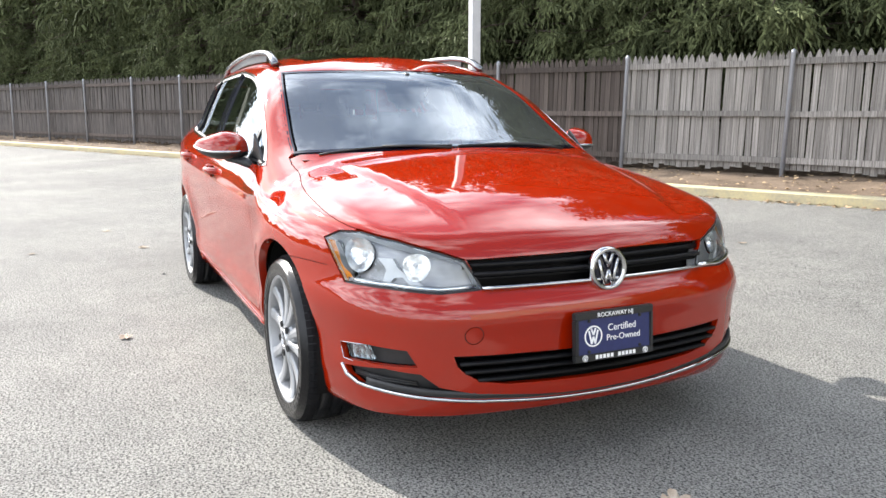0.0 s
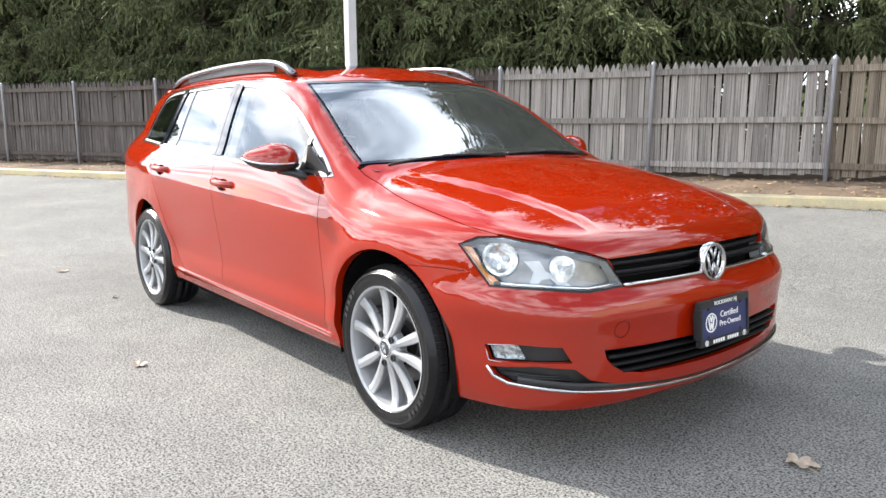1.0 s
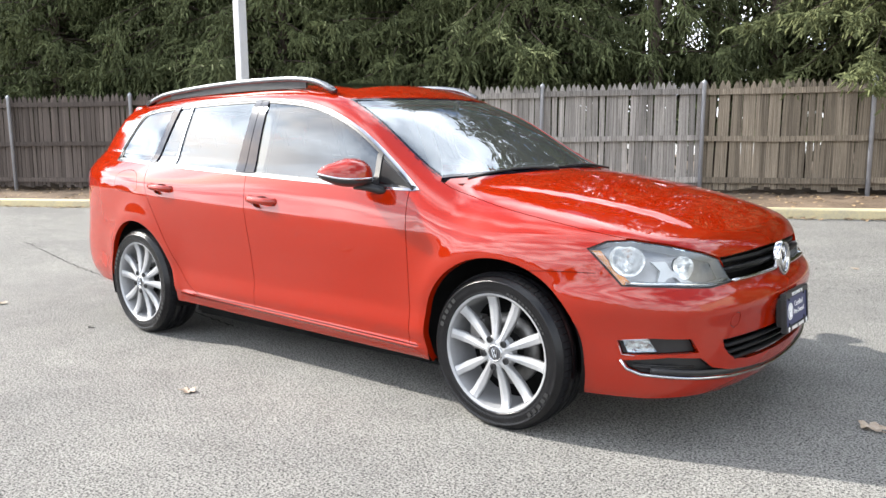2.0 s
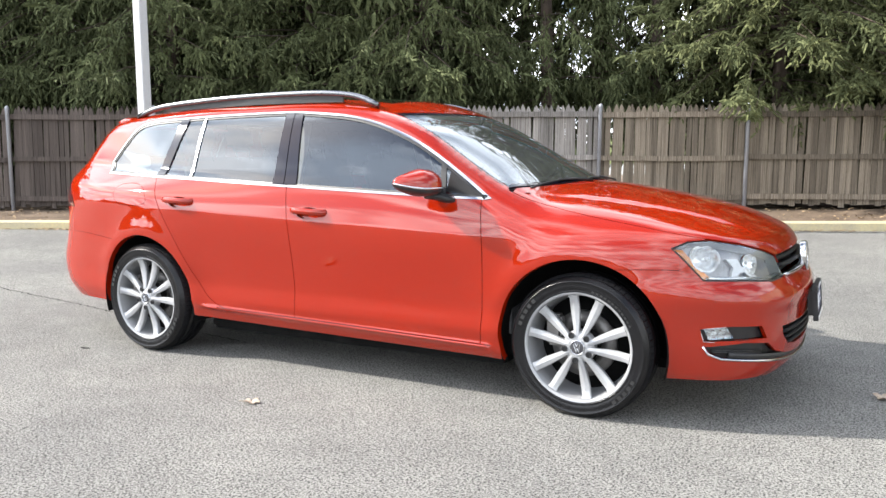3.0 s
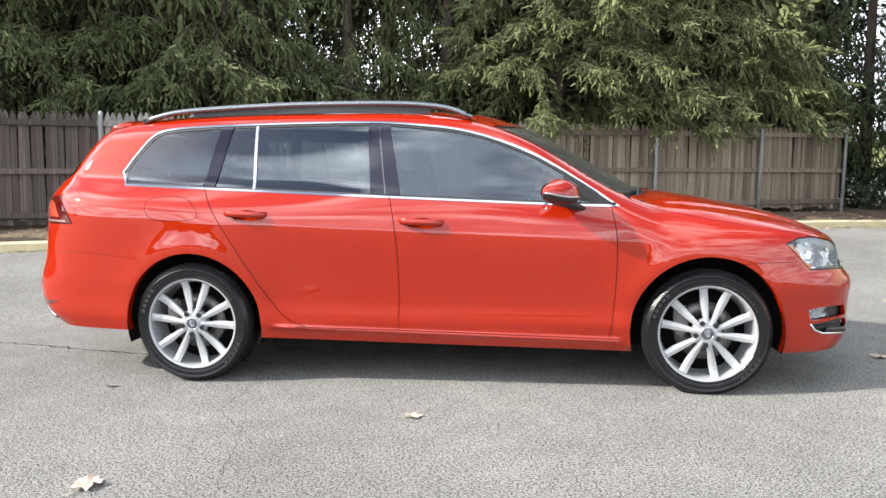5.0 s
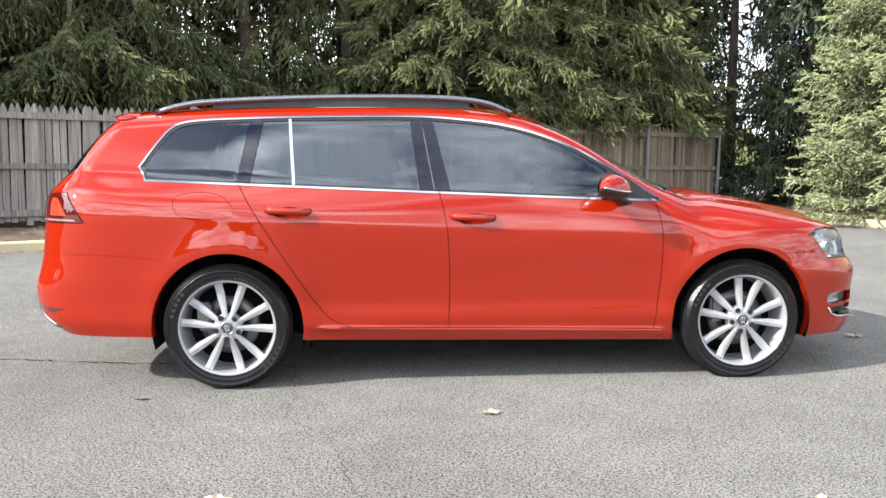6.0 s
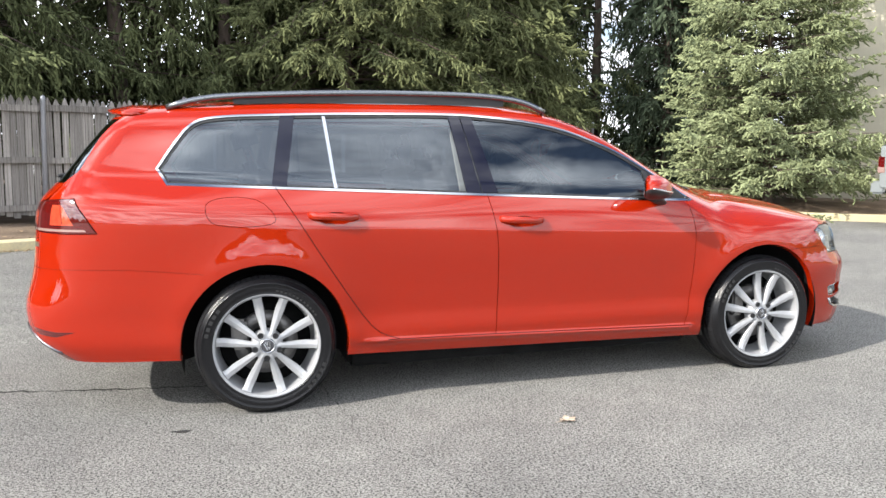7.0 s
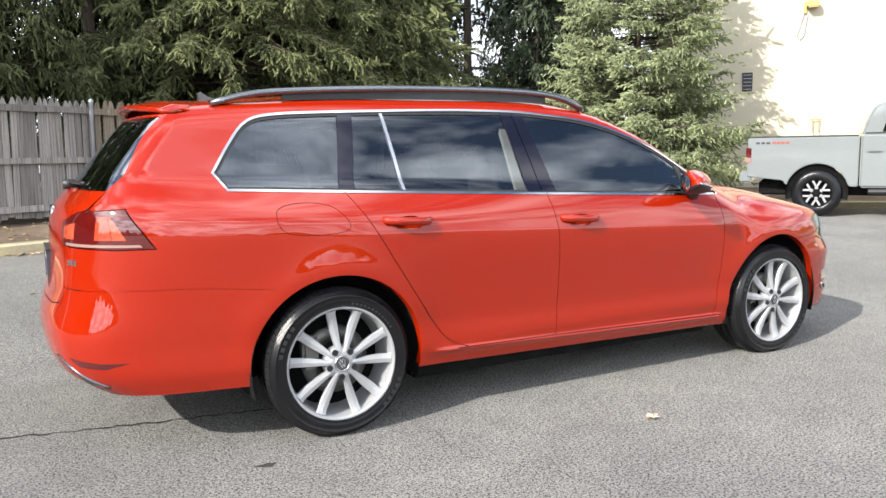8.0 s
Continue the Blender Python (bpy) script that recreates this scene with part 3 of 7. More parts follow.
seam_rb = rounded([(-1.58, 0.648), (-1.86, 0.674), (-2.00, 0.677), (-2.30, 0.677)], 2, False)
seam_rq = np.array([(-1.955, 0.680), (-2.01, 0.832)])
hood_line = rounded([(0.937, 0.965), (1.05, 0.916), (1.29, 0.868), (1.58, 0.820), (1.80, 0.780)], 2, False)
fuel = rounded([(-1.555, 0.978), (-1.345, 0.984), (-1.262, 0.905), (-1.268, 0.855), (-1.515, 0.852), (-1.565, 0.905)], 2)
b_post = np.array([(-0.355, 0.95), (-0.280, 0.95), (-0.353, 1.40), (-0.405, 1.40)])
b_post_f = np.array([(-0.274, 0.95), (-0.195, 0.95), (-0.295, 1.40), (-0.348, 1.40)])
c_post = np.array([(-1.275, 1.00), (-1.208, 1.00), (-1.138, 1.40), (-1.205, 1.40)])
v_bar = np.array([(-0.989, 1.00), (-0.974, 1.00), (-1.009, 1.40), (-1.024, 1.40)])
sail_bar = np.array([(0.640, 0.92), (0.668, 0.92), (0.628, 1.15), (0.600, 1.15)])
cup_r, cup_f = disc(0, 0, 1, 28) * (0.075, 0.030) + (-1.000, 0.880), disc(0, 0, 1, 28) * (0.075, 0.030) + (-0.090, 0.842)

# lamps, on the skin
lamp3 = V_CORNER.solve(V_CORNER.flat(dense(np.array([(1.682, -0.81, 0.742), (1.742, -0.775, 0.771), (1.82, -0.732, 0.776), (1.93, -0.650, 0.755), (2.01, -0.539, 0.721), (2.043, -0.471, 0.694), (2.080, -0.424, 0.606), (2.043, -0.557, 0.597), (1.955, -0.687, 0.608), (1.81, -0.785, 0.612)]), 0.02)))
tail3 = V_TAIL.solve(V_TAIL.flat(dense(np.array([(-2.006, -0.791, 0.831), (-2.051, -0.774, 0.901), (-2.102, -0.732, 0.985), (-2.253, -0.572, 0.972), (-2.298, -0.45, 0.930), (-2.303, -0.46, 0.838), (-2.141, -0.73, 0.829)]), 0.02)))
fog3 = V_CORNER.solve(V_CORNER.flat(dense(np.array([(1.806, -0.80, 0.419), (1.917, -0.748, 0.431), (2.021, -0.658, 0.427), (2.040, -0.630, 0.374), (1.98, -0.698, 0.372), (1.821, -0.792, 0.368)]), 0.02)))
slot3 = V_CORNER.solve(V_CORNER.flat(dense(np.array([(1.822, -0.79, 0.347), (1.965, -0.711, 0.362), (2.043, -0.621, 0.353), (2.066, -0.57, 0.312), (2.10, -0.43, 0.278), (2.07, -0.555, 0.276), (1.99, -0.685, 0.290), (1.885, -0.76, 0.298), (1.84, -0.783, 0.318)]), 0.02)))
refl3 = V_TAIL.solve(V_TAIL.flat(dense(np.array([(-2.315, -0.60, 0.418), (-2.20, -0.715, 0.404), (-2.125, -0.762, 0.404), (-2.202, -0.717, 0.380), (-2.28, -0.64, 0.385)]), 0.02)))

# where the views meet: the corners in front and behind, the roof's edge and the windscreen's side
FRONT_Y, ROOF_Y = 0.68, 0.565
front_edge = xz(skin_line(V_FRONT, [(-FRONT_Y, z) for z in np.linspace(0.205, 0.67, 40)]))


def roof_y(x):
    return ROOF_Y + 0.02 * ease(-0.1, 0.25, x) - 0.045 * ease(-0.9, -1.8, x)


def rear_y(z):
    return 0.63 - 0.10 * ease(1.03, 1.34, z)


rear_zs = np.linspace(0.262, 1.345, 70)
rear_edge = xz(skin_line(V_REAR, np.stack([rear_y(rear_zs), rear_zs], 1)))
screen_side = rounded([(0.25, -0.585), (0.45, -0.630), (0.64, -0.662), (0.80, -0.690), (0.925, -0.705)], 1, False)
screen_edge = xz(skin_line(V_TOP, dense(screen_side, 0.02, False)))
roof_edge = xz(skin_line(V_TOP, [(x, -roof_y(x)) for x in np.linspace(-1.80, 0.24, 60)]))
quarter = xz(skin_line(V_TOP, [(-1.82, -0.528)]))
hood3 = V_SIDE.solve(dense(hood_line, 0.02, False))
side_bounds = np.concatenate([[(-1.69, 0.262)], rear_edge, quarter, roof_edge, screen_edge, [(0.932, 0.968)], dense(hood_line, 0.02, False)[1:], [(1.84, 0.72)], front_edge[::-1], [(1.90, 0.203), (1.69, 0.203), (0.98, 0.200), (-0.95, 0.240)]])
front_door = np.concatenate([seam_f, [(0.848, 0.268)], seam_b[::-1], [(-0.30, 1.0), (-0.345, 1.384), (0.11, 1.340), (0.42, 1.245), (0.66, 1.108), (0.87, 0.96)]])
rear_door = np.concatenate([seam_b, seam_r[::-1], [(-1.262, 1.0), (-1.20, 1.370), (-0.85, 1.383), (-0.345, 1.384), (-0.30, 1.0)]])


def clipped(poly, hull, n=80):
    """The part of a leaning bar that lies in a hull."""
    (x0, z0), (x1, z1), (x2, z2), (x3, z3) = poly
    rows = [((x0 + (x3 - x0) * t, z0 + (z3 - z0) * t), (x1 + (x2 - x1) * t, z1 + (z2 - z1) * t)) for t in np.linspace(0, 1, n)]
    rows = [(a, b) for a, b in rows if within(hull, [a, b]).all()]
    return np.array([rows[0][0], rows[0][1], rows[-1][1], rows[-1][0]])[::-1]


crease = [(x, 0.80 - 0.04 * x) for x in np.arange(-2.2, 1.15, 0.05)]
side = cut(V_SIDE, side_bounds, [
    ("arch", arch_f), ("arch", arch_r),
    ("gap", strip(seam_f, 0.0036)), ("gap", strip(seam_b, 0.0036)), ("gap", strip(seam_r, 0.0036)), ("gap", strip(seam_sill, 0.004)),
    ("gap", strip(seam_bump, 0.0025)), ("gap", strip(seam_rb, 0.0014)), ("gap", strip(hood_line, 0.0036)),
    ("lamp", xz(lamp3)), ("tail", xz(tail3)), ("fog", xz(fog3)), ("slot", xz(slot3)), ("refl", xz(refl3)),
    ("sail_bar", clipped(sail_bar, dlo_in)), ("b_post", clipped(b_post, dlo_in)), ("b_post_f", clipped(b_post_f, dlo_in)), ("c_post", clipped(c_post, dlo_in)), ("v_bar", clipped(v_bar, dlo_in)),
    ("window", dlo_glass), ("window_rubber", dlo_in),
    ("window_trim", dlo), ("cup_r", cup_r), ("cup_f", cup_f),
    ("fuel_flap", offset(fuel, -0.0012)), ("gap", offset(fuel, 0.0012)),
    ("front_door", front_door), ("rear_door", rear_door),
    ("front_corner", np.concatenate([[(1.30, 0.0), (2.4, 0.0), (2.4, 0.655)], seam_bump[::-1]])),
    ("rear_corner", np.concatenate([[(-1.3, 0.0)], seam_rb, [(-2.6, 0.677), (-2.6, 0.0)]])),
    ("fender", np.array([(0.848, 0.27), (1.3, 0.3), (2.4, 0.655), (2.4, 0.79), (1.86, 0.80), (0.93, 1.0), (0.845, 0.925), (0.875, 0.78), (0.875, 0.60), (0.862, 0.40)])),
    ("sill", np.array([(-0.96, 0.0), (1.0, 0.0), (1.0, 0.266), (-0.218, 0.294), (-0.76, 0.303), (-0.96, 0.303)])),
], lines=[strip(np.array(crease), 0.026), strip(np.array(crease), 0.002)] + [strip(np.array([(x, 0.279 - 0.0245 * x) for x in np.arange(-0.88, 0.90, 0.05)]), w) for w in (0.040, 0.022, 0.006)])
doors = []
for name, mat_, inset, lip, label in (
    ("front_door", PAINT, 0, 0.012, ""), ("rear_door", PAINT, 0, 0.012, ""), ("fender", PAINT, 0, 0.012, ""), ("sill", PAINT, 0, 0.012, ""),
    ("fuel_flap", PAINT, 0, 0.008, ""), ("gap", SEAM, 0.009, 0, "dark panel gap"),
):
    made = panel(name, side[name], mat_, car, label, inset, lip, both=name != "fuel_flap")
    if name in ("front_door", "rear_door"):
        doors += made


def joined(*pieces):
    v, f, n, k = [], [], [], 0
    for pv, pf, pn in pieces:
        v.append(pv), n.append(pn)
        f += [tuple(np.array(t) + k) for t in pf]
        k += len(pv)
    return np.concatenate(v), f, np.concatenate(n)


panel("body_side", side["rest"], PAINT, car)
for k, door in enumerate(doors):
    sgn = (1, -1)[k % 2]
    src = "cup_f" if k < 2 else "cup_r"
    v, f, n = sheet(side[src] if sgn == 1 else flip(side[src]), 0.022, 0)
    from_arrays("handle_recess", v, f, PAINT, door, "", n)
    hx, hz = ((-0.095, 0.853), (-1.006, 0.891))[k // 2]
    bm = bmesh.new()
    bar = [(hx + 0.112 * t, -sgn * (0.897 + 0.018 * (1 - t * t) - 0.034 * abs(t) ** 6), hz - 0.006 * t) for t in np.linspace(-1, 1, 17)]
    sweep(bm, bar, ring_section(0.014, 10, 1.25))
    part("door_handle", bm, PAINT, door, "red pull handle", True)
    bm = bmesh.new()
    rod(bm, (hx - 0.085, -sgn * 0.87, hz + 0.005), (hx - 0.085, -sgn * 0.905, hz + 0.005), 0.010)
    part("handle_foot", bm, PAINT, door)
    bm = bmesh.new()
    rod(bm, (hx + 0.085, -sgn * 0.87, hz - 0.005), (hx + 0.085, -sgn * 0.905, hz - 0.005), 0.010)
    part("handle_foot", bm, PAINT, door)
for name, mat_, inset, lip, label in (
    ("window", SIDE_GLASS, 0.006, 0, "tinted side window glass"), ("window_rubber", BLACK_PLASTIC, 0.002, 0.006, "black rubber window seal"), ("window_trim", CHROME, -0.003, 0.008, "bright window trim strip"),
    ("b_post", GLOSS_BLACK, -0.001, 0.01, "gloss black pillar cover"), ("b_post_f", GLOSS_BLACK, -0.001, 0.01, "gloss black pillar cover"), ("c_post", GLOSS_BLACK, -0.001, 0.01, "gloss black pillar cover"),
    ("v_bar", SATIN, -0.001, 0.01, "silver window divider"), ("sail_bar", BLACK_PLASTIC, -0.001, 0.01, "black window divider"),
):
    panel({"b_post": "pillar_cover", "b_post_f": "pillar_cover", "c_post": "pillar_cover", "v_bar": "window_divider", "sail_bar": "window_divider"}.get(name, name), side[name], mat_, car, label, inset, lip)
for ob in car.children:
    if ob.name.split(".")[0] == "window":
        ob.visible_shadow = False                     # lets daylight into the cabin

# front: bumper, grille opening, intake
grille_top = [(y, 0.697 + 0.006 * (1 - (y / 0.47) ** 2)) for y in np.linspace(0.468, -0.468, 30)]
grille_out = np.array(grille_top + [(-0.422, 0.607), (-0.2, 0.610), (0.0, 0.612), (0.2, 0.610), (0.422, 0.607)])
intake_out = rounded([(-0.530, 0.410), (0.0, 0.402), (0.530, 0.410), (0.515, 0.365), (0.43, 0.312), (0.16, 0.300), (-0.16, 0.300), (-0.43, 0.312), (-0.515, 0.365)], 1, keep=(0, 2))
lip_low = np.array([(-0.60, 0.300), (-0.45, 0.276), (-0.2, 0.262), (0, 0.260), (0.2, 0.262), (0.45, 0.276), (0.60, 0.300), (0.60, 0.290), (0.45, 0.262), (0.2, 0.248), (0, 0.246), (-0.2, 0.248), (-0.45, 0.262), (-0.60, 0.290)])
tow = disc(-0.472, 0.475, 0.028, 24)
front_dom = np.concatenate([[(-FRONT_Y, 0.205), (FRONT_Y, 0.205), (FRONT_Y, 0.67), (0.50, 0.66)], grille_top, [(-0.50, 0.66), (-FRONT_Y, 0.67)]])
both_sides = lambda p: [yz(p), yz(p) * (-1, 1)]
front = cut(V_FRONT, front_dom, [("lamp", q) for q in both_sides(lamp3)] + [("fog", q) for q in both_sides(fog3)] + [("slot", q) for q in both_sides(slot3)] + [
    ("grille", grille_out), ("intake", intake_out), ("tow_cap", offset(tow, 0.0015)), ("tow_gap", offset(tow, -0.0015))], 0.025)
bumper_piece = joined(sheet(front["rest"], 0, 0.02), sheet(side["front_corner"], 0, 0.02), flip(sheet(side["front_corner"], 0, 0.02)))
bumper_f = from_arrays("front_bumper", bumper_piece[0], bumper_piece[1], PAINT, car, "red painted front bumper", bumper_piece[2])
from_arrays("tow_cap", *sheet(front["tow_cap"], 0, 0.004)[:2], PAINT, bumper_f)
from_arrays("tow_cap_gap", *sheet(front["tow_gap"], 0.003, 0)[:2], SEAM, bumper_f)

# black backings behind the front openings
bm = bmesh.new()
box(bm, 1.90, 1.96, -0.60, 0.60, 0.22, 0.55)
box(bm, 1.92, 1.98, -0.43, 0.43, 0.55, 0.68)
part("radiator_backing", bm, LINER, car)


def across(z, y0, y1, n=24, off=0.0):
    """Points on the nose at a height, from side to side, moved out by off."""
    p = V_FRONT.solve(np.stack([np.linspace(y0, y1, n), np.full(n, z)], 1))
    return [Vector(q) + X * off for q in p]


grille = thing("grille", "", "")
grille.parent = car
for z, h, off, m_, y1 in ((0.676, 0.009, -0.030, GRILLE_BLACK, 0.45), (0.652, 0.006, -0.012, GRILLE_BLACK, 0.445), (0.637, 0.004, -0.030, GRILLE_BLACK, 0.44), (0.613, 0.0045, -0.001, CHROME, 0.43)):
    bm = bmesh.new()
    sweep(bm, across(z, -y1, y1, 26, off), [(0.018, h), (-0.012, h * 0.6), (-0.012, -h * 0.6), (0.018, -h)])
    part("grille_bar" if m_ is not CHROME else "chrome_strip", bm, m_, grille, "thin chrome strip under the grille" if m_ is CHROME else "", True)
bm = bmesh.new()
sweep(bm, across(0.655, -0.46, 0.46, 26, -0.055), [(0.004, 0.06), (-0.004, 0.06), (-0.004, -0.06), (0.004, -0.06)])
part("grille_mesh", bm, GRILLE_BLACK, grille)
for z, y1 in ((0.382, 0.505), (0.355, 0.49), (0.328, 0.45)):
    bm = bmesh.new()
    sweep(bm, across(z, -y1, y1, 26, -0.022), [(0.025, 0.004), (-0.016, 0.007), (-0.016, -0.006), (0.025, -0.004)])
    part("intake_bar", bm, GRILLE_BLACK, car, "", True)
bm = bmesh.new()
sweep(bm, across(0.355, -0.53, 0.53, 26, -0.06), [(0.004, 0.07), (-0.004, 0.07), (-0.004, -0.07), (0.004, -0.07)])
part("intake_mesh", bm, LINER, car)
# the black and chrome blade that runs round the bottom of the bumper
blade3 = np.array([(1.815, -0.796, 0.350), (1.835, -0.787, 0.318), (1.88, -0.765, 0.299), (1.99, -0.686, 0.287), (2.066, -0.560, 0.272), (2.10, -0.43, 0.258)])
blade_r = V_CORNER.solve(V_CORNER.flat(dense(blade3, 0.03, False)))
blade_c = V_FRONT.solve(np.array([(y, 0.254 + 0.022 * (y / 0.43) ** 2 - 0.0165) for y in np.linspace(-0.42, 0.42, 30)]))
blade_pts = [Vector(p) for p in blade_r] + [Vector(p) for p in blade_c] + [Vector(p * (1, -1, 1)) for p in blade_r[::-1]]
for nm, dz, out, w, m_, lb in (("chrome_blade", 0.0, 0.003, 0.0042, CHROME, "slim chrome blade along the bumper"), ("lower_strip", 0.018, -0.001, 0.010, BLACK_PLASTIC, "black strip above the chrome blade")):
    bm = bmesh.new()
    sweep(bm, [p + Vector((0, 0, dz)) + Vector((p.x - 1.2, p.y, 0)).normalized() * out for p in blade_pts[3:-3]] if nm == "lower_strip" else [p + Vector((p.x - 1.2, p.y, 0)).normalized() * out for p in blade_pts], [(0.006, w), (-0.008, w), (-0.008, -w), (0.006, -w)])
    part(nm, bm, m_, car, lb, True)

# fog lamps and the slots beneath them
for sgn in (1, -1):
    mir = (lambda p: p) if sgn == 1 else flip
    fogp, slotp = cut(V_CORNER, V_CORNER.flat(fog3), [], 0.02)["rest"], cut(V_CORNER, V_CORNER.flat(slot3), [], 0.02)["rest"]
    v, f, n = sheet(mir(fogp), 0.030, 0)
    fog_bezel = from_arrays("fog_lamp_bezel", v, f, BLACK_PLASTIC, car, "matt black fog lamp bezel", n)
    v, f, n = sheet(mir(slotp), 0.028, 0)
    from_arrays("lower_slot", v, f, BLACK_PLASTIC, car, "ribbed black slot", n)
    for t in (0.35, 0.7):
        bm = bmesh.new()
        pts = [Vector((1.86, -0.775, 0.325 + 0.02 * (t - 0.5))), Vector((1.96, -0.72, 0.322 + 0.022 * (t - 0.5))), Vector((2.03, -0.635, 0.315 + 0.022 * (t - 0.5)))]
        sweep(bm, [Vector((p.x, p.y * sgn, p.z)) - Vector((0.7, -0.7 * sgn, 0)) * 0.018 for p in pts], ring_section(0.004, 6))
        part("slot_rib", bm, BLACK_PLASTIC, car, "", True)
    lens_out = V_CORNER.flat(V_CORNER.solve(V_CORNER.flat(np.array([(1.822, -0.792, 0.413), (1.905, -0.755, 0.424), (1.93, -0.74, 0.381), (1.838, -0.785, 0.374)]))))
    lp = cut(V_CORNER, lens_out, [], 0.02)["rest"]
    v, f, n = sheet(mir(lp), 0.010, 0.018)
    from_arrays("fog_lamp_lens", v, f, LENS, fog_bezel, "clear fog lamp lens", n)
    v, f, n = sheet(mir(lp), 0.026, 0)
    from_arrays("fog_lamp_reflector", v, f, FOG_METAL, fog_bezel, "bright fog lamp reflector", n)
    bm = bmesh.new()
    edge = [Vector((p[0], p[1] * sgn, p[2])) for p in V_CORNER.solve(V_CORNER.flat(dense(np.array([(1.90, -0.757, 0.441 - 0.012), (1.806, -0.80, 0.419), (1.818, -0.793, 0.368), (1.86, -0.775, 0.366)]), 0.02, False)))]
    sweep(bm, edge, ring_section(0.0015, 6))
    part("fog_lamp_trim", bm, CHROME, fog_bezel, "thin chrome edge", True)

# headlamps
BOWLS = (((1.815, -0.755, 0.708), 0.064), ((1.985, -0.612, 0.682), 0.047))
BRIDGE = ((1.915, -0.708, 0.628), (1.922, -0.695, 0.664), (1.892, -0.714, 0.700), (1.932, -0.675, 0.702), (1.950, -0.662, 0.668), (1.990, -0.615, 0.640), (2.015, -0.590, 0.622), (1.985, -0.630, 0.624), (1.965, -0.655, 0.645), (1.945, -0.676, 0.642), (1.935, -0.690, 0.626))
def inward(poly, d):
    p = np.asarray(poly)
    area = (p[:, 0] * np.roll(p[:, 1], -1) - np.roll(p[:, 0], -1) * p[:, 1]).sum()
    return offset(p, d if area > 0 else -d)


for sgn in (1, -1):
    mir = (lambda p: p) if sgn == 1 else flip
    lamp = thing("headlamp", "clear headlamp with two bright reflectors and an amber marker", "")
    lamp.parent = car
    lamp_flat = V_CORNER.flat(lamp3)
    lens_cut = cut(V_CORNER, lamp_flat, [("inner", inward(lamp_flat, 0.007))], 0.02)
    lens_p = lens_cut["inner"]
    v, f, n = sheet(mir(lens_cut["rest"]), 0.007, 0)
    from_arrays("lamp_seal", v, f, BLACK_PLASTIC, lamp, "thin black seal round the lens", n)
    v, f, n = sheet(mir(lens_p), 0.001, 0.006)
    ob = from_arrays("lens", v, f, LENS, lamp, "clear polycarbonate lens", n)
    ob.visible_shadow = False
    amber = np.array([(1.688, -0.806, 0.738), (1.722, -0.790, 0.738), (1.770, -0.782, 0.680), (1.845, -0.765, 0.618), (1.812, -0.785, 0.612)])
    bowls = [(V_CORNER.flat(np.array([c]))[0], r) for c, r in BOWLS]
    cells = cut(V_CORNER, inward(lamp_flat, 0.005), [("bowl", disc(c[0], c[1], r, 36)) for c, r in bowls] + [("amber", V_CORNER.flat(amber)), ("bridge", V_CORNER.flat(np.array(BRIDGE)))], 0.02)
    v, f, n = sheet(mir(cells["amber"]), 0.012, 0)
    from_arrays("amber_marker", v, f, AMBER, lamp, "amber side marker", n)
    v, f, n = sheet(mir(cells["rest"]), 0.048, 0)
    from_arrays("housing", v, f, LAMP_DARK, lamp, "grey lamp housing", n)
    v, f, n = sheet(mir(cells["bridge"]), 0.030, 0.02)
    from_arrays("lamp_bridge", v, f, LAMP_WHITE, lamp, "white bridge between the reflectors", n)
    v, f, n = sheet(mir(joined(lens_p)), 0.004, 0.048)
    v2, f2, n2 = np.array(v)[len(lens_p[0]):], [tuple(np.array(t) - len(lens_p[0])) for t in f[len(lens_p[1]):]], n[len(lens_p[0]):]
    from_arrays("housing_rim", v2, [t[::-1] for t in f2], LAMP_GREY, lamp, "", None, False)
    for c, r in bowls:
        grid = []
        for rho in (1.0, 0.92, 0.8, 0.6, 0.4, 0.2, 0.03):
            p = V_CORNER.solve(c + disc(0, 0, r * rho, 28))
            grid.append(p - skin_normals(p) * (0.036 + 0.038 * (1 - rho**2) + (0.006 if rho < 0.95 else 0)))
        verts = np.concatenate(grid)
        quads = [(i * 28 + k, i * 28 + (k + 1) % 28, (i + 1) * 28 + (k + 1) % 28, (i + 1) * 28 + k) for i in range(6) for k in range(28)]
        v, f, n = mir((verts, quads, verts))
        bowl = from_arrays("reflector_bowl", v, f, BOWL_METAL, lamp, "bright faceted reflector bowl")
        mid = grid[-1].mean(0) * (1, sgn, 1)
        bm = bmesh.new()
        bmesh.ops.create_uvsphere(bm, u_segments=12, v_segments=8, radius=r * 0.18, matrix=Matrix.Translation(Vector(mid) + Vector((0.7, -0.6 * sgn, 0.1)) * 0.03))
        part("bulb", bm, LAMP_WHITE, bowl, "", True)
    bm = bmesh.new()
    pts = V_CORNER.solve(V_CORNER.flat(dense(np.array([(1.83, -0.775, 0.622), (1.955, -0.685, 0.619), (2.04, -0.557, 0.608), (2.07, -0.45, 0.614)]), 0.03, False)))
    sweep(bm, [Vector((p[0], p[1] * sgn, p[2])) - Vector((0.8, -0.5 * sgn, 0)) * 0.016 for p in pts], [(0.008, 0.007), (-0.02, 0.004), (-0.02, -0.006), (0.008, -0.006)])
    part("lamp_shelf", bm, LAMP_METAL, lamp, "bright strip along the lamp's foot", True)

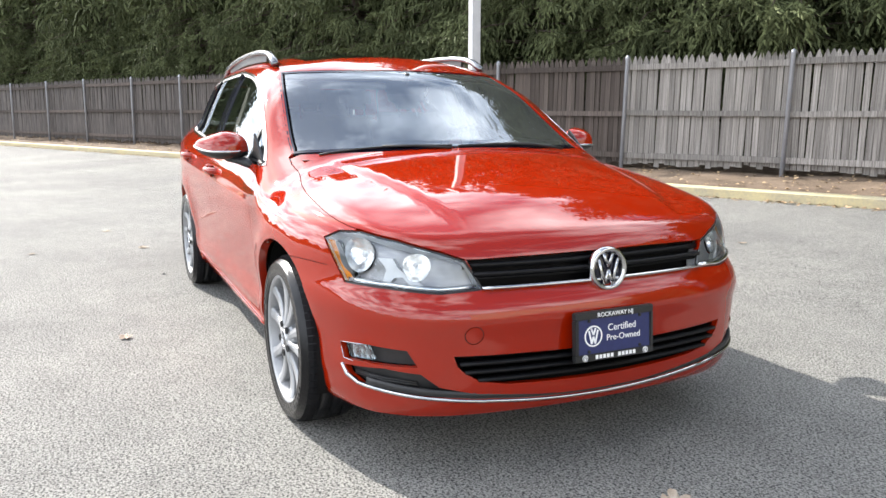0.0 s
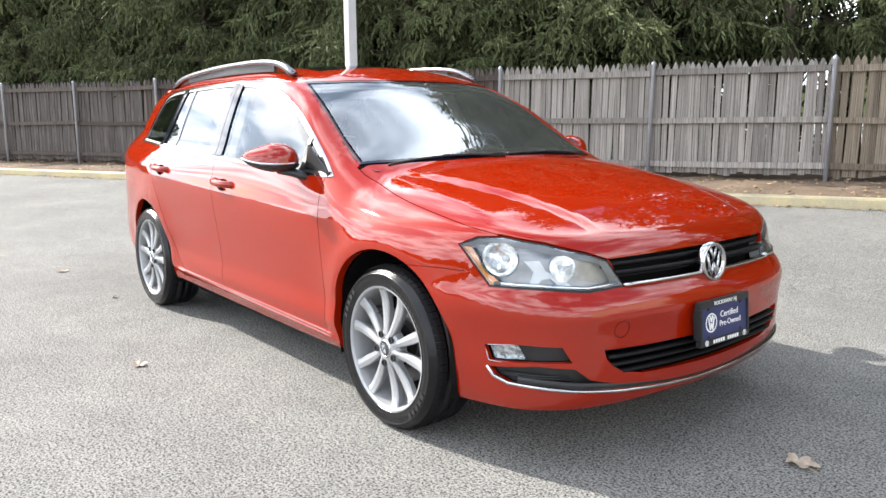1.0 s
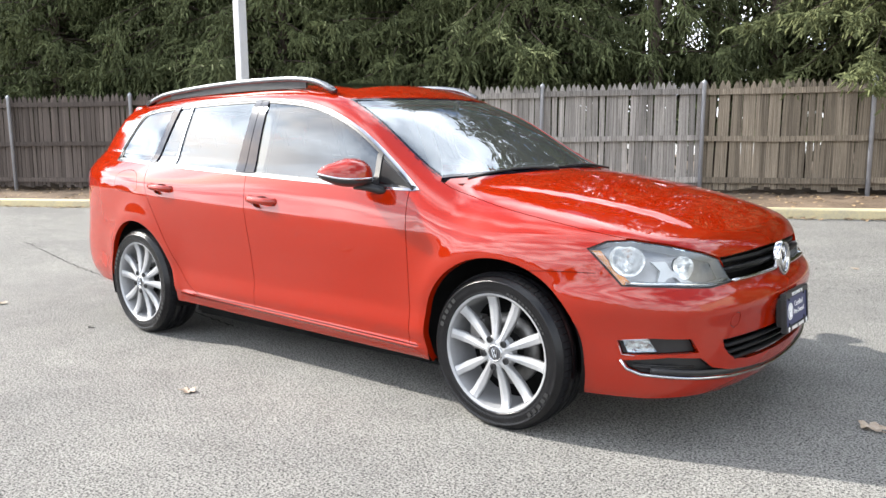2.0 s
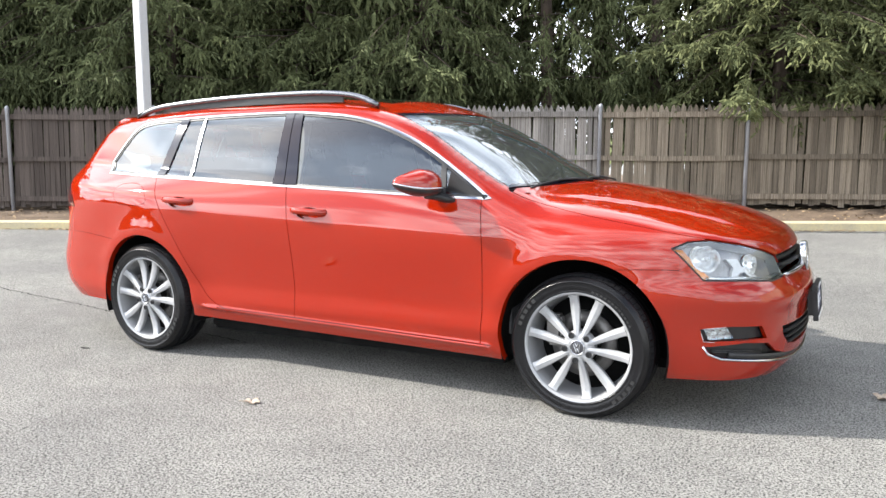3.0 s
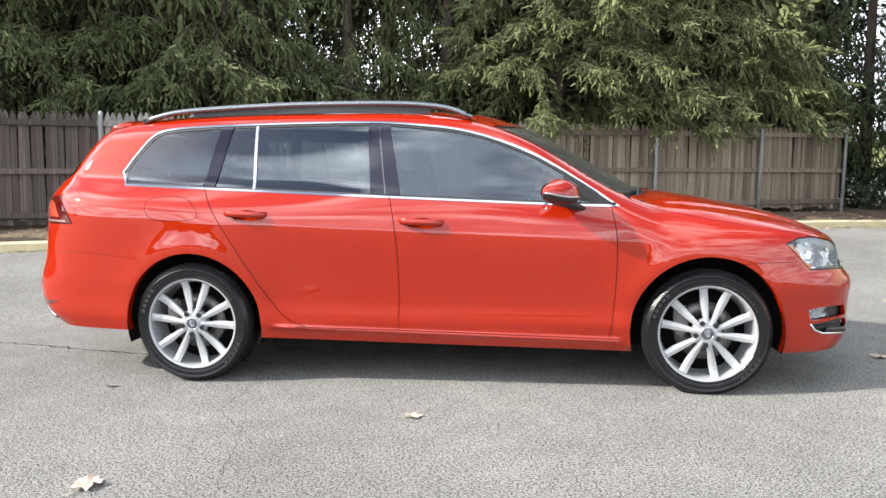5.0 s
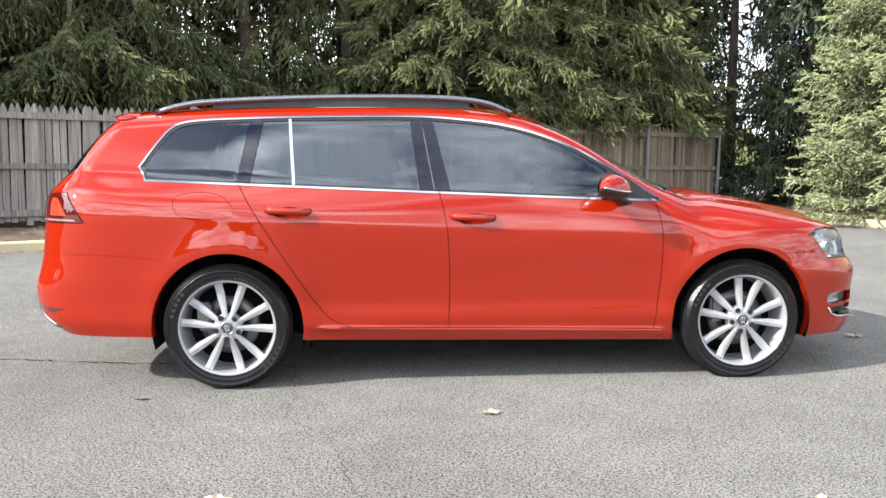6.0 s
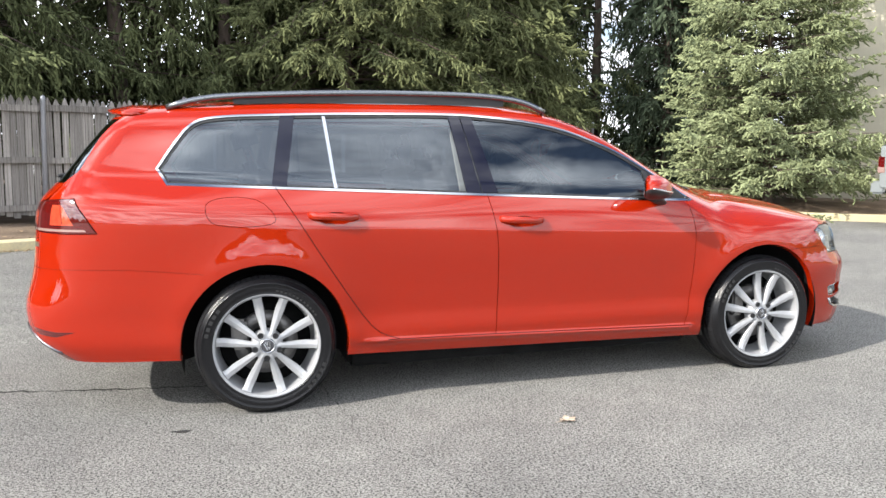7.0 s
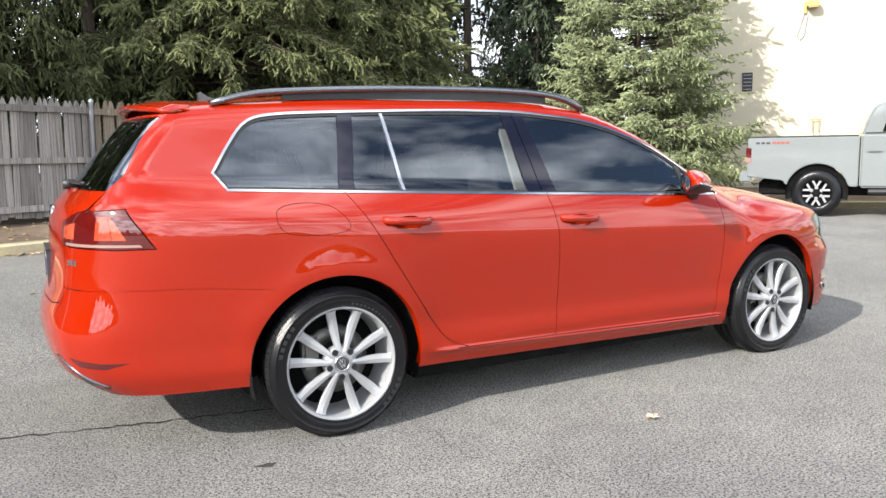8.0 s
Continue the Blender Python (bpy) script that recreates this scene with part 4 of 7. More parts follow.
# bonnet, windscreen, roof
grille_line = V_FRONT.solve(np.array(grille_top))
lamp_top = V_CORNER.solve(V_CORNER.flat(dense(np.array([(1.815, -0.735, 0.780), (1.93, -0.650, 0.758), (2.01, -0.539, 0.724), (2.043, -0.471, 0.698)]), 0.02, False)))
right_edge = np.concatenate([xy(hood3)[1:], xy(lamp_top)])
hood_back = np.array([(1.110, 0.0), (1.105, -0.15), (1.07, -0.38), (1.01, -0.58), (0.955, -0.685)])
hood_dom = np.concatenate([hood_back, right_edge, xy(grille_line)[::-1][1:-1], (right_edge * MIRROR)[::-1], (hood_back * MIRROR)[::-1][:-1]])
bonnet = cut(V_TOP, hood_dom, [], 0.022)["rest"]
panel("bonnet", bonnet, PAINT, car, "", 0, 0.02, both=False)
screen_top = np.array([(0.25, -0.583), (0.32, -0.45), (0.375, -0.30), (0.405, -0.15), (0.415, 0.0)])
screen_low = np.array([(1.085, 0.0), (1.08, -0.15), (1.045, -0.38), (0.985, -0.58), (0.925, -0.705)])
screen_dom = np.concatenate([screen_low[::-1], (screen_low * MIRROR)[1:], (dense(screen_side, 0.03, False) * MIRROR)[::-1][1:], (screen_top * MIRROR)[1:], screen_top[::-1][1:], dense(screen_side, 0.03, False)[1:-1]])
glass_in = offset(dense(screen_dom, 0.03), 0.018)
band = cut(V_TOP, screen_dom, [("glass", glass_in)], 0.035)
panel("windscreen", band["glass"], SCREEN_GLASS, car, "clear laminated windscreen", 0.004, 0, both=False)
panel("windscreen_edge", band["rest"], GLOSS_BLACK, car, "black ceramic windscreen border", 0.003, 0.01, both=False)
cowl_dom = np.concatenate([screen_low[::-1] + (0.003, 0), (screen_low * MIRROR)[1:] + (0.003, 0), (hood_back * MIRROR)[::-1] - (0.004, 0), hood_back[1:] - (0.004, 0)])
panel("cowl", cut(V_TOP, cowl_dom, [], 0.03)["rest"], BLACK_PLASTIC, car, "black plastic cowl", 0.012, 0.01, both=False)
roof_half = np.array([(x, -roof_y(x)) for x in np.linspace(0.24, -1.80, 50)] + [(-1.87, -0.490), (-1.905, -0.43)])
roof_dom = np.concatenate([screen_top[::-1][:-1], [(0.25, -0.583)], roof_half[1:], (roof_half * MIRROR)[::-1][:-1], [(0.25, 0.583)], (screen_top * MIRROR)[1:-1]])
sun_roof = rounded([(0.11, -0.43), (0.135, -0.40), (0.16, 0.0), (0.135, 0.40), (0.11, 0.43), (-0.92, 0.43), (-0.95, 0.40), (-0.95, -0.40), (-0.92, -0.43)], 1)
roof = cut(V_TOP, roof_dom, [("sun_gap", offset(sun_roof, 0.0)), ], 0.04)
panel("roof", roof["rest"], PAINT, car, "", 0, 0.01, both=False)
panel("sunroof", roof["sun_gap"], DARK_GLASS, car, "dark glass panoramic sunroof", 0.002, 0.004, both=False)
bm = bmesh.new()
box(bm, -0.97, 0.17, -0.45, 0.45, 1.30, 1.31)
part("sunroof_blind", bm, LINER, car)

CELL = mat("lamp_cell_red", (0.42, 0.06, 0.025), 0.15, coat=1.0, vary=0.4, scale=60)
CELL_SHINE = mat("lamp_cell_pale", (0.40, 0.045, 0.02), 0.12, coat=1.0, vary=0.35, scale=50)
# tail: gate, rear window, bumper, lamps
tail_flat = yz(tail3) * (-1, 1)
zs = np.linspace(0.262, 1.345, 70)
rear_side = np.stack([rear_y(zs), zs], 1)
rear_dom = np.concatenate([rear_side * (-1, 1), rear_side[::-1]])
back_glass = np.array([(-0.622, 1.048), (0.622, 1.048), (0.612, 1.10), (0.580, 1.187), (0.515, 1.335), (-0.515, 1.335), (-0.580, 1.187), (-0.612, 1.10)])
gate_line = rounded([(0.628, 1.046), (0.622, 0.995), (0.605, 0.972), (0.50, 0.95), (0.49, 0.84), (0.52, 0.66), (0.47, 0.60), (0.0, 0.59), (-0.47, 0.60), (-0.52, 0.66), (-0.49, 0.84), (-0.50, 0.95), (-0.605, 0.972), (-0.622, 0.995), (-0.628, 1.046)], 1, False)
rear = cut(V_REAR, rear_dom, [("tail", tail_flat), ("tail", tail_flat * (-1, 1)), ("refl", yz(refl3) * (-1, 1)), ("refl", yz(refl3)), ("gap", strip(gate_line, 0.005)), ("gap", strip(np.array([(-0.7, 0.677), (-0.50, 0.677)]), 0.004)), ("gap", strip(np.array([(0.5, 0.677), (0.7, 0.677)]), 0.004)), ("glass", back_glass), ("valance", np.array([(-0.66, 0.20), (0.66, 0.20), (0.66, 0.338), (0.45, 0.300), (0.2, 0.288), (-0.2, 0.288), (-0.45, 0.300), (-0.66, 0.338)])),
    ("gate", np.concatenate([gate_line, [(-0.75, 1.10), (-0.70, 1.4), (0.70, 1.4), (0.75, 1.10)]])), ("corner", np.array([(-0.75, 0.677), (0.75, 0.677), (0.75, 1.4), (-0.75, 1.4)]))], 0.03)
panel("tailgate", rear["gate"], PAINT, car, "", 0, 0.012, both=False)
panel("rear_window", rear["glass"], DARK_GLASS, car, "dark tinted rear window", 0.002, 0.004, both=False)
panel("gap", rear["gap"], SEAM, car, "dark panel gap", 0.008, 0, both=False)
for sgn in (1, -1):
    v, f, n = rear["corner"]
    keep = [tuple(t) for t in f if (v[list(t)].mean(0)[1] < 0) == (sgn == 1) and v[list(t)].mean(0)[2] < 0.85]
    used = sorted({i for t in keep for i in t})
    place_of = {i: k for k, i in enumerate(used)}
    from_arrays("rear_quarter_edge", v[used], [tuple(place_of[i] for i in t) for t in keep], PAINT, car, "", n[used])
rb = joined(sheet(rear["rest"], 0, 0.015), sheet(side["rear_corner"], 0, 0.015), flip(sheet(side["rear_corner"], 0, 0.015)))
bumper_r = from_arrays("rear_bumper", rb[0], rb[1], PAINT, car, "", rb[2])
for sgn in (1, -1):
    mir = (lambda p: p) if sgn == 1 else flip
    tl = thing("tail_lamp", "red tail lamp with a pale lower band", "")
    tl.parent = car
    flat = V_TAIL.flat(tail3)
    u0, u1 = flat[:, 0].min(), flat[:, 0].max()
    zc = lambda share, z: (u0 + share * (u1 - u0), z)
    low = np.array([zc(0.10, 0.842), zc(0.90, 0.841), zc(0.88, 0.851), zc(0.10, 0.854)])
    left_cell = np.array([zc(0.05, 0.868), zc(0.25, 0.868), zc(0.27, 0.93), zc(0.07, 0.915)])
    # the middle patch is a bright lens reflection, put into the colour
    glow = np.array([zc(0.50, 0.868), zc(0.66, 0.868), zc(0.62, 0.955), zc(0.52, 0.955)])
    slash = np.array([zc(0.665, 0.868), zc(0.78, 0.868), zc(0.68, 0.935), zc(0.63, 0.955)])
    whole = inward(flat, 0.0045)
    t_ring = cut(V_TAIL, flat, [("inner", whole)], 0.02)["rest"]
    v, f, n = sheet(mir(t_ring), 0.010, 0)
    from_arrays("lamp_seal", v, f, SEAM, tl, "dark gap round the lamp", n)
    t_cut = cut(V_TAIL, whole, [("low", low), ("glow", glow), ("left", left_cell), ("slash", slash)], 0.02)
    for nm, key, m_, lb in (("red_lens", "rest", RED_LENS, ""), ("clear_band", "low", PALE_LENS, "pale reversing lamp band"), ("lamp_cell", "glow", CELL_SHINE, "pale pinkish inner lamp cell"), ("lamp_cell", "left", CELL, "orange-red inner lamp cell"), ("lamp_cell", "slash", CELL, "orange-red inner lamp cell")):
        v, f, n = sheet(mir(t_cut[key]), -0.003 if nm != "clear_band" else -0.002, 0.02)
        from_arrays(nm, v, f, m_, tl, lb, n)
    v, f, n = sheet(mir(cut(V_TAIL, V_TAIL.flat(refl3), [], 0.02)["rest"]), -0.001, 0.01)
    from_arrays("rear_reflector", v, f, RED_LENS, bumper_r, "red reflector strip in the bumper", n)
for sgn in (1, -1):
    pts = V_TAIL.solve(V_TAIL.flat(dense(np.array([(-2.350, -0.50, 0.412), (-2.313, -0.592, 0.374), (-2.262, -0.640, 0.335), (-2.19, -0.685, 0.300)]), 0.02, False)))
    bm = bmesh.new()
    sweep(bm, [Vector((p[0], p[1] * sgn, p[2])) for p in pts], ring_section(0.006, 6, 1.3))
    part("valance_edge", bm, CAP_DARK, bumper_r, "dark strip along the bumper's lower corner", True)
v, f, n = sheet(rear["valance"], 0.004, 0.01)
from_arrays("rear_valance", v, f, BLACK_PLASTIC, bumper_r, "dark grey lower valance", n)

# ---- the car's fittings ----
# wheels: the rim is the part, tyre, disc, cap and bolts belong to it
def wheel_rim(bm):
    lathe(bm, [(0.236, -0.010), (0.2415, 0.0), (0.2415, 0.006), (0.238, 0.0095), (0.232, 0.0085), (0.2275, 0.003), (0.2255, -0.006), (0.222, -0.022), (0.217, -0.055), (0.213, -0.10), (0.205, -0.16), (0.225, -0.185), (0.236, -0.19), (0.236, -0.19)], 72)
    lathe(bm, [(0.0, -0.004), (0.030, -0.004), (0.036, 0.003), (0.046, 0.002), (0.062, -0.006), (0.070, -0.016), (0.073, -0.045), (0.0, -0.05)], 40)
    bmesh.ops.recalc_face_normals(bm, faces=bm.faces)
    return bm


def wheel_spoke(bm, k):
    """A leaf-shaped spoke: slim at the hub, widest at three quarters, with a soft ridge."""
    a = 2 * math.pi * (k + 0.5) / 10 + (0.045 if k % 2 else -0.045)
    m = Matrix.Rotation(a, 4, "Z")
    prof = [(0.030, 0.0105, 0.003, 0.040), (0.055, 0.0115, 0.003, 0.038), (0.085, 0.0140, -0.002, 0.036), (0.115, 0.0170, -0.006, 0.034), (0.145, 0.0195, -0.008, 0.033), (0.170, 0.0208, -0.008, 0.032), (0.192, 0.0205, -0.006, 0.032), (0.210, 0.0200, -0.002, 0.032), (0.2245, 0.0235, 0.003, 0.034)]
    rings = []
    for r, w, h, d in prof:
        rings.append([bm.verts.new(m @ Vector((r, w * c, h - q - (d if c_ else 0)))) for c, q, c_ in ((-1.0, 0.0085, 0), (-0.84, 0.0030, 0), (-0.42, 0.0016, 0), (0.0, 0.0, 0), (0.42, 0.0016, 0), (0.84, 0.0030, 0), (1.0, 0.0085, 0), (0.7, 0.0, 1), (-0.7, 0.0, 1))])
    n = 9
    for p, q in zip(rings, rings[1:]):
        for j in range(n):
            bm.faces.new((p[j], q[j], q[(j + 1) % n], p[(j + 1) % n]))
    bm.faces.new(rings[0])
    bm.faces.new(rings[-1][::-1])
    bmesh.ops.recalc_face_normals(bm, faces=bm.faces)
    return bm


def tyre_mesh(bm):
    prof = [(0.232, -0.004), (0.237, 0.007), (0.241, 0.0105), (0.243, 0.0135), (0.246, 0.0105), (0.252, 0.0135), (0.268, 0.0150), (0.281, 0.0130), (0.284, 0.0155), (0.287, 0.0155), (0.289, 0.0105), (0.300, 0.003), (0.308, -0.010)]
    tread = [(0.313, -0.022), (0.3155, -0.045), (0.3155, -0.050), (0.308, -0.052), (0.308, -0.060), (0.3165, -0.062), (0.317, -0.095), (0.309, -0.097), (0.309, -0.106), (0.317, -0.108), (0.3165, -0.140), (0.308, -0.142), (0.308, -0.150), (0.3155, -0.152), (0.313, -0.180)]
    lathe(bm, prof + tread + [(0.300, -0.205), (0.270, -0.214), (0.238, -0.208), (0.228, -0.19)], 72)
    bmesh.ops.recalc_face_normals(bm, faces=bm.faces)
    return bm


def tread_blocks(bm):
    for k in range(72):
        a = 2 * math.pi * k / 72
        m = Matrix.Rotation(a, 4, "Z")
        c = [(0.3065, -0.0122, -0.0065), (0.3065, 0.0122, -0.0065), (0.3140, 0.0122, -0.022), (0.3140, -0.0122, -0.022), (0.3162, 0.0122, -0.044), (0.3162, -0.0122, -0.044), (0.298, 0.0115, -0.03), (0.298, -0.0115, -0.03)]
        v = [bm.verts.new(m @ Vector(p)) for p in c]
        for q in ((0, 1, 2, 3), (3, 2, 4, 5), (1, 0, 7, 6), (0, 3, 7), (3, 5, 7), (2, 1, 6), (4, 2, 6), (5, 4, 6, 7)):
            bm.faces.new([v[i] for i in q])
    bmesh.ops.recalc_face_normals(bm, faces=bm.faces)
    return bm


def raised_bars(bm, r0, r1, a0, a1, n, h):
    """A row of plain bars round a sidewall."""
    for k in range(n):
        a = a0 + (a1 - a0) * k / n
        b = a + (a1 - a0) / n * 0.6
        v = [bm.verts.new((r * math.cos(t), r * math.sin(t), h)) for r, t in ((r0, a), (r1, a), (r1, b), (r0, b))]
        bm.faces.new(v)
    return bm


SIDEWALL_PRINT = mat("sidewall_print", (0.016, 0.016, 0.016), 0.5, vary=0.3, scale=60)
wheel_made = None
for ax in AXLES:
    for sgn in (1, -1):
        m = Matrix.Translation((ax, -sgn * 0.862, HUB_Z - (0.008 if ax > 0 else 0.0))) @ (pose(0, 0, 0, 90, 0, 0) if sgn == 1 else pose(0, 0, 0, -90, 0, 0)) @ pose(0, 0, 0, 0, 0, 8.5 if ax > 0 else 13)
        if wheel_made is None:
            rim = part("wheel", wheel_rim(bmesh.new()), ALLOY, car, "silver ten-spoke alloy wheel", False)
            for k in range(10):
                part("spoke", wheel_spoke(bmesh.new(), k), ALLOY, rim)
            part("tyre", tyre_mesh(bmesh.new()), RUBBER, rim, "black low-profile tyre", True)
            part("tread", tread_blocks(bmesh.new()), TREAD, rim)
            bm = bmesh.new()
            raised_bars(bm, 0.262, 0.279, 2.2, 2.75, 5, 0.0163)
            raised_bars(bm, 0.262, 0.279, 5.2, 5.75, 5, 0.0163)
            raised_bars(bm, 0.250, 0.258, 0.3, 1.2, 12, 0.0153)
            part("sidewall_print", bm, SIDEWALL_PRINT, rim)["kind"] = "stuff"
            bm = bmesh.new()
            lathe(bm, [(0.028, 0.004), (0.029, 0.0075), (0.032, 0.0075), (0.035, 0.0)], 32)
            cap = part("hub_cap", bm, SATIN, rim, "round dark hub cap with a bright ring", True)
            bm = bmesh.new()
            lathe(bm, [(0.0, 0.007), (0.020, 0.0065), (0.029, 0.0045)], 28)
            part("cap_disc", bm, CAP_DARK, cap, "", True)
            bm = bmesh.new()
            for p, q in (((-0.5, 0.55), (-0.2, -0.7)), ((-0.2, -0.7), (0.0, -0.05)), ((0, -0.05), (0.2, -0.7)), ((0.2, -0.7), (0.5, 0.55)), ((-0.25, 0.75), (0, 0.12)), ((0, 0.12), (0.25, 0.75))):
                rod(bm, (p[0] * 0.027, p[1] * 0.027, 0.007), (q[0] * 0.027, q[1] * 0.027, 0.007), 0.0022, n=6)
            part("cap_bars", bm, SATIN, cap)
            for k in range(5):
                a = 2 * math.pi * k / 5 + 0.646
                bm = bmesh.new()
                lathe(bm, [(0.0135, -0.006), (0.0135, 0.0), (0.010, 0.0005), (0.009, -0.004), (0.0, -0.004)], 12, Matrix.Translation((0.057 * math.cos(a), 0.057 * math.sin(a), 0.0075)))
                part("wheel_bolt", bm, BLACK_PLASTIC, rim)
            bm = bmesh.new()
            lathe(bm, [(0.07, -0.085), (0.145, -0.085), (0.145, -0.108), (0.07, -0.108)], 48, closed=True)
            part("brake_disc", bm, DISC, rim, "worn steel brake disc", True)
            bm = bmesh.new()
            lathe(bm, [(0.0, -0.06), (0.075, -0.06), (0.08, -0.11), (0.212, -0.135), (0.21, -0.15), (0.0, -0.15)], 40)
            part("brake_backplate", bm, LINER, rim, "", True)
            wheel_made = rim
            rim.matrix_basis = m
        else:
            copy_thing(wheel_made, m)
# callipers stay with the axle
for ax in AXLES:
    for sgn in (1, -1):
        bm = bmesh.new()
        box(bm, ax - 0.155, ax - 0.085, -sgn * 0.80 - 0.03, -sgn * 0.80 + 0.03, HUB_Z - 0.02, HUB_Z + 0.12, bevel=0.012)
        part("brake_calliper", bm, DISC, car, "grey brake calliper")
        # wheel well: a curved liner with a rolled lip
        bm = bmesh.new()
        rings = []
        for r, y in ((ARCH_R + 0.004, 0.872), (ARCH_R + 0.001, 0.845), (ARCH_R + 0.006, 0.82), (ARCH_R + 0.012, 0.56), (0.02, 0.555)):
            rings.append([bm.verts.new((ax + r * math.cos(t), -sgn * y, HUB_Z + r * math.sin(t))) for t in np.linspace(-0.30, math.pi + 0.30, 40)])
        for p, q in zip(rings[1:], rings[2:]):
            for k in range(39):
                bm.faces.new((p[k], p[k + 1], q[k + 1], q[k]))
        part("wheel_arch_liner", bm, LINER, car, "matt black wheel arch liner", True)

# arch lips: the painted edge turned inwards
for ax in AXLES:
    for sgn in (1, -1):
        t = np.linspace(-0.16 if ax < 0 else -0.24, math.pi + (0.28 if ax > 0 else 0.11), 60)
        ring = np.stack([ax + ARCH_R * np.cos(t), HUB_Z + ARCH_R * np.sin(t)], 1)
        p = V_SIDE.solve(ring)
        bm = bmesh.new()
        rows = [[bm.verts.new((q[0], q[1] * sgn, q[2])) for q in p], [bm.verts.new((q[0] * 1.0 - 0.004 * math.cos(a), (q[1] + 0.03) * sgn, q[2] - 0.004 * math.sin(a))) for q, a in zip(p, t)]]
        for k in range(len(p) - 1):
            bm.faces.new((rows[0][k], rows[0][k + 1], rows[1][k + 1], rows[1][k]))
        part("arch_lip", bm, PAINT, car, "", True)

# underbody
bm = bmesh.new()
box(bm, -0.93, 0.93, -0.74, 0.74, 0.150, 0.245, bevel=0.02)
box(bm, 0.93, 1.97, -0.52, 0.52, 0.165, 0.26, bevel=0.02)
box(bm, -2.05, -0.93, -0.52, 0.52, 0.24, 0.30, bevel=0.02)
box(bm, -2.10, -1.72, -0.58, 0.58, 0.275, 0.31, bevel=0.02)
part("underbody", bm, LINER, car, "dark underbody tray")

# roof rails
for sgn in (1, -1):
    bm = bmesh.new()
    path = rounded([(-1.72, 0.500, 1.388), (-1.60, 0.508, 1.424), (-1.45, 0.518, 1.446), (-0.9, 0.552, 1.468), (-0.3, 0.572, 1.468), (-0.06, 0.575, 1.452), (0.06, 0.580, 1.424), (0.14, 0.583, 1.382)], 2, False)
    sweep(bm, [(x, -sgn * y, z) for x, y, z in path], [(0.018, 0.006), (0.012, 0.014), (-0.012, 0.014), (-0.018, 0.006), (-0.018, -0.012), (0.018, -0.012)])
    rail = part("roof_rail", bm, RAIL, car, "satin silver roof rail", True)
    bm = bmesh.new()
    sweep(bm, [(x, -sgn * (0.572 + 0.006 * x - 0.05 * ease(-0.5, -1.5, x)), 1.436 + 0.012 * math.sin((x + 1.5) * 2)) for x in np.linspace(-1.42, -0.08, 16)], [(0.006, 0.02), (-0.006, 0.02), (-0.006, -0.03), (0.006, -0.03)])
    part("rail_web", bm, BLACK_PLASTIC, rail, "black web under the rail")

# tailgate spoiler
bm = bmesh.new()
ys = np.linspace(-0.500, 0.500, 29)
rows = []
for y in ys:
    k = abs(y) / 0.500
    x_tip, z_tip = -2.015 + 0.098 * k**3, 1.400 - 0.034 * k**2
    x_root = -1.775 - 0.03 * k**4
    z_root = float(V_TOP.solve(np.array([(x_root, y)]))[0, 2]) + 0.003
    rows.append([bm.verts.new(c) for c in ((x_root, y, z_root), ((x_root + x_tip) / 2, y, (z_root + z_tip) / 2 + 0.009), (x_tip + 0.02, y, z_tip + 0.001), (x_tip, y, z_tip - 0.005), (x_tip + 0.012, y, z_tip - 0.020), (x_tip + 0.06, y, z_tip - 0.034), (-1.83 - 0.02 * k**2, y, z_tip - 0.045 + 0.025 * k**3))])
for p, q in zip(rows, rows[1:]):
    for k in range(6):
        bm.faces.new((p[k], q[k], q[k + 1], p[k + 1]))
bm.faces.new(rows[0])
bm.faces.new(rows[-1][::-1])
bmesh.ops.recalc_face_normals(bm, faces=bm.faces)
spoiler = part("spoiler", bm, PAINT, car, "red roof spoiler over the rear window", True)
bm = bmesh.new()
box(bm, -2.010, -2.000, -0.11, 0.11, 1.382, 1.391, bevel=0.002)
part("brake_light", bm, RED_LENS, spoiler)
# roof aerial
bm = bmesh.new()
slab(bm, [(-1.53, 1.43), (-1.66, 1.425), (-1.665, 1.468), (-1.655, 1.476), (-1.62, 1.452)], X, Z, Y * 0.02)
part("roof_aerial", bm, CAP_DARK, car, "shark-fin roof aerial")
car.children[-1].location.y = -0.01
# rear wiper, badges, rear plate
bm = bmesh.new()
sweep(bm, [Vector(p) + Vector((-0.012, 0, 0.005)) for p in V_REAR.solve(np.array([(u, 1.065 + 0.01 * u) for u in np.linspace(-0.02, 0.40, 12)]))], ring_section(0.008, 6))
rod(bm, (-2.22, 0.0, 1.06), (-2.27, 0.0, 1.06), 0.022)
part("rear_wiper", bm, BLACK_PLASTIC, car, "black rear wiper", True)
bm = bmesh.new()
lathe(bm, [(0.0, 0.012), (0.046, 0.012), (0.050, 0.016), (0.058, 0.014), (0.060, 0.0)], 36, look((-2.312, 0, 0.915), (-1.3, 0, 0.915)))
part("rear_emblem", bm, CHROME, car, "round chrome rear emblem", True)
bm = bmesh.new()
box(bm, -2.356, -2.340, -0.155, 0.155, 0.625, 0.785, bevel=0.004)
rp = part("rear_plate", bm, WHITE, car, "pale rear plate in a dark frame")
bm = bmesh.new()
for y0, y1, z0, z1 in ((-0.165, 0.165, 0.773, 0.792), (-0.165, 0.165, 0.618, 0.637), (-0.165, -0.146, 0.618, 0.792), (0.146, 0.165, 0.618, 0.792)):
    box(bm, -2.361, -2.338, y0, y1, z0, z1)
part("plate_frame", bm, CAP_DARK, rp)
bm = bmesh.new()
for k in range(6):
    box(bm, -2.3585, -2.3555, -0.10 + 0.035 * k, -0.078 + 0.035 * k, 0.68, 0.73)
part("plate_marks", bm, NAVY, rp)
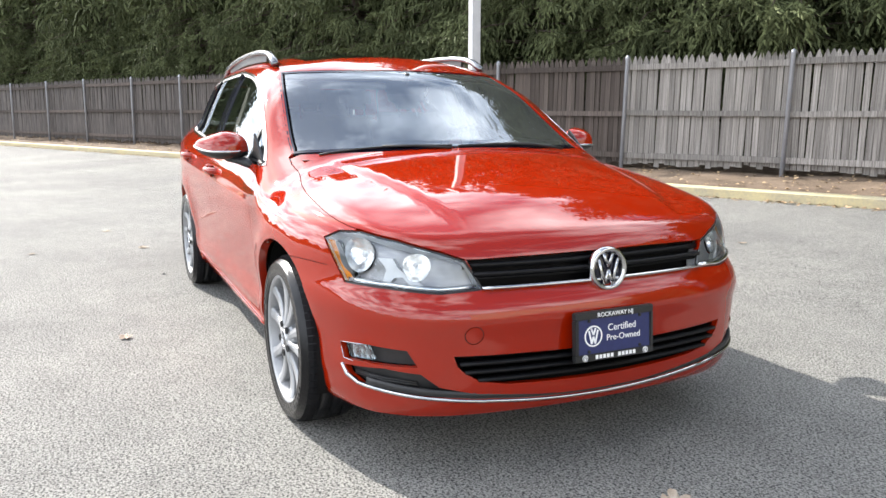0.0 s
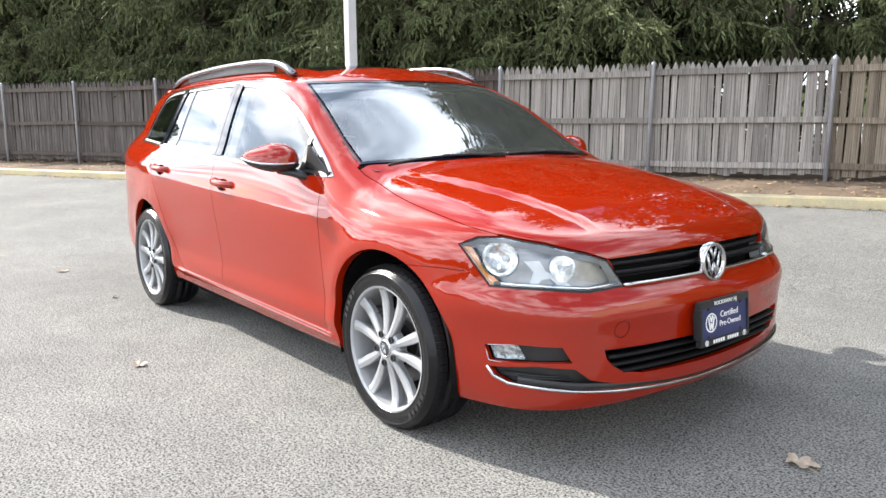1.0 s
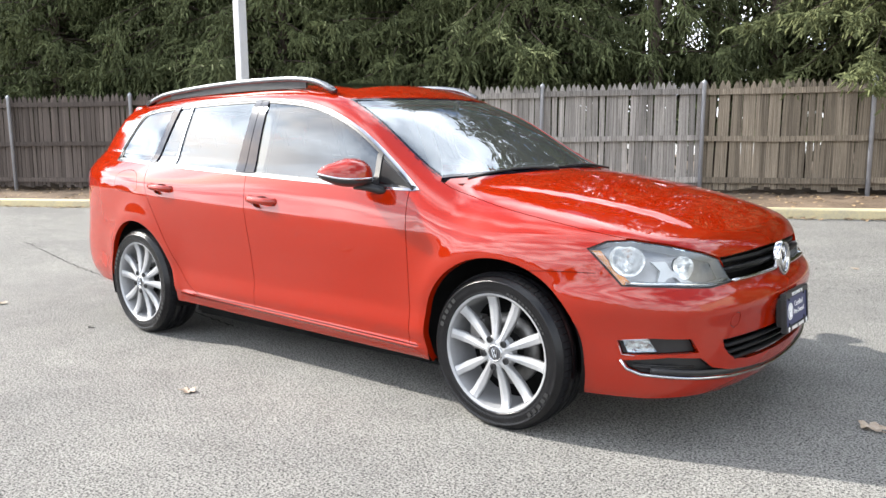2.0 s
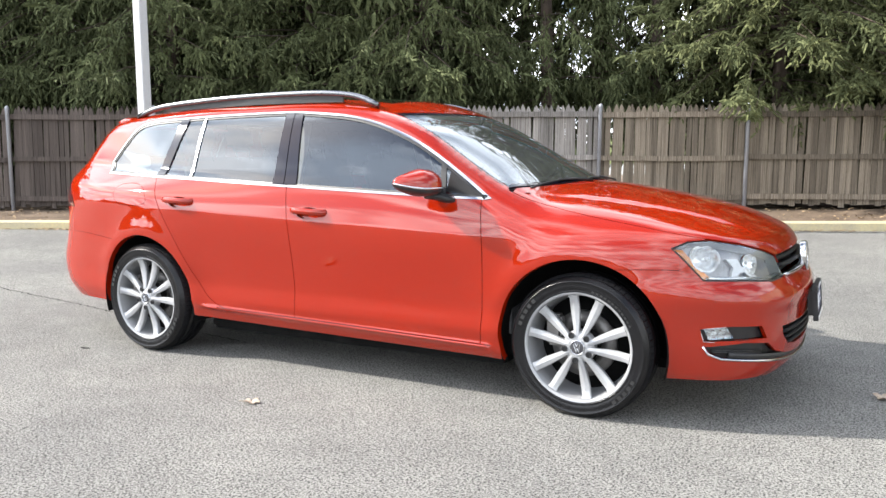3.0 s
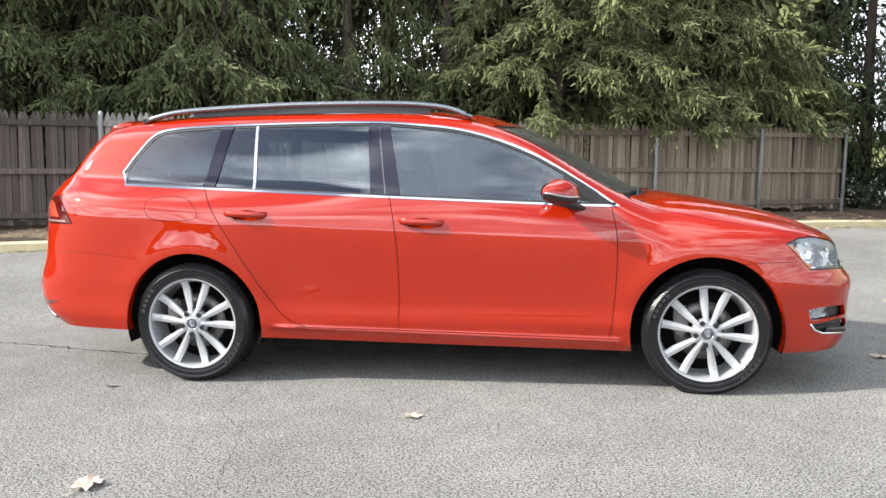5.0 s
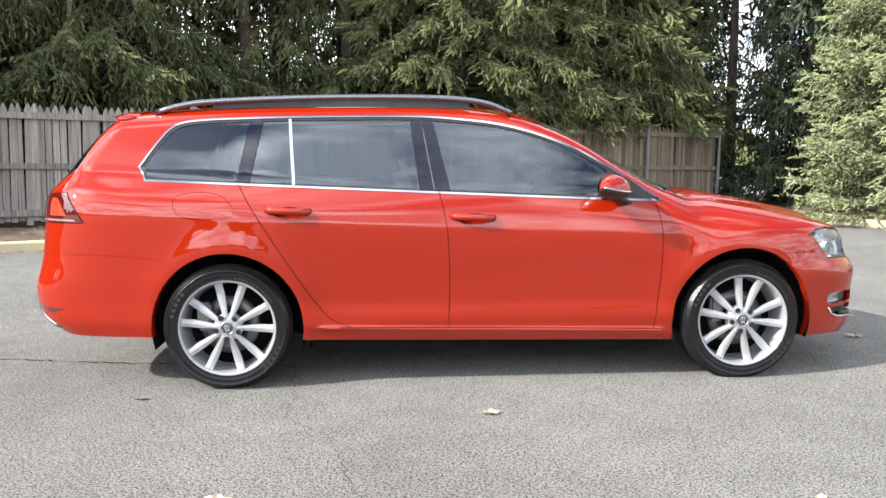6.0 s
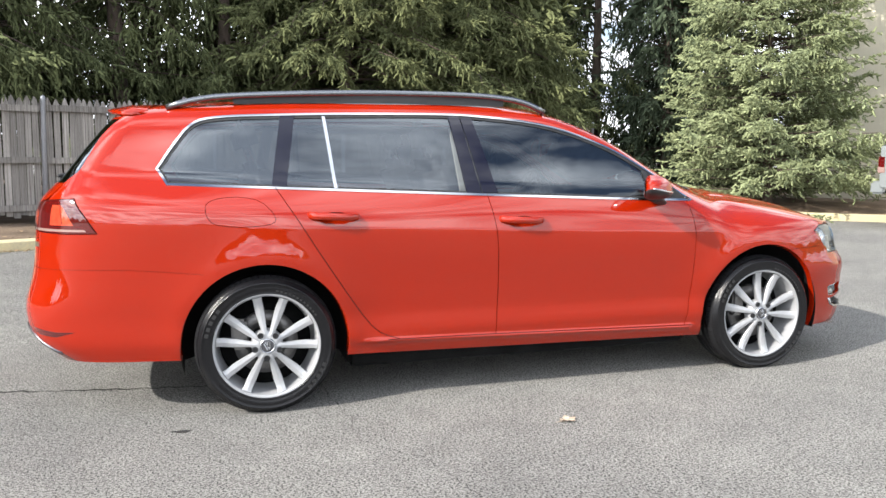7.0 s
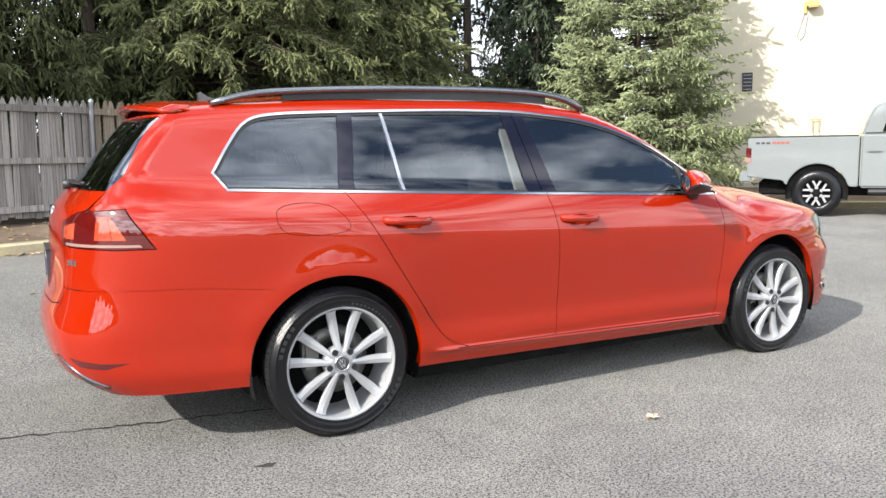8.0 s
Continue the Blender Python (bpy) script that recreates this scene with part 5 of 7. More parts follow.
for k in range(3):
    p = V_TAIL.solve(V_TAIL.flat(np.array([(-2.29 + 0.010 * k, -0.545 - 0.022 * k, 0.778)])))[0]
    bm = bmesh.new()
    box(bm, -0.008, 0.008, -0.002, 0.003, -0.011, 0.011, Matrix.Translation(p) @ pose(0, 0, 0, 0, 0, -62))
    part("badge_bar", bm, CHROME, car, "small chrome badge bar")

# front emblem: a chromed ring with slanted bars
bm = bmesh.new()
em = look((2.110, 0.003, 0.645), (1.0, 0.003, 0.645)) @ pose(0, 0, 0, -4, 0, 0) @ Matrix.Scale(1.06, 4)
lathe(bm, [(0.066, 0.0), (0.068, 0.018), (0.062, 0.026), (0.053, 0.022), (0.051, 0.012)], 44, em)
emblem = part("front_emblem", bm, CHROME, car, "round chrome emblem on the grille", True)
bm = bmesh.new()
lathe(bm, [(0.0, 0.012), (0.054, 0.010), (0.066, 0.0)], 36, em)
part("emblem_field", bm, GLOSS_BLACK, emblem, "", True)
bm = bmesh.new()
for p, q in (((-0.036, 0.030), (-0.014, -0.046)), ((-0.014, -0.046), (0.0, -0.004)), ((0.0, -0.004), (0.014, -0.046)), ((0.014, -0.046), (0.036, 0.030)), ((-0.018, 0.047), (0.0, 0.008)), ((0.0, 0.008), (0.018, 0.047))):
    rod(bm, em @ Vector((p[0], p[1], 0.016)), em @ Vector((q[0], q[1], 0.016)), 0.0062, n=8)
part("emblem_bars", bm, CHROME, emblem, "", True)

# front plate: a navy dealer plate in a black frame
plate = thing("front_plate", "navy dealer plate in a black frame", "")
plate.parent = car
plate.matrix_basis = pose(2.187, -0.012, 0.449, 90, 0, 90) @ pose(0, 0, 0, -4, 0, 0) @ Matrix.Scale(0.94, 4)
bm = bmesh.new()
box(bm, -0.150, 0.150, -0.074, 0.074, 0.0, 0.006, bevel=0.002)
part("plate_face", bm, NAVY, plate)
bm = bmesh.new()
for x0, x1, y0, y1 in ((-0.162, 0.162, 0.058, 0.084), (-0.162, 0.162, -0.084, -0.060), (-0.162, -0.147, -0.062, 0.06), (0.147, 0.162, -0.062, 0.06)):
    box(bm, x0, x1, y0, y1, -0.012, 0.011, bevel=0.003)
frame_ob = part("plate_frame", bm, BLACK_PLASTIC, plate, "black plastic plate frame")
bm = bmesh.new()
box(bm, -0.14, 0.14, -0.06, 0.06, -0.035, -0.005)
part("plate_bracket", bm, BLACK_PLASTIC, plate)


def words(text, size, m, material, parent, name, thick=0.0006):
    cu = bpy.data.curves.new(name, "FONT")
    cu.body, cu.size, cu.align_x, cu.align_y, cu.extrude = text, size, "CENTER", "CENTER", thick
    tmp = bpy.data.objects.new(name, cu)
    scene.collection.objects.link(tmp)
    dg = bpy.context.evaluated_depsgraph_get()
    me = bpy.data.meshes.new_from_object(tmp.evaluated_get(dg))
    bpy.data.objects.remove(tmp)
    me.materials.clear()
    me.materials.append(material)
    ob = new(name, me)
    ob.parent = parent
    ob.matrix_basis = m
    return ob


words("Certified", 0.033, pose(0.030, 0.022, 0.007), WHITE, plate, "upper_words")
words("Pre-Owned", 0.030, pose(0.036, -0.012, 0.007), WHITE, plate, "lower_words")
words("ROCKAWAY NJ", 0.021, pose(0.0, 0.070, 0.0116), WHITE, plate, "frame_words")
bm = bmesh.new()
for k in range(11):
    if k != 5:
        box(bm, -0.083 + 0.0155 * k, -0.072 + 0.0155 * k, -0.0785, -0.065, 0.0108, 0.0118)
part("frame_bars", bm, WHITE, plate, "row of plain white bars")
for cx, cy, r, h in ((-0.088, 0.0, 0.036, 0.0068), (-0.125, -0.071, 0.011, 0.0115), (0.125, -0.071, 0.011, 0.0115)):
    bm = bmesh.new()
    lathe(bm, [(r * 0.86, 0), (r, 0), (r, 0.001), (r * 0.86, 0.001)], 32, Matrix.Translation((cx, cy, h)), closed=True)
    for p, q in (((-0.5, 0.55), (-0.2, -0.7)), ((-0.2, -0.7), (0.0, -0.05)), ((0, -0.05), (0.2, -0.7)), ((0.2, -0.7), (0.5, 0.55)), ((-0.25, 0.75), (0, 0.12)), ((0, 0.12), (0.25, 0.75))):
        rod(bm, (cx + p[0] * r, cy + p[1] * r, h), (cx + q[0] * r, cy + q[1] * r, h), r * 0.09, n=6)
    part("ring_mark", bm, WHITE, plate, "white ring mark")
for cx in (-0.105, 0.105):
    for cy in (-0.052, 0.052):
        bm = bmesh.new()
        lathe(bm, [(0.006, 0.006), (0.005, 0.010), (0.0, 0.011)], 10, Matrix.Translation((cx, cy, 0)))
        part("plate_screw", bm, BLACK_PLASTIC, plate)

# door mirrors: red upper shell, black lower shell, bright strip between, swept back
def mirror_half(sgn, upper):
    bm = bmesh.new()
    bmesh.ops.create_uvsphere(bm, u_segments=36, v_segments=20, radius=1)
    bmesh.ops.delete(bm, geom=[f for f in bm.faces if (f.calc_center_median().z > 0) != upper], context="FACES")
    for v in bm.verts:
        x, y, z = v.co
        out = max(0.0, -y)
        x = x * (0.105 - 0.035 * out) if x > 0 else x * 0.035
        yy = y * 0.128 if y < 0 else 0.112 * y**0.8
        z = (abs(z) ** 0.75) * (0.088 - 0.034 * out) if upper else -(abs(z) ** 0.7) * (0.036 - 0.012 * out)
        v.co = MIRROR_AT @ Vector((x, yy, z + 0.022 * out * out))
        v.co.y *= sgn
    if sgn == -1:
        bmesh.ops.reverse_faces(bm, faces=bm.faces)
    return bm


MIRROR_AT = Matrix.Translation((0.575, -0.930, 0.975)) @ pose(0, 0, 0, 0, 0, -30)
for sgn in (1, -1):
    shell = part("door_mirror", mirror_half(sgn, True), PAINT, car, "red door mirror with a bright indicator strip", True)
    part("lower_shell", mirror_half(sgn, False), BLACK_PLASTIC, shell, "black lower mirror shell", True)
    bm = bmesh.new()
    path = [(0.70, 0.820, 0.915), (0.675, 0.845, 0.925), (0.645, 0.875, 0.938), (0.60, 0.91, 0.947)]
    sweep(bm, [(x, -sgn * y, z) for x, y, z in path], ring_section(0.034, 12, 0.55))
    part("mirror_arm", bm, BLACK_PLASTIC, shell, "black mirror arm", True)
    bm = bmesh.new()
    strip_path = []
    for t in np.linspace(-1.45, 0.9, 24):
        out = max(0.0, -math.sin(t))
        q = MIRROR_AT @ Vector((math.cos(t) * (0.105 - 0.035 * out) + 0.001, math.sin(t) * 0.129, 0.022 * out * out + 0.002))
        strip_path.append((q.x, q.y * sgn, q.z))
    sweep(bm, strip_path, ring_section(0.0055, 6, 0.9))
    part("indicator_strip", bm, SATIN, shell, "bright indicator strip", True)
    bm = bmesh.new()
    q = MIRROR_AT @ pose(-0.0345, 0, 0.024, 0, -90, 0) @ Matrix.Diagonal((0.046, 0.098, 0.06, 1))
    lathe(bm, [(0.0, 0.0), (0.93, 0.0), (1.0, -0.06)], 28, Matrix.Diagonal((1, sgn, 1, 1)) @ q)
    part("mirror_glass", bm, CHROME, shell, "mirror glass", True)
    bm = bmesh.new()
    slab(bm, [(0.655, 0.935), (0.86, 0.93), (0.69, 1.055)], X, Z, Y * 0.01)
    foot = part("mirror_foot", bm, BLACK_PLASTIC, car, "black mirror foot panel")
    foot.location.y = -sgn * 0.815 - 0.005
    foot.rotation_euler.x = 0

# front wipers
for y0, y1 in ((-0.62, -0.05), (-0.02, 0.55)):
    bm = bmesh.new()
    p = V_TOP.solve(np.array([(0.985 + 0.085 * (1 - abs(y) / 0.65) + 0.012, y) for y in np.linspace(y0, y1, 14)]))
    sweep(bm, [Vector(q) + Vector((0, 0, 0.003)) for q in p], ring_section(0.005, 6))
    sweep(bm, [Vector(p[6]) + Vector((0.004, 0, 0.006)), Vector(p[9]) + Vector((0.02, 0, 0.004)), Vector(p[12]) + Vector((0.05, 0.02, -0.006))], ring_section(0.006, 6))
    part("windscreen_wiper", bm, BLACK_PLASTIC, car, "black windscreen wiper", True)

# cabin
bm = bmesh.new()
box(bm, -2.05, 0.95, -0.52, 0.52, 0.30, 0.34)
box(bm, -0.9, 0.90, -0.76, 0.76, 0.30, 0.34)
box(bm, 0.90, 0.95, -0.72, 0.72, 0.30, 0.90)
part("cabin_floor", bm, TRIM_GREY, car)
bm = bmesh.new()
rows = []
for y in np.linspace(-0.74, 0.74, 13):
    rows.append([bm.verts.new(c) for c in ((1.02, y * 0.93, 0.952), (0.80, y, 0.975 - 0.03 * y * y), (0.58, y, 0.955), (0.50, y, 0.88), (0.55, y, 0.70), (0.75, y, 0.55))])
for p, q in zip(rows, rows[1:]):
    for k in range(5):
        bm.faces.new((p[k], q[k], q[k + 1], p[k + 1]))
part("dashboard", bm, TRIM_GREY, car, "dark grey dashboard", True)
bm = bmesh.new()
wm = pose(0.42, 0.36, 0.90, 0, -66, 0)
path = [wm @ Vector((0.185 * math.cos(t), 0.185 * math.sin(t), 0)) for t in np.linspace(0, 2 * math.pi, 41)[:-1]]
for k in range(40):
    rod(bm, path[k], path[(k + 1) % 40], 0.015, n=6)
for t in (0.0, 1.57, 3.14):
    rod(bm, wm @ Vector((0, 0, -0.01)), wm @ Vector((0.18 * math.sin(t - 1.57 + 0.0), 0.18 * math.cos(t - 1.57), 0)), 0.014, n=6)
rod(bm, wm @ Vector((0, 0, -0.2)), wm @ Vector((0, 0, 0.01)), 0.05, n=12)
part("steering_wheel", bm, BLACK_PLASTIC, car, "black steering wheel", True)


def seat(x, y, w, rear_bench=False):
    holder = thing("seat", "dark cloth car seat", "")
    holder.parent = car
    holder.matrix_basis = Matrix.Translation((x, y, 0.34))
    bm = bmesh.new()
    box(bm, -0.26, 0.27, -w, w, 0.10, 0.28, bevel=0.05)
    part("seat_cushion", bm, CLOTH, holder, "", True)
    bm = bmesh.new()
    box(bm, -0.07, 0.07, -w, w, 0.0, 0.60 if not rear_bench else 0.58, pose(-0.22, 0, 0.24, 0, -20, 0), bevel=0.055)
    part("seat_back", bm, CLOTH, holder, "", True)
    for hy in ((0,) if not rear_bench else (-w * 0.66, 0.0, w * 0.66)):
        bm = bmesh.new()
        box(bm, -0.05, 0.05, hy - 0.12, hy + 0.12, 0.62, 0.80, pose(-0.22, 0, 0.24, 0, -18, 0), bevel=0.045)
        part("headrest", bm, CLOTH, holder, "", True)
        bm = bmesh.new()
        for o in (-0.06, 0.06):
            rod(bm, pose(-0.22, 0, 0.24, 0, -18, 0) @ Vector((0, hy + o, 0.55)), pose(-0.22, 0, 0.24, 0, -18, 0) @ Vector((0, hy + o, 0.66)), 0.007, n=6)
        part("headrest_post", bm, CHROME, holder)
    return holder


seat(-0.02, -0.37, 0.25)
seat(-0.02, 0.37, 0.25)
seat(-0.92, 0.0, 0.52, True)
bm = bmesh.new()
box(bm, -2.05, -1.20, -0.60, 0.60, 0.72, 0.735)
part("luggage_cover", bm, TRIM_GREY, car)
roof_in = cut(V_TOP, roof_dom, [("hole", sun_roof)], 0.08)["rest"]
v, f, n = sheet(roof_in, 0.035, 0)
from_arrays("headliner", v, [tuple(t)[::-1] for t in f], HEADLINER, car, "pale cloth headliner", None)
bm = bmesh.new()
box(bm, 0.42, 0.46, -0.11, 0.11, 1.235, 1.295, bevel=0.012)
rod(bm, (0.44, 0, 1.29), (0.46, 0, 1.335), 0.012)
part("rear_view_mirror", bm, BLACK_PLASTIC, car, "", True)
for sgn in (1, -1):
    bm = bmesh.new()
    sweep(bm, [(-0.33, -sgn * 0.60, 1.30), (-0.31, -sgn * 0.72, 1.0), (-0.28, -sgn * 0.76, 0.4)], [(0.05, 0.01), (-0.05, 0.01), (-0.05, -0.01), (0.05, -0.01)], up=Vector((0, 1, 0)))
    part("inner_pillar", bm, HEADLINER, car)
    bm = bmesh.new()
    box(bm, -0.90, 0.82, -sgn * 0.785 - 0.02, -sgn * 0.785 + 0.02, 0.34, 0.93, bevel=0.01)
    part("inner_door_trim", bm, TRIM_GREY, car)

# ---- the place ----
FENCE_A, FENCE_B = 8.50, 0.4158                       # the kerb and the trees follow the line y = A + B x
FN = Vector((FENCE_B, -1, 0)).normalized()            # from that line towards the car
FT = Vector((1, FENCE_B, 0)).normalized()
rng = random.Random(7)


def ahead_of_fence(x, y):
    return (FENCE_A + FENCE_B * x - y) / math.hypot(1, FENCE_B)


def ground_z(x, y):
    d = ahead_of_fence(x, y)
    t = min(max((6.3 - d) / 4.9, 0), 1)
    far = min(max((9.0 - x) / 3.0, 0), 1)
    return 0.11 * t * t * (3 - 2 * t) * (0.35 + 0.65 * far)


def spot(along, ahead, z=0.0):
    """A place by metres along the fence (from x = 0) and in front of it."""
    p = Vector((0, FENCE_A, 0)) + FT * along + FN * ahead
    return Vector((p.x, p.y, z))


def ground_sheet():
    xs = sorted(set([-400, -200, -100, -60, -45] + [round(-40 + 0.5 * k, 2) for k in range(141)] + [36, 45, 60, 100, 200, 400]))
    n = len(xs)
    verts = [(x, y, ground_z(x, y)) for x in xs for y in xs]
    faces = [(i * n + j, (i + 1) * n + j, (i + 1) * n + j + 1, i * n + j + 1) for i in range(n - 1) for j in range(n - 1)]
    return tagged(from_arrays("ground", verts, faces, ASPHALT), "worn grey asphalt car park surface with light speckled grit", "ground", kind="structure")


ground_sheet()

# kerb: along the fence, then bending towards the building
kerb_line = rounded([tuple(spot(-48, 1.40).xy), tuple(spot(-20, 1.40).xy), tuple(spot(0, 1.40).xy), tuple(spot(6.6, 1.40).xy), (7.55, 9.2), (8.25, 7.8), (9.2, 6.9), (11.6, 5.0), (20.0, -3.7)], 2, False)
kerb_line = dense(kerb_line, 0.6, False)


def kerb_face(k):
    x, y = kerb_line[k]
    return Vector((x, y, ground_z(x, y)))


bm = bmesh.new()
sweep(bm, [kerb_face(k) for k in range(len(kerb_line))], [(0.0, -0.12), (0.004, 0.105), (-0.016, 0.125), (-0.14, 0.128), (-0.15, -0.12)])
tagged(link("kerb", bm, KERB_PAINT, soft=False), "low concrete kerb with faded yellow paint", "kerb", kind="structure")


def earth(along, ahead):
    p = spot(along, ahead)
    base = ground_z(p.x, p.y) + 0.10 if ahead > 0 else 0.21
    rise = 0.08 * min(max((1.25 - ahead) / 1.2, 0), 1)
    return base + rise + 0.035 * noise.noise((p.x * 1.7, p.y * 1.7, 0)) * min(1, max(0, (1.2 - ahead) * 3)) + 0.012 * noise.noise((p.x * 9, p.y * 9, 3))


al = [-60, -50] + [round(-44 + 0.35 * k, 2) for k in range(150)]
ah = [1.26, 1.1, 0.9, 0.7, 0.5, 0.3, 0.1, -0.1, -0.3, -0.6, -1.0, -1.6, -2.4, -3.5, -5, -8, -14, -30]
verts = [(spot(a, h).x, spot(a, h).y, earth(a, h)) for a in al for h in ah]
n = len(ah)
faces = [(i * n + j, i * n + j + 1, (i + 1) * n + j + 1, (i + 1) * n + j) for i in range(len(al) - 1) for j in range(n - 1)]
tagged(from_arrays("earth_bank", verts, faces, DIRT), "bare brown earth strip under the fence and trees", "ground", kind="structure")
# the planted island beyond the fence's end
isl = [tuple(p) for p in kerb_line if p[0] > 6.2] + [(24, 2), (24, 16), (12, 22), (6.5, 18)]
isl = np.array(isl)
ctr = np.array((11.0, 10.5))
verts, faces = [], []
rings = 14
for r in range(rings + 1):
    for k, p in enumerate(isl):
        d = np.array(p) - ctr
        q = ctr + d * (1 - r / rings) * (1 - 0.13 / np.linalg.norm(d) if r == 0 else 1)
        verts.append((q[0], q[1], ground_z(*q) + 0.115 + 0.10 * ease(0, 0.4, r / rings) + 0.03 * noise.noise((q[0] * 1.5, q[1] * 1.5, 1))))
m_ = len(isl)
for r in range(rings):
    for k in range(m_):
        j = (k + 1) % m_
        faces.append((r * m_ + k, r * m_ + j, (r + 1) * m_ + j, (r + 1) * m_ + k))
tagged(from_arrays("planted_island", verts, faces, DIRT), "leaf-strewn bare earth island behind the kerb", "ground", kind="structure")

# ---- fence: steel posts, three rails, pointed pickets ----
fence = thing("fence", "weathered grey picket fence with steel posts, standing behind a kerb", "fence")


def fence_top(x):
    return min(1.955 - 0.0095 * x, 2.165)


def fence_slope(x):
    return 0.36 if x > -1.53 else 0.45               # the fence bends a little at one post


def fence_y(x):
    return 8.42 + fence_slope(x) * (x + 1.53)


POST_X = [-35.93, -33.97, -31.98, -29.88, -27.57, -24.96, -22.53, -19.94, -17.63, -15.34, -13.02, -10.57, -8.26, -6.0, -3.75, -1.53, 0.61, 2.64, 4.65, 6.38]
bm = bmesh.new()
lathe(bm, [(0.0, 0.985), (0.034, 0.97), (0.036, 0.95), (0.031, 0.945), (0.030, 0.0), (0.0, 0.0)], 14)
post_me = bpy.data.meshes.new("post")
bm.to_mesh(post_me)
bm.free()
post_me.materials.append(STEEL)
for p in post_me.polygons:
    p.use_smooth = True
for x in POST_X:
    y = fence_y(x)
    ob = new("post", post_me)
    ob.parent = fence
    z0 = 0.18
    ob.matrix_basis = Matrix.Translation(Vector((x, y, z0)) + FN * 0.075) @ pose(0, 0, 0, rng.uniform(-0.8, 0.8), 1.4 + rng.uniform(-0.8, 0.8), 0) @ Matrix.Diagonal((1, 1, (fence_top(x) + 0.02 - z0) / 0.985, 1))
for x0, x1 in zip(POST_X, POST_X[1:]):
    for part_z, h in ((0.10, 0.085), (0.485, 0.08), (0.905, 0.085)):
        a = Vector((x0, fence_y(x0), 0.33 + part_z * (fence_top(x0) - 0.33)))
        b = Vector((x1, fence_y(x1), 0.33 + part_z * (fence_top(x1) - 0.33)))
        a.z += rng.uniform(-0.012, 0.012)
        b.z += rng.uniform(-0.012, 0.012)
        bm = bmesh.new()
        sweep(bm, [a + FN * 0.030 - FT * 0.0, (a + b) / 2 + FN * 0.030 + Vector((0, 0, rng.uniform(-0.012, 0.004))), b + FN * 0.030], [(0.020, h / 2), (-0.020, h / 2), (-0.020, -h / 2), (0.020, -h / 2)])
        part("rail", bm, PICKET_PALE if -6.1 < x0 < -1.6 else PICKET_DARK if x0 < -6.1 else PICKET, fence)


def picket_outline(w, h, point):
    return [(-w, 0), (w, 0), (w, h - point), (w * 0.72, h - point * 0.62), (w * 0.30, h - point * 0.18), (0, h), (-w * 0.30, h - point * 0.18), (-w * 0.72, h - point * 0.62), (-w, h - point)]


picket_meshes, pale_meshes, dark_meshes = [], [], []
for k in range(6):
    bm = bmesh.new()
    slab(bm, picket_outline((0.041, 0.043, 0.039, 0.044, 0.040, 0.042)[k], 1.0, (0.055, 0.06, 0.05, 0.058, 0.062, 0.052)[k]), X, Z, Y * 0.016)
    me = bpy.data.meshes.new("picket")
    bm.to_mesh(me)
    bm.free()
    me.materials.append(PICKET)
    picket_meshes.append(me)
    me = me.copy()
    me.materials.clear()
    me.materials.append(PICKET_PALE)
    pale_meshes.append(me)
    me = me.copy()
    me.materials.clear()
    me.materials.append(PICKET_DARK)
    dark_meshes.append(me)
far_verts, far_faces = [], []
x = POST_X[0]
while x < POST_X[-1]:
    top = fence_top(x) + rng.gauss(0, 0.010) + (-0.03 if rng.random() < 0.03 else 0)
    foot = 0.365 + rng.gauss(0, 0.02)
    m = Matrix.Translation((x, fence_y(x), foot)) @ pose(0, 0, 0, rng.gauss(0, 0.3), rng.gauss(0.9, 0.5), math.degrees(math.atan(fence_slope(x))) + rng.gauss(0, 0.8)) @ Matrix.Diagonal((1, 1, top - foot, 1))
    me = (pale_meshes if -6.0 < x < -1.53 else dark_meshes if x <= -6.0 else picket_meshes)[rng.randrange(6)]       # three newer, paler sections
    if x > -13.5:
        ob = new("picket", me)
        ob.parent = fence
        ob.matrix_basis = m
    else:
        k = len(far_verts)
        far_verts += [tuple(m @ v.co) for v in me.vertices]
        far_faces += [tuple(i + k for i in p.vertices) for p in me.polygons]
    x += (0.088 + rng.uniform(-0.002, 0.006) + (0.02 if rng.random() < 0.03 else 0)) / math.hypot(1, FENCE_B)
ob = from_arrays("picket_row", far_verts, far_faces, PICKET_I, fence, "", None, False)
ob["kind"] = "stuff"

# ---- lamp post on a concrete base ----
lamp_post = thing("lamp_post", "tall pale lamp post on a round concrete base beside the kerb", "lamp post")
PX, PY = -7.35, 4.42
bm = bmesh.new()
lathe(bm, [(0.0, 0.98), (0.245, 0.98), (0.272, 0.965), (0.283, 0.93), (0.292, 0.0), (0.0, 0.0)], 28, Matrix.Translation((PX, PY, 0.05)))
part("concrete_base", bm, CONCRETE, lamp_post, "stained round concrete base", True)
bm = bmesh.new()
box(bm, PX - 0.15, PX + 0.15, PY - 0.15, PY + 0.15, 1.03, 1.05, bevel=0.005)
plate_ob = part("base_plate", bm, STEEL, lamp_post)
for sx in (-1, 1):
    for sy in (-1, 1):
        bm = bmesh.new()
        rod(bm, (PX + sx * 0.115, PY + sy * 0.115, 1.05), (PX + sx * 0.115, PY + sy * 0.115, 1.10), 0.014, n=6)
        part("anchor_bolt", bm, STEEL, plate_ob)
bm = bmesh.new()
box(bm, PX - 0.075, PX + 0.075, PY - 0.075, PY + 0.075, 1.05, 7.6, pose(0, 0, 0), bevel=0.012)
part("pole", bm, POLE_PAINT, lamp_post, "pale square steel pole")
bm = bmesh.new()
box(bm, PX - 0.10, PX + 0.10, PY - 0.10, PY + 0.10, 1.045, 1.16, bevel=0.01)
part("base_cover", bm, POLE_PAINT, lamp_post)
bm = bmesh.new()
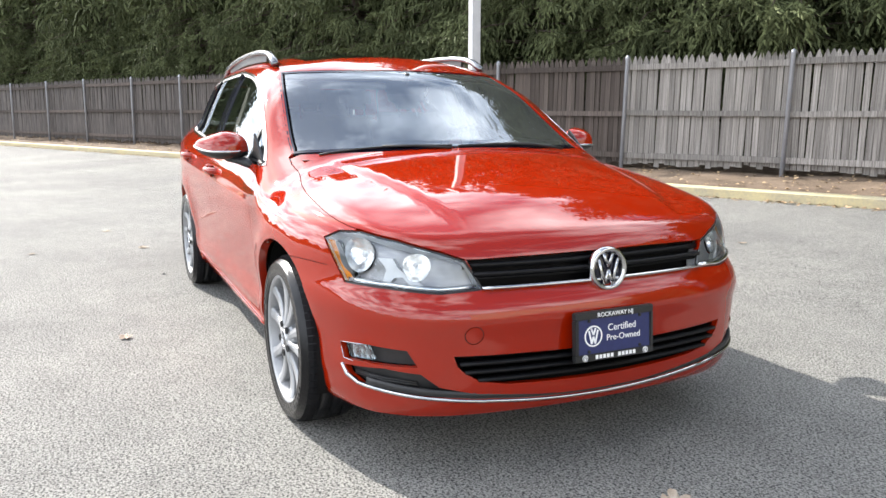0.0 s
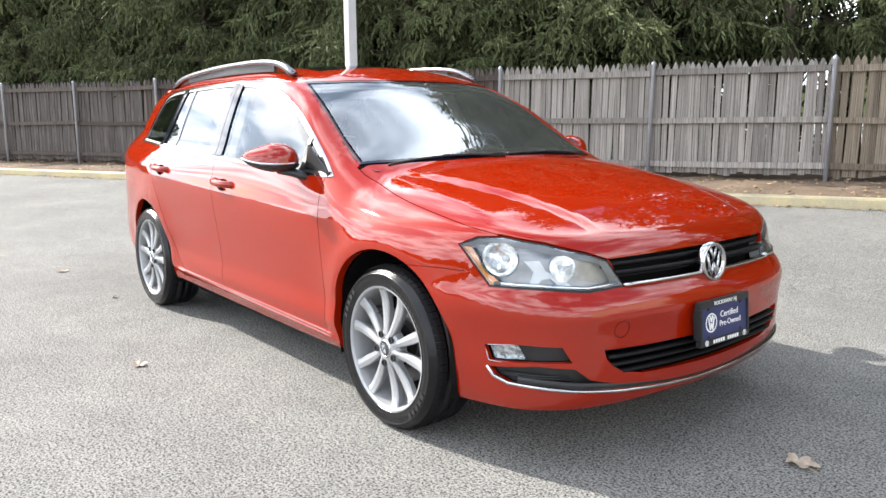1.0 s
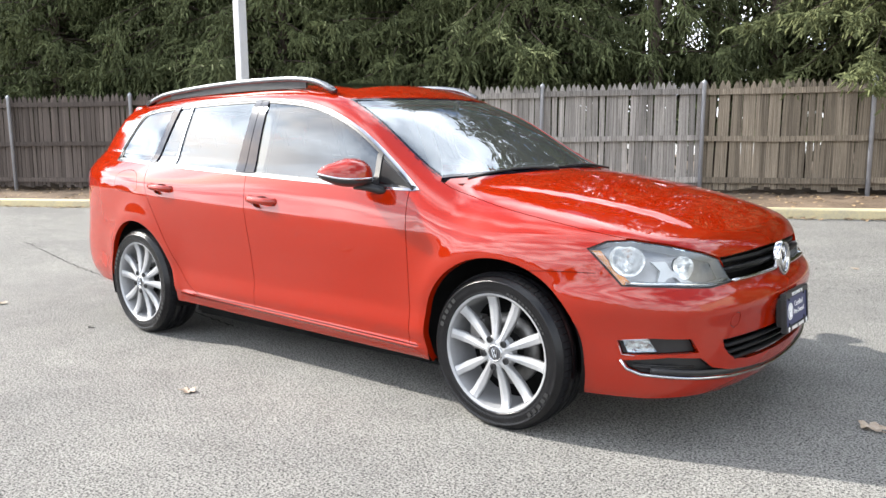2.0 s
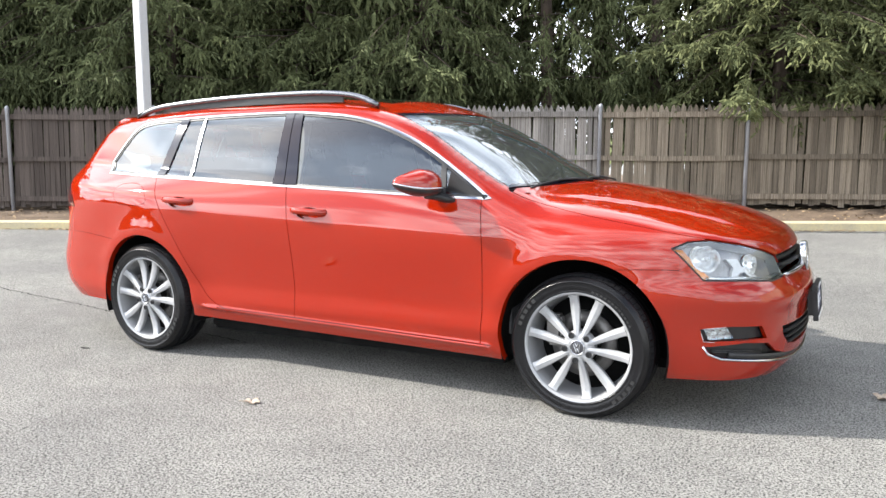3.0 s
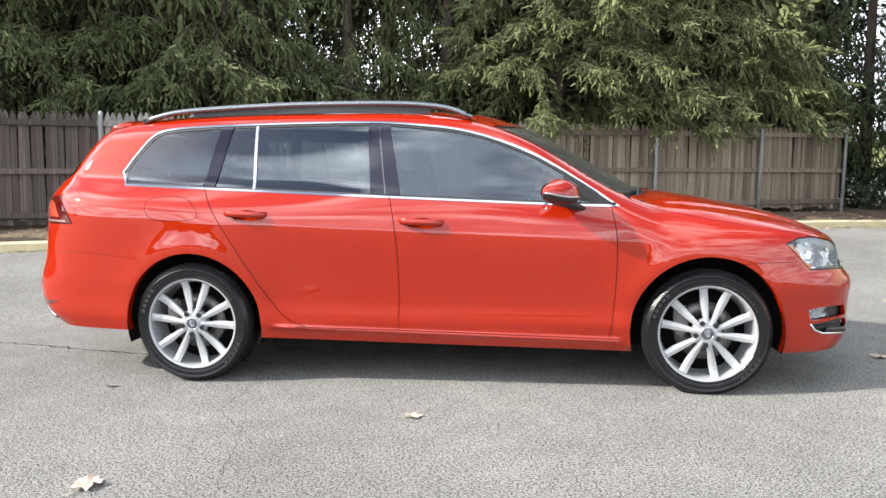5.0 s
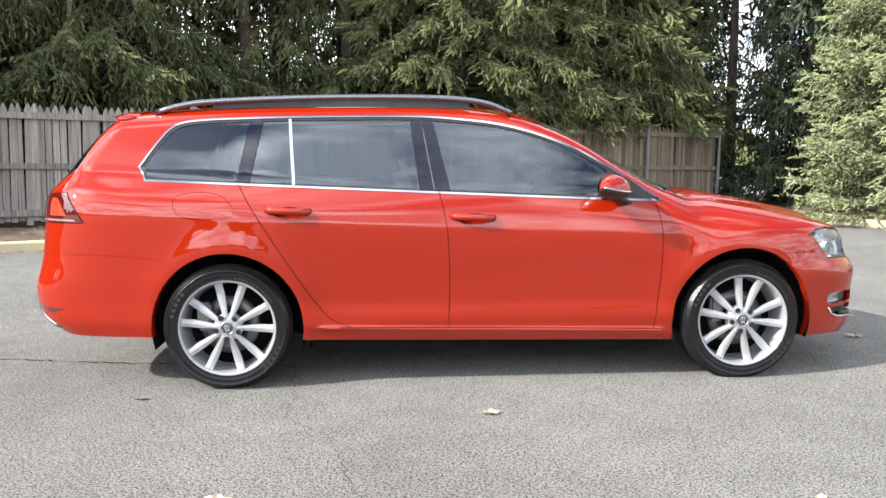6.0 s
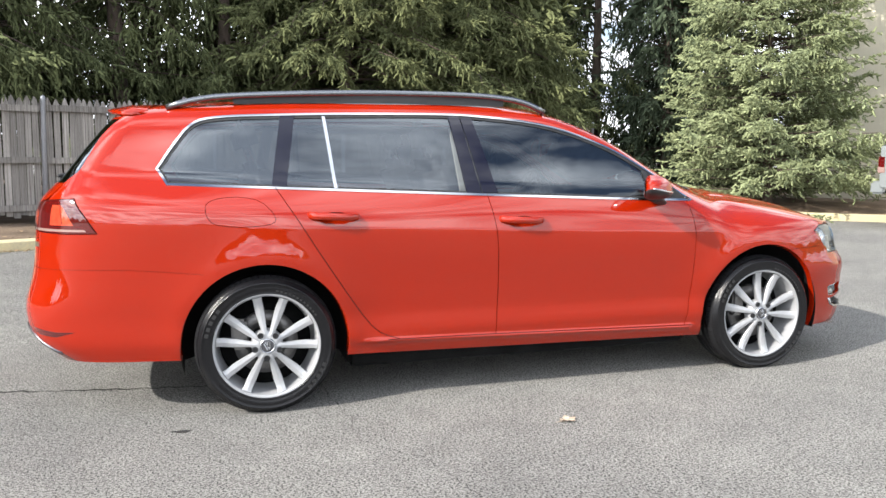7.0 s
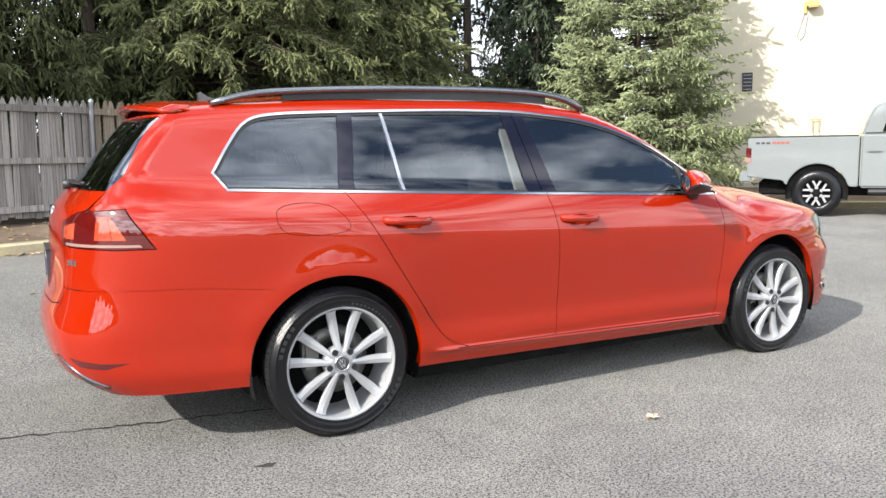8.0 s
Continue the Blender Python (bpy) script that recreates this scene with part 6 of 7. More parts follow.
box(bm, PX - 0.2, PX + 0.75, PY - 0.17, PY + 0.17, 7.45, 7.60, bevel=0.03)
part("lamp_head", bm, STEEL, lamp_post)
# ---- spruces ----
def spruce(name, seed, height, reach, bare, dense_to, material, droop=0.35, fullness=1.0, over=0.0, shoots=6, finger=0.115, hang=1.5, tier=0.27):
    """A spruce: tapered trunk, whorls of limbs, hanging sprays of needles. dense_to: up to this height the needles are small and many."""
    r = np.random.RandomState(seed)
    trunk = bmesh.new()
    rings = []
    for k in range(14):
        z = -0.3 + (height + 0.3) * k / 13
        rad = 0.19 * (1 - k / 13.6) * (height / 13) + (0.05 if k == 0 else 0)
        rings.append([trunk.verts.new((rad * math.cos(a) * (1 + 0.08 * r.randn()) + 0.05 * math.sin(z * 0.7 + seed), rad * math.sin(a) * (1 + 0.08 * r.randn()), z)) for a in np.linspace(0, 2 * math.pi, 11)[:-1]])
    for p, q in zip(rings, rings[1:]):
        for j in range(10):
            trunk.faces.new((p[j], p[(j + 1) % 10], q[(j + 1) % 10], q[j]))
    tris = []

    def needles(roots, way, length, half, n):
        rnd = r.randn(n, 3)
        rnd -= (rnd * way).sum(1, keepdims=True) * way
        rnd /= np.linalg.norm(rnd, axis=1, keepdims=True)
        tips = roots + (rnd * 0.75 + way * 0.85) * (length * (0.7 + 0.5 * r.rand(n)))[:, None]
        wide = np.cross(rnd, way) * (half * (0.7 + 0.6 * r.rand(n)))[:, None]
        tris.append(np.stack([roots - wide, roots + wide, tips + wide * 0.25], 1))

    def fingers(roots, way, length, radius, n):
        """Shoots: blunt three-sided fingers, each an island."""
        u = np.cross(way, (0.3, 0.2, 0.93))
        u /= np.linalg.norm(u, axis=1, keepdims=True)
        w = np.cross(way, u)
        ln_f = (length * (0.65 + 0.7 * r.rand(n)))[:, None]
        rad = (radius * (0.75 + 0.5 * r.rand(n)))[:, None]
        sag = np.array((0, 0, -0.012))
        low, high, tip = roots + way * ln_f * 0.18, roots + way * ln_f * 0.80 + sag * 0.6, roots + way * ln_f + sag
        arms = ((1, 0), (-0.5, 0.87), (-0.5, -0.87))
        ring_a = [low + (u * c + w * q) * rad for c, q in arms]
        ring_b = [high + (u * c + w * q) * rad * 0.72 for c, q in arms]
        for k in range(3):
            j = (k + 1) % 3
            shoot_tris.append(np.stack([roots, ring_a[j], ring_a[k]], 1))
            shoot_tris.append(np.stack([ring_a[k], ring_a[j], ring_b[j]], 1))
            shoot_tris.append(np.stack([ring_a[k], ring_b[j], ring_b[k]], 1))
            shoot_tris.append(np.stack([ring_b[k], ring_b[j], tip], 1))
        # a ruff of needles round each shoot
        for _ in range(2):
            needles(roots + way * ln_f * (0.15 + 0.75 * r.rand(n))[:, None], way, 0.036 if length < 0.22 else 0.09, 0.007 if length < 0.22 else 0.02, n)

    shoot_tris = []
    z = bare
    while z < height - 0.3:
        fine = z < dense_to
        length = reach * (1 - z / height) ** 0.5 * (0.85 + 0.25 * r.rand()) + 0.25
        count = int((8 if fine else 6) * fullness)
        for k in range(count):
            a = 2 * math.pi * (k + r.rand() * 0.8) / count + z * 2.4
            ln = length * (0.6 + 0.5 * r.rand())
            out = np.array((math.cos(a), math.sin(a), 0.0))
            side = np.array((-out[1], out[0], 0.0))
            dr = droop * (0.7 + 0.6 * r.rand())
            z_b = z + 0.2 * r.randn()
            if over and z_b < 2.15:
                ln = min(ln, 1.0)
            if over and ln > 1.3:
                dr = min(dr, max(0.02, (z_b - over) / ln + 0.1))
            ts = np.linspace(0, 1, 21)
            line = out * (ln * ts)[:, None] + side * (0.10 * ln * np.sin(3 * ts + a) - 0.10 * ln * math.sin(a))[:, None]
            line[:, 2] += z_b + ln * (0.10 * ts - dr * ts * ts + 0.16 * np.maximum(ts - 0.75, 0))
            limb_r = 0.012 + 0.007 * ln
            for i0, i1, w0_, w1_ in ((0, 6, 1, 0.75), (6, 12, 0.75, 0.5), (12, 18, 0.5, 0.2)):
                p, q = line[i0], line[i1]
                d = Vector(q - p)
                u = d.orthogonal().normalized()
                w = d.normalized().cross(u)
                lo = [trunk.verts.new(Vector(p) + (u * c + w * s) * limb_r * w0_) for c, s in ((1, 0), (-0.5, 0.87), (-0.5, -0.87))]
                hi = [trunk.verts.new(Vector(q) + (u * c + w * s) * limb_r * w1_) for c, s in ((1, 0), (-0.5, 0.87), (-0.5, -0.87))]
                for j in range(3):
                    trunk.faces.new((lo[j], lo[(j + 1) % 3], hi[(j + 1) % 3], hi[j]))
            # sub-twigs along the limb, each set with finger-like shoots; a few bare sprays within
            n_in = int(ln * (12 if fine else 16))
            tt = 0.08 + 0.85 * r.rand(n_in)
            base = np.stack([np.interp(tt, ts, line[:, c]) for c in range(3)], 1)
            way = out * (0.3 + 0.6 * r.rand(n_in))[:, None] + side * r.randn(n_in)[:, None] + np.array((0, 0, -1.0)) * (0.1 + 0.9 * r.rand(n_in))[:, None]
            way /= np.linalg.norm(way, axis=1, keepdims=True)
            needles(base + way * (0.12 * r.rand(n_in))[:, None], way, 0.14 if fine else 0.30, 0.014 if fine else 0.042, n_in)
            n_tw = int(ln * (14 if fine else 5)) + 2
            for t in np.concatenate([0.12 + 0.88 * np.sqrt(r.rand(n_tw)), [1.0]]):
                base = np.array([np.interp(t, ts, line[:, c]) for c in range(3)])
                tw_len = (0.20 + 0.45 * r.rand()) * (1.2 - 0.5 * t) * (0.75 + 0.25 * hang) * (1.0 if fine else 1.2)
                way = out * (0.25 + 0.5 * r.rand()) + side * (0.7 * r.randn()) + np.array((0, 0, (-0.2 - 0.9 * r.rand()) * hang))
                if t > 0.96:
                    way = out + side * 0.3 * r.randn() + np.array((0, 0, 0.1))
                way /= np.linalg.norm(way)
                n_f = shoots if fine else 3
                s = (np.arange(n_f) + 0.5 + 0.4 * r.rand(n_f)) / n_f
                roots = base + way * (tw_len * s)[:, None] + np.array((0, 0, -0.25 * tw_len * hang)) * (s**2)[:, None]
                fan = way + side * (0.65 * np.where(np.arange(n_f) % 2, 1, -1) * (1 - 0.75 * s))[:, None] + 0.50 * r.randn(n_f, 3) + np.array((0, 0, 0.20 - 0.50 * hang))
                fingers(roots, fan / np.linalg.norm(fan, axis=1, keepdims=True), finger if fine else 0.30, 0.0165 if fine else 0.042, n_f)
        z += (tier if fine else 0.50) * (0.8 + 0.4 * r.rand())
    v = np.concatenate(tris + shoot_tris).reshape(-1, 3)
    me = bpy.data.meshes.new("crown")
    n_t = len(v) // 3
    me.vertices.add(len(v))
    me.vertices.foreach_set("co", v.astype(np.float32).ravel())
    me.loops.add(len(v))
    me.loops.foreach_set("vertex_index", np.arange(len(v), dtype=np.int32))
    me.polygons.add(n_t)
    me.polygons.foreach_set("loop_start", np.arange(0, len(v), 3, dtype=np.int32))
    me.update(calc_edges=True)
    me.validate()
    me.materials.append(material)
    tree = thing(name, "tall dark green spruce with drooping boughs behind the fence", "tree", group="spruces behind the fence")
    part("trunk", trunk, BARK, tree, "dark brown trunk and bare limbs", True)
    crown = new("crown", me)
    crown.parent = tree
    return tree, n_t


KINDS = [spruce("spruce", 11, 11.0, 2.4, 1.75, 4.6, NEEDLE, 0.42, 1.2, 2.15), spruce("spruce", 12, 10.0, 2.6, 1.55, 4.6, NEEDLE, 0.32, 1.3, 1.9), spruce("spruce", 13, 12.0, 2.2, 1.8, 4.6, NEEDLE, 0.50, 1.2, 2.15)]
ROW = [(-38, -2.4), (-34.5, -2.0), (-31, -2.6), (-27.6, -1.9), (-24.4, -2.5), (-21.2, -1.8), (-18.0, -2.4), (-15.0, -1.9), (-12.2, -2.5), (-9.5, -1.8), (-6.9, -2.4), (-4.4, -1.6), (3.1, -3.0), (6.4, -2.4), (-7.9, -3.4), (-5.5, -5.4), (-10.8, -5.6), (-16.5, -5.6), (4.6, -5.4), (-22.5, -5.6)]
# a thin old spruce with bare lower limbs, where the sky shows between the trunks
thin = spruce("thin_spruce", 14, 11.0, 1.8, 2.0, 4.8, NEEDLE, 0.6, 0.5, 2.15, 6, 0.115, 2.0, 0.42)[0]
tagged(thin, "thin old spruce with bare lower limbs and hanging sprays", "tree", group="spruces behind the fence")
thin.matrix_basis = Matrix.Translation(spot(-2.2, -2.4, earth(-2.2, -2.4) - 0.05))
for a, h, turn in ((-0.2, -2.7, 100), (-1.2, -3.6, 220), (-2.6, -5.0, 310), (0.4, -4.6, 30), (-0.8, -6.0, 170), (1.3, -6.4, 260)):
    copy_thing(thin, Matrix.Translation(spot(a, h, earth(a, h) - 0.05)) @ pose(0, 0, 0, 0, 0, turn))
copy_thing(thin, Matrix.Translation((7.8, 13.7, 0.2)) @ pose(0, 0, 0, 0, 0, 75))
for k, (a, h) in enumerate(ROW):
    src = KINDS[k % 3][0]
    h -= 0.7 if -12 < a < 2 else 0.4
    p = spot(a, h, earth(a, h) - 0.05)
    sc = rng.uniform(0.92, 1.1)
    m = Matrix.Translation(p) @ pose(0, 0, 0, rng.uniform(-1.5, 1.5), rng.uniform(-1.5, 1.5), rng.uniform(0, 360))
    if k < 3:
        src.matrix_basis = m
    else:
        copy_thing(src, m)
near, n_near = spruce("overhanging_spruce", 41, 10.0, 2.7, 1.5, 4.6, NEEDLE_MID, 0.46, 1.5, 1.35, 7, 0.12, 0.9)
tagged(near, "green spruce whose boughs hang over the fence", "tree", group="spruces behind the fence")
near.matrix_basis = Matrix.Translation(spot(1.7, -1.5, earth(1.7, -1.5))) @ pose(0, 0, 0, 0, 0, 40)
copy_thing(near, Matrix.Translation(spot(4.5, -1.55, earth(4.5, -1.55))) @ pose(0, 0, 0, 0, 0, 215))
# tall coarse spruces further back close the row
tall, n_far = spruce("tall_spruce", 31, 14.0, 2.7, 0.6, 0.0, NEEDLE, 0.3, 1.9, 0.0, 4, 0.115, 1.0)
tagged(tall, "tall dark spruce in the row behind", "tree", group="spruces behind the fence")
for k in range(34):
    if k % 6 == 4 or k in (27, 29):
        continue
    a = -61 + 2.15 * k + rng.uniform(-0.3, 0.3)
    m = Matrix.Translation(spot(a, -6.2 - 1.4 * (k % 2) + rng.uniform(-0.3, 0.3), 0.15)) @ pose(0, 0, 0, 0, 0, rng.uniform(0, 360))
    if k == 0:
        tall.matrix_basis = m
    else:
        copy_thing(tall, m)
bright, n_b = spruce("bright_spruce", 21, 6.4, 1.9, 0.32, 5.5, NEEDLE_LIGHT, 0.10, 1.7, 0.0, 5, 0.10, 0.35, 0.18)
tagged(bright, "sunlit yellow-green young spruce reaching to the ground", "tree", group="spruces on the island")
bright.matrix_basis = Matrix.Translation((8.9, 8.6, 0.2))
# dense spruces whose needle colour carries the shade they stand in
dark, n_d = spruce("dark_spruce", 22, 8.5, 1.7, 0.35, 4.6, NEEDLE_SHADED, 0.25, 1.2)
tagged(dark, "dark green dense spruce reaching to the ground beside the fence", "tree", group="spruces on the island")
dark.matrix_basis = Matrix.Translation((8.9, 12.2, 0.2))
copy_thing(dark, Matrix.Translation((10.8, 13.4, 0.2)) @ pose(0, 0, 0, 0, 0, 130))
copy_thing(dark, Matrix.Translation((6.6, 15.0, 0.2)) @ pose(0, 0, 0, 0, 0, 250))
# ---- building and pickup beyond the island ----
WD = Vector((0.69, -0.72, 0)).normalized()           # along the building and the pickup
WN = Vector((-0.72, -0.69, 0)).normalized()          # towards the car
bldg = thing("building", "plain cream rendered building wall in full sun", "building")
w0 = Vector((10.9, 10.4, 0))
wm = Matrix(((WD.x, -WN.x, 0, w0.x), (WD.y, -WN.y, 0, w0.y), (0, 0, 1, 0), (0, 0, 0, 1)))   # local x along, y inwards, z up
bm = bmesh.new()
box(bm, 0, 16, 0, 0.3, 0.0, 6.8, wm)
box(bm, 0, 0.3, 0.3, 9, 0.0, 6.8, wm)
part("wall", bm, RENDER_WALL, bldg, "smooth cream rendered wall")
bm = bmesh.new()
box(bm, -0.2, 16.2, -0.2, 9, 6.8, 7.0, wm)
part("roof_slab", bm, CONCRETE, bldg)
bm = bmesh.new()
box(bm, 2.02, 2.24, -0.03, 0.02, 2.42, 2.84, wm, bevel=0.01)
vent = part("wall_vent", bm, BLACK_PLASTIC, bldg, "dark louvred wall vent")
for k in range(5):
    bm = bmesh.new()
    box(bm, 2.04, 2.22, -0.05, -0.02, 2.46 + 0.08 * k, 2.47 + 0.08 * k, wm)
    part("vent_slat", bm, STEEL, vent)
bm = bmesh.new()
box(bm, 3.30, 3.55, -0.28, 0.0, 4.17, 4.34, wm, bevel=0.03)
box(bm, 3.25, 3.31, -0.06, 0.0, 4.07, 4.32, wm, bevel=0.01)
wl_ob = part("wall_lamp", bm, BRASS, bldg, "brassy floodlight on the wall")
bm = bmesh.new()
sweep(bm, [wm @ Vector(p) for p in ((3.30, -0.02, 4.2), (3.22, -0.02, 3.9), (3.14, -0.02, 3.60), (3.20, -0.02, 3.50), (3.28, -0.02, 3.6), (3.34, -0.02, 4.05))], ring_section(0.012, 6))
part("lamp_cable", bm, STEEL, wl_ob)
bm = bmesh.new()
for x in (3.52, 3.65):
    rod(bm, wm @ Vector((x, -0.08, 1.45)), wm @ Vector((x, -0.08, 1.75)), 0.010)
rod(bm, wm @ Vector((3.47, -0.08, 1.75)), wm @ Vector((3.70, -0.08, 1.75)), 0.012)
part("standpipe", bm, BRASS, bldg, "brass standpipe on the wall")

DECAL_RED = mat("decal_red", (0.30, 0.05, 0.04), 0.6, vary=0.1, scale=40)
# ---- grey pickup ----
pickup = thing("pickup_truck", "pale grey pickup with a black bed cover, parked beside the kerb", "pickup truck")
RW = Vector((9.15, 4.62, 0))                          # below the near rear wheel
PD, PN = Vector((0.60, -0.80, 0)), Vector((-0.80, -0.60, 0))    # along the pickup, and towards the car
pm = Matrix(((PD.x, -PN.x, 0, RW.x), (PD.y, -PN.y, 0, RW.y), (0, 0, 1, 0), (0, 0, 0, 1)))
pickup.matrix_basis = pm


def shell(name, outline, y0, y1, material, parent, label="", bevel=0.03):
    bm = bmesh.new()
    slab(bm, outline, X, Z, Y * (y1 - y0))
    for v in bm.verts:
        v.co.y += y0
    bmesh.ops.bevel(bm, geom=[e for e in bm.edges], offset=bevel, segments=3, affect="EDGES", clamp_overlap=True)
    return part(name, bm, material, parent, label)


def arch_cut(cx, r, lo, n=14):
    t0 = math.asin((lo - 0.40) / r)
    return [(cx - r * math.cos(t), 0.40 + r * math.sin(t)) for t in np.linspace(t0, math.pi - t0, n)]


bed = [(-1.08, 0.66), (-0.52, 0.60)] + arch_cut(0, 0.475, 0.52) + [(0.50, 0.50), (0.60, 0.50), (0.60, 1.31), (-1.08, 1.31)]
shell("bed", bed, -0.02, 1.86, PICKUP_PAINT, pickup, "pale grey load bed", 0.012)
cab = [(0.62, 0.48), (2.75, 0.48), (2.75, 1.32), (2.25, 1.34), (0.62, 1.34)]
shell("cab_lower", cab, 0.0, 1.84, PICKUP_PAINT, pickup)
shell("cab_roof", [(0.63, 1.33), (2.7, 1.33), (2.15, 1.80), (1.9, 1.87), (0.98, 1.86), (0.80, 1.80), (0.70, 1.60)], 0.06, 1.78, PICKUP_PAINT, pickup, "", 0.04)
bm = bmesh.new()
slab(bm, [(0.92, 1.38), (2.30, 1.38), (2.0, 1.74), (1.02, 1.74)], X, Z, Y * 0.02)
for v in bm.verts:
    v.co.y += 0.045
part("side_window", bm, DARK_GLASS, pickup, "dark side window")
shell("bonnet", [(2.74, 0.48), (3.85, 0.55), (3.90, 0.9), (3.8, 1.15), (2.74, 1.28)], 0.04, 1.80, PICKUP_PAINT, pickup)
bm = bmesh.new()
box(bm, -1.07, 0.60, 0.03, 1.81, 1.305, 1.335, bevel=0.012)
part("bed_cover", bm, BLACK_PLASTIC, pickup, "black soft bed cover")
bm = bmesh.new()
box(bm, -1.20, -1.00, 0.0, 1.84, 0.56, 0.76, bevel=0.03)
part("rear_bumper", bm, PICKUP_PAINT, pickup)
bm = bmesh.new()
box(bm, -1.105, -1.00, -0.03, 0.16, 0.88, 1.16, bevel=0.02)
tl = part("tail_lamp", bm, RED_LENS, pickup, "red tail lamp")
bm = bmesh.new()
box(bm, -1.11, -1.01, -0.034, 0.10, 0.89, 0.99, bevel=0.01)
part("reversing_lamp", bm, PALE_LENS, tl)
bm = bmesh.new()
rod(bm, (0.75, -0.03, 0.42), (2.7, -0.03, 0.42), 0.045)
part("side_step", bm, BLACK_PLASTIC, pickup, "black tubular side step")
bm = bmesh.new()
box(bm, -0.9, 3.6, 0.25, 1.6, 0.34, 0.58, bevel=0.03)
part("chassis", bm, LINER, pickup, "dark chassis")
bm = bmesh.new()
box(bm, 0.72, 0.92, -0.045, -0.01, 1.06, 1.095, bevel=0.012)
part("door_handle", bm, PICKUP_PAINT, pickup)
bm = bmesh.new()
for k, x in enumerate((-0.95, -0.87, -0.79)):
    box(bm, x, x + 0.06, -0.026, -0.018, 1.205, 1.24)
part("decal_bars", bm, CAP_DARK, pickup, "plain grey decal bars")
bm = bmesh.new()
for k in range(4):
    box(bm, -0.70 + 0.07 * k, -0.645 + 0.07 * k, -0.026, -0.018, 1.208, 1.24)
part("decal_bars", bm, DECAL_RED, pickup, "plain red decal bars")
PW = None
for cx in (0.0, 3.12):
    for cy, f in ((0.0, 1), (1.84, -1)):
        m = Matrix.Translation((cx, cy - 0.03 * f, 0.39)) @ pose(0, 0, 0, 90 * f, 0, 0)
        if PW is None:
            bm = bmesh.new()
            lathe(bm, [(0.215, -0.02), (0.225, 0.0), (0.25, 0.012), (0.32, 0.012), (0.365, -0.01), (0.388, -0.05), (0.388, -0.20), (0.36, -0.235), (0.23, -0.23)], 48)
            PW = part("wheel", bm, RUBBER, pickup, "black off-road tyre", True)
            bm = bmesh.new()
            lathe(bm, [(0.205, -0.02), (0.218, 0.0), (0.218, -0.02), (0.20, -0.09), (0.0, -0.10)], 40)
            rim2 = part("rim", bm, LINER, PW, "black alloy rim", True)
            for k in range(6):
                a = k * math.pi / 3
                bm = bmesh.new()
                for s_ in (-0.05, 0.05):
                    box(bm, 0.05, 0.208, s_ - 0.016, s_ + 0.016, -0.035, -0.008, Matrix.Rotation(a, 4, "Z"), bevel=0.004)
                part("spoke", bm, ALLOY, PW, "bright machined spoke")
            bm = bmesh.new()
            lathe(bm, [(0.0, -0.005), (0.045, -0.008), (0.06, -0.03)], 20)
            part("hub_cap", bm, LINER, PW, "", True)
            PW.matrix_basis = m
        else:
            copy_thing(PW, m)
        # a flat black ring closes the arch, standing in for its dark depth
        bm = bmesh.new()
        rings_ = [[bm.verts.new((cx + r_ * math.cos(t), cy + yy * f, 0.39 + r_ * math.sin(t))) for t in np.linspace(-0.25, math.pi + 0.25, 24)] for r_, yy in ((0.473, 0.004), (0.473, 0.05), (0.30, 0.055))]
        for p, q in zip(rings_, rings_[1:]):
            for k in range(23):
                bm.faces.new((p[k], p[k + 1], q[k + 1], q[k]))
        part("arch_liner", bm, LINER, pickup, "black arch flare", True)

# ---- added far ring that closes the place and darkens the reflected horizon ----
verts, faces = [], []
r_w = np.random.RandomState(5)
for k in range(720):
    a = 2 * math.pi * k / 720
    d = 150 + 6 * math.sin(a * 7) + 4 * math.sin(a * 17 + 1)
    h = 5.0 + 1.5 * math.sin(a * 23) + 1.6 * math.sin(a * 61 + 2) + 1.8 * r_w.rand()
    for q in range(5):
        verts.append(((d + 2.0 * r_w.rand() + q * 0.5) * math.cos(a), (d + 2.0 * r_w.rand() + q * 0.5) * math.sin(a), -0.5 + (h + 0.5) * q / 4))
for k in range(720):
    j = (k + 1) % 720
    for q in range(4):
        faces.append((k * 5 + q, j * 5 + q, j * 5 + q + 1, k * 5 + q + 1))
tagged(from_arrays("backdrop", verts, faces, NEEDLE), "far line of dull green woods", "woods", kind="structure")

# ---- fallen leaves and cracks ----
def leaf_mesh(bm, size, seed):
    r = np.random.RandomState(seed)
    rim = []
    for k in range(20):
        a = 2 * math.pi * k / 20
        lobes = 0.58 + 0.42 * abs(math.cos(2.5 * a)) ** 0.7
        rim.append(bm.verts.new((size * lobes * math.cos(a) * (1 + 0.1 * r.randn()), size * 0.8 * lobes * math.sin(a), size * (0.10 + 0.25 * r.rand()))))
    mid = bm.verts.new((0, 0, size * 0.05))
    for k in range(20):
        bm.faces.new((rim[k], rim[(k + 1) % 20], mid))
    rod(bm, (0, 0, size * 0.06), (-size * 1.5, size * 0.2, size * 0.12), size * 0.035, n=5)
    return bm


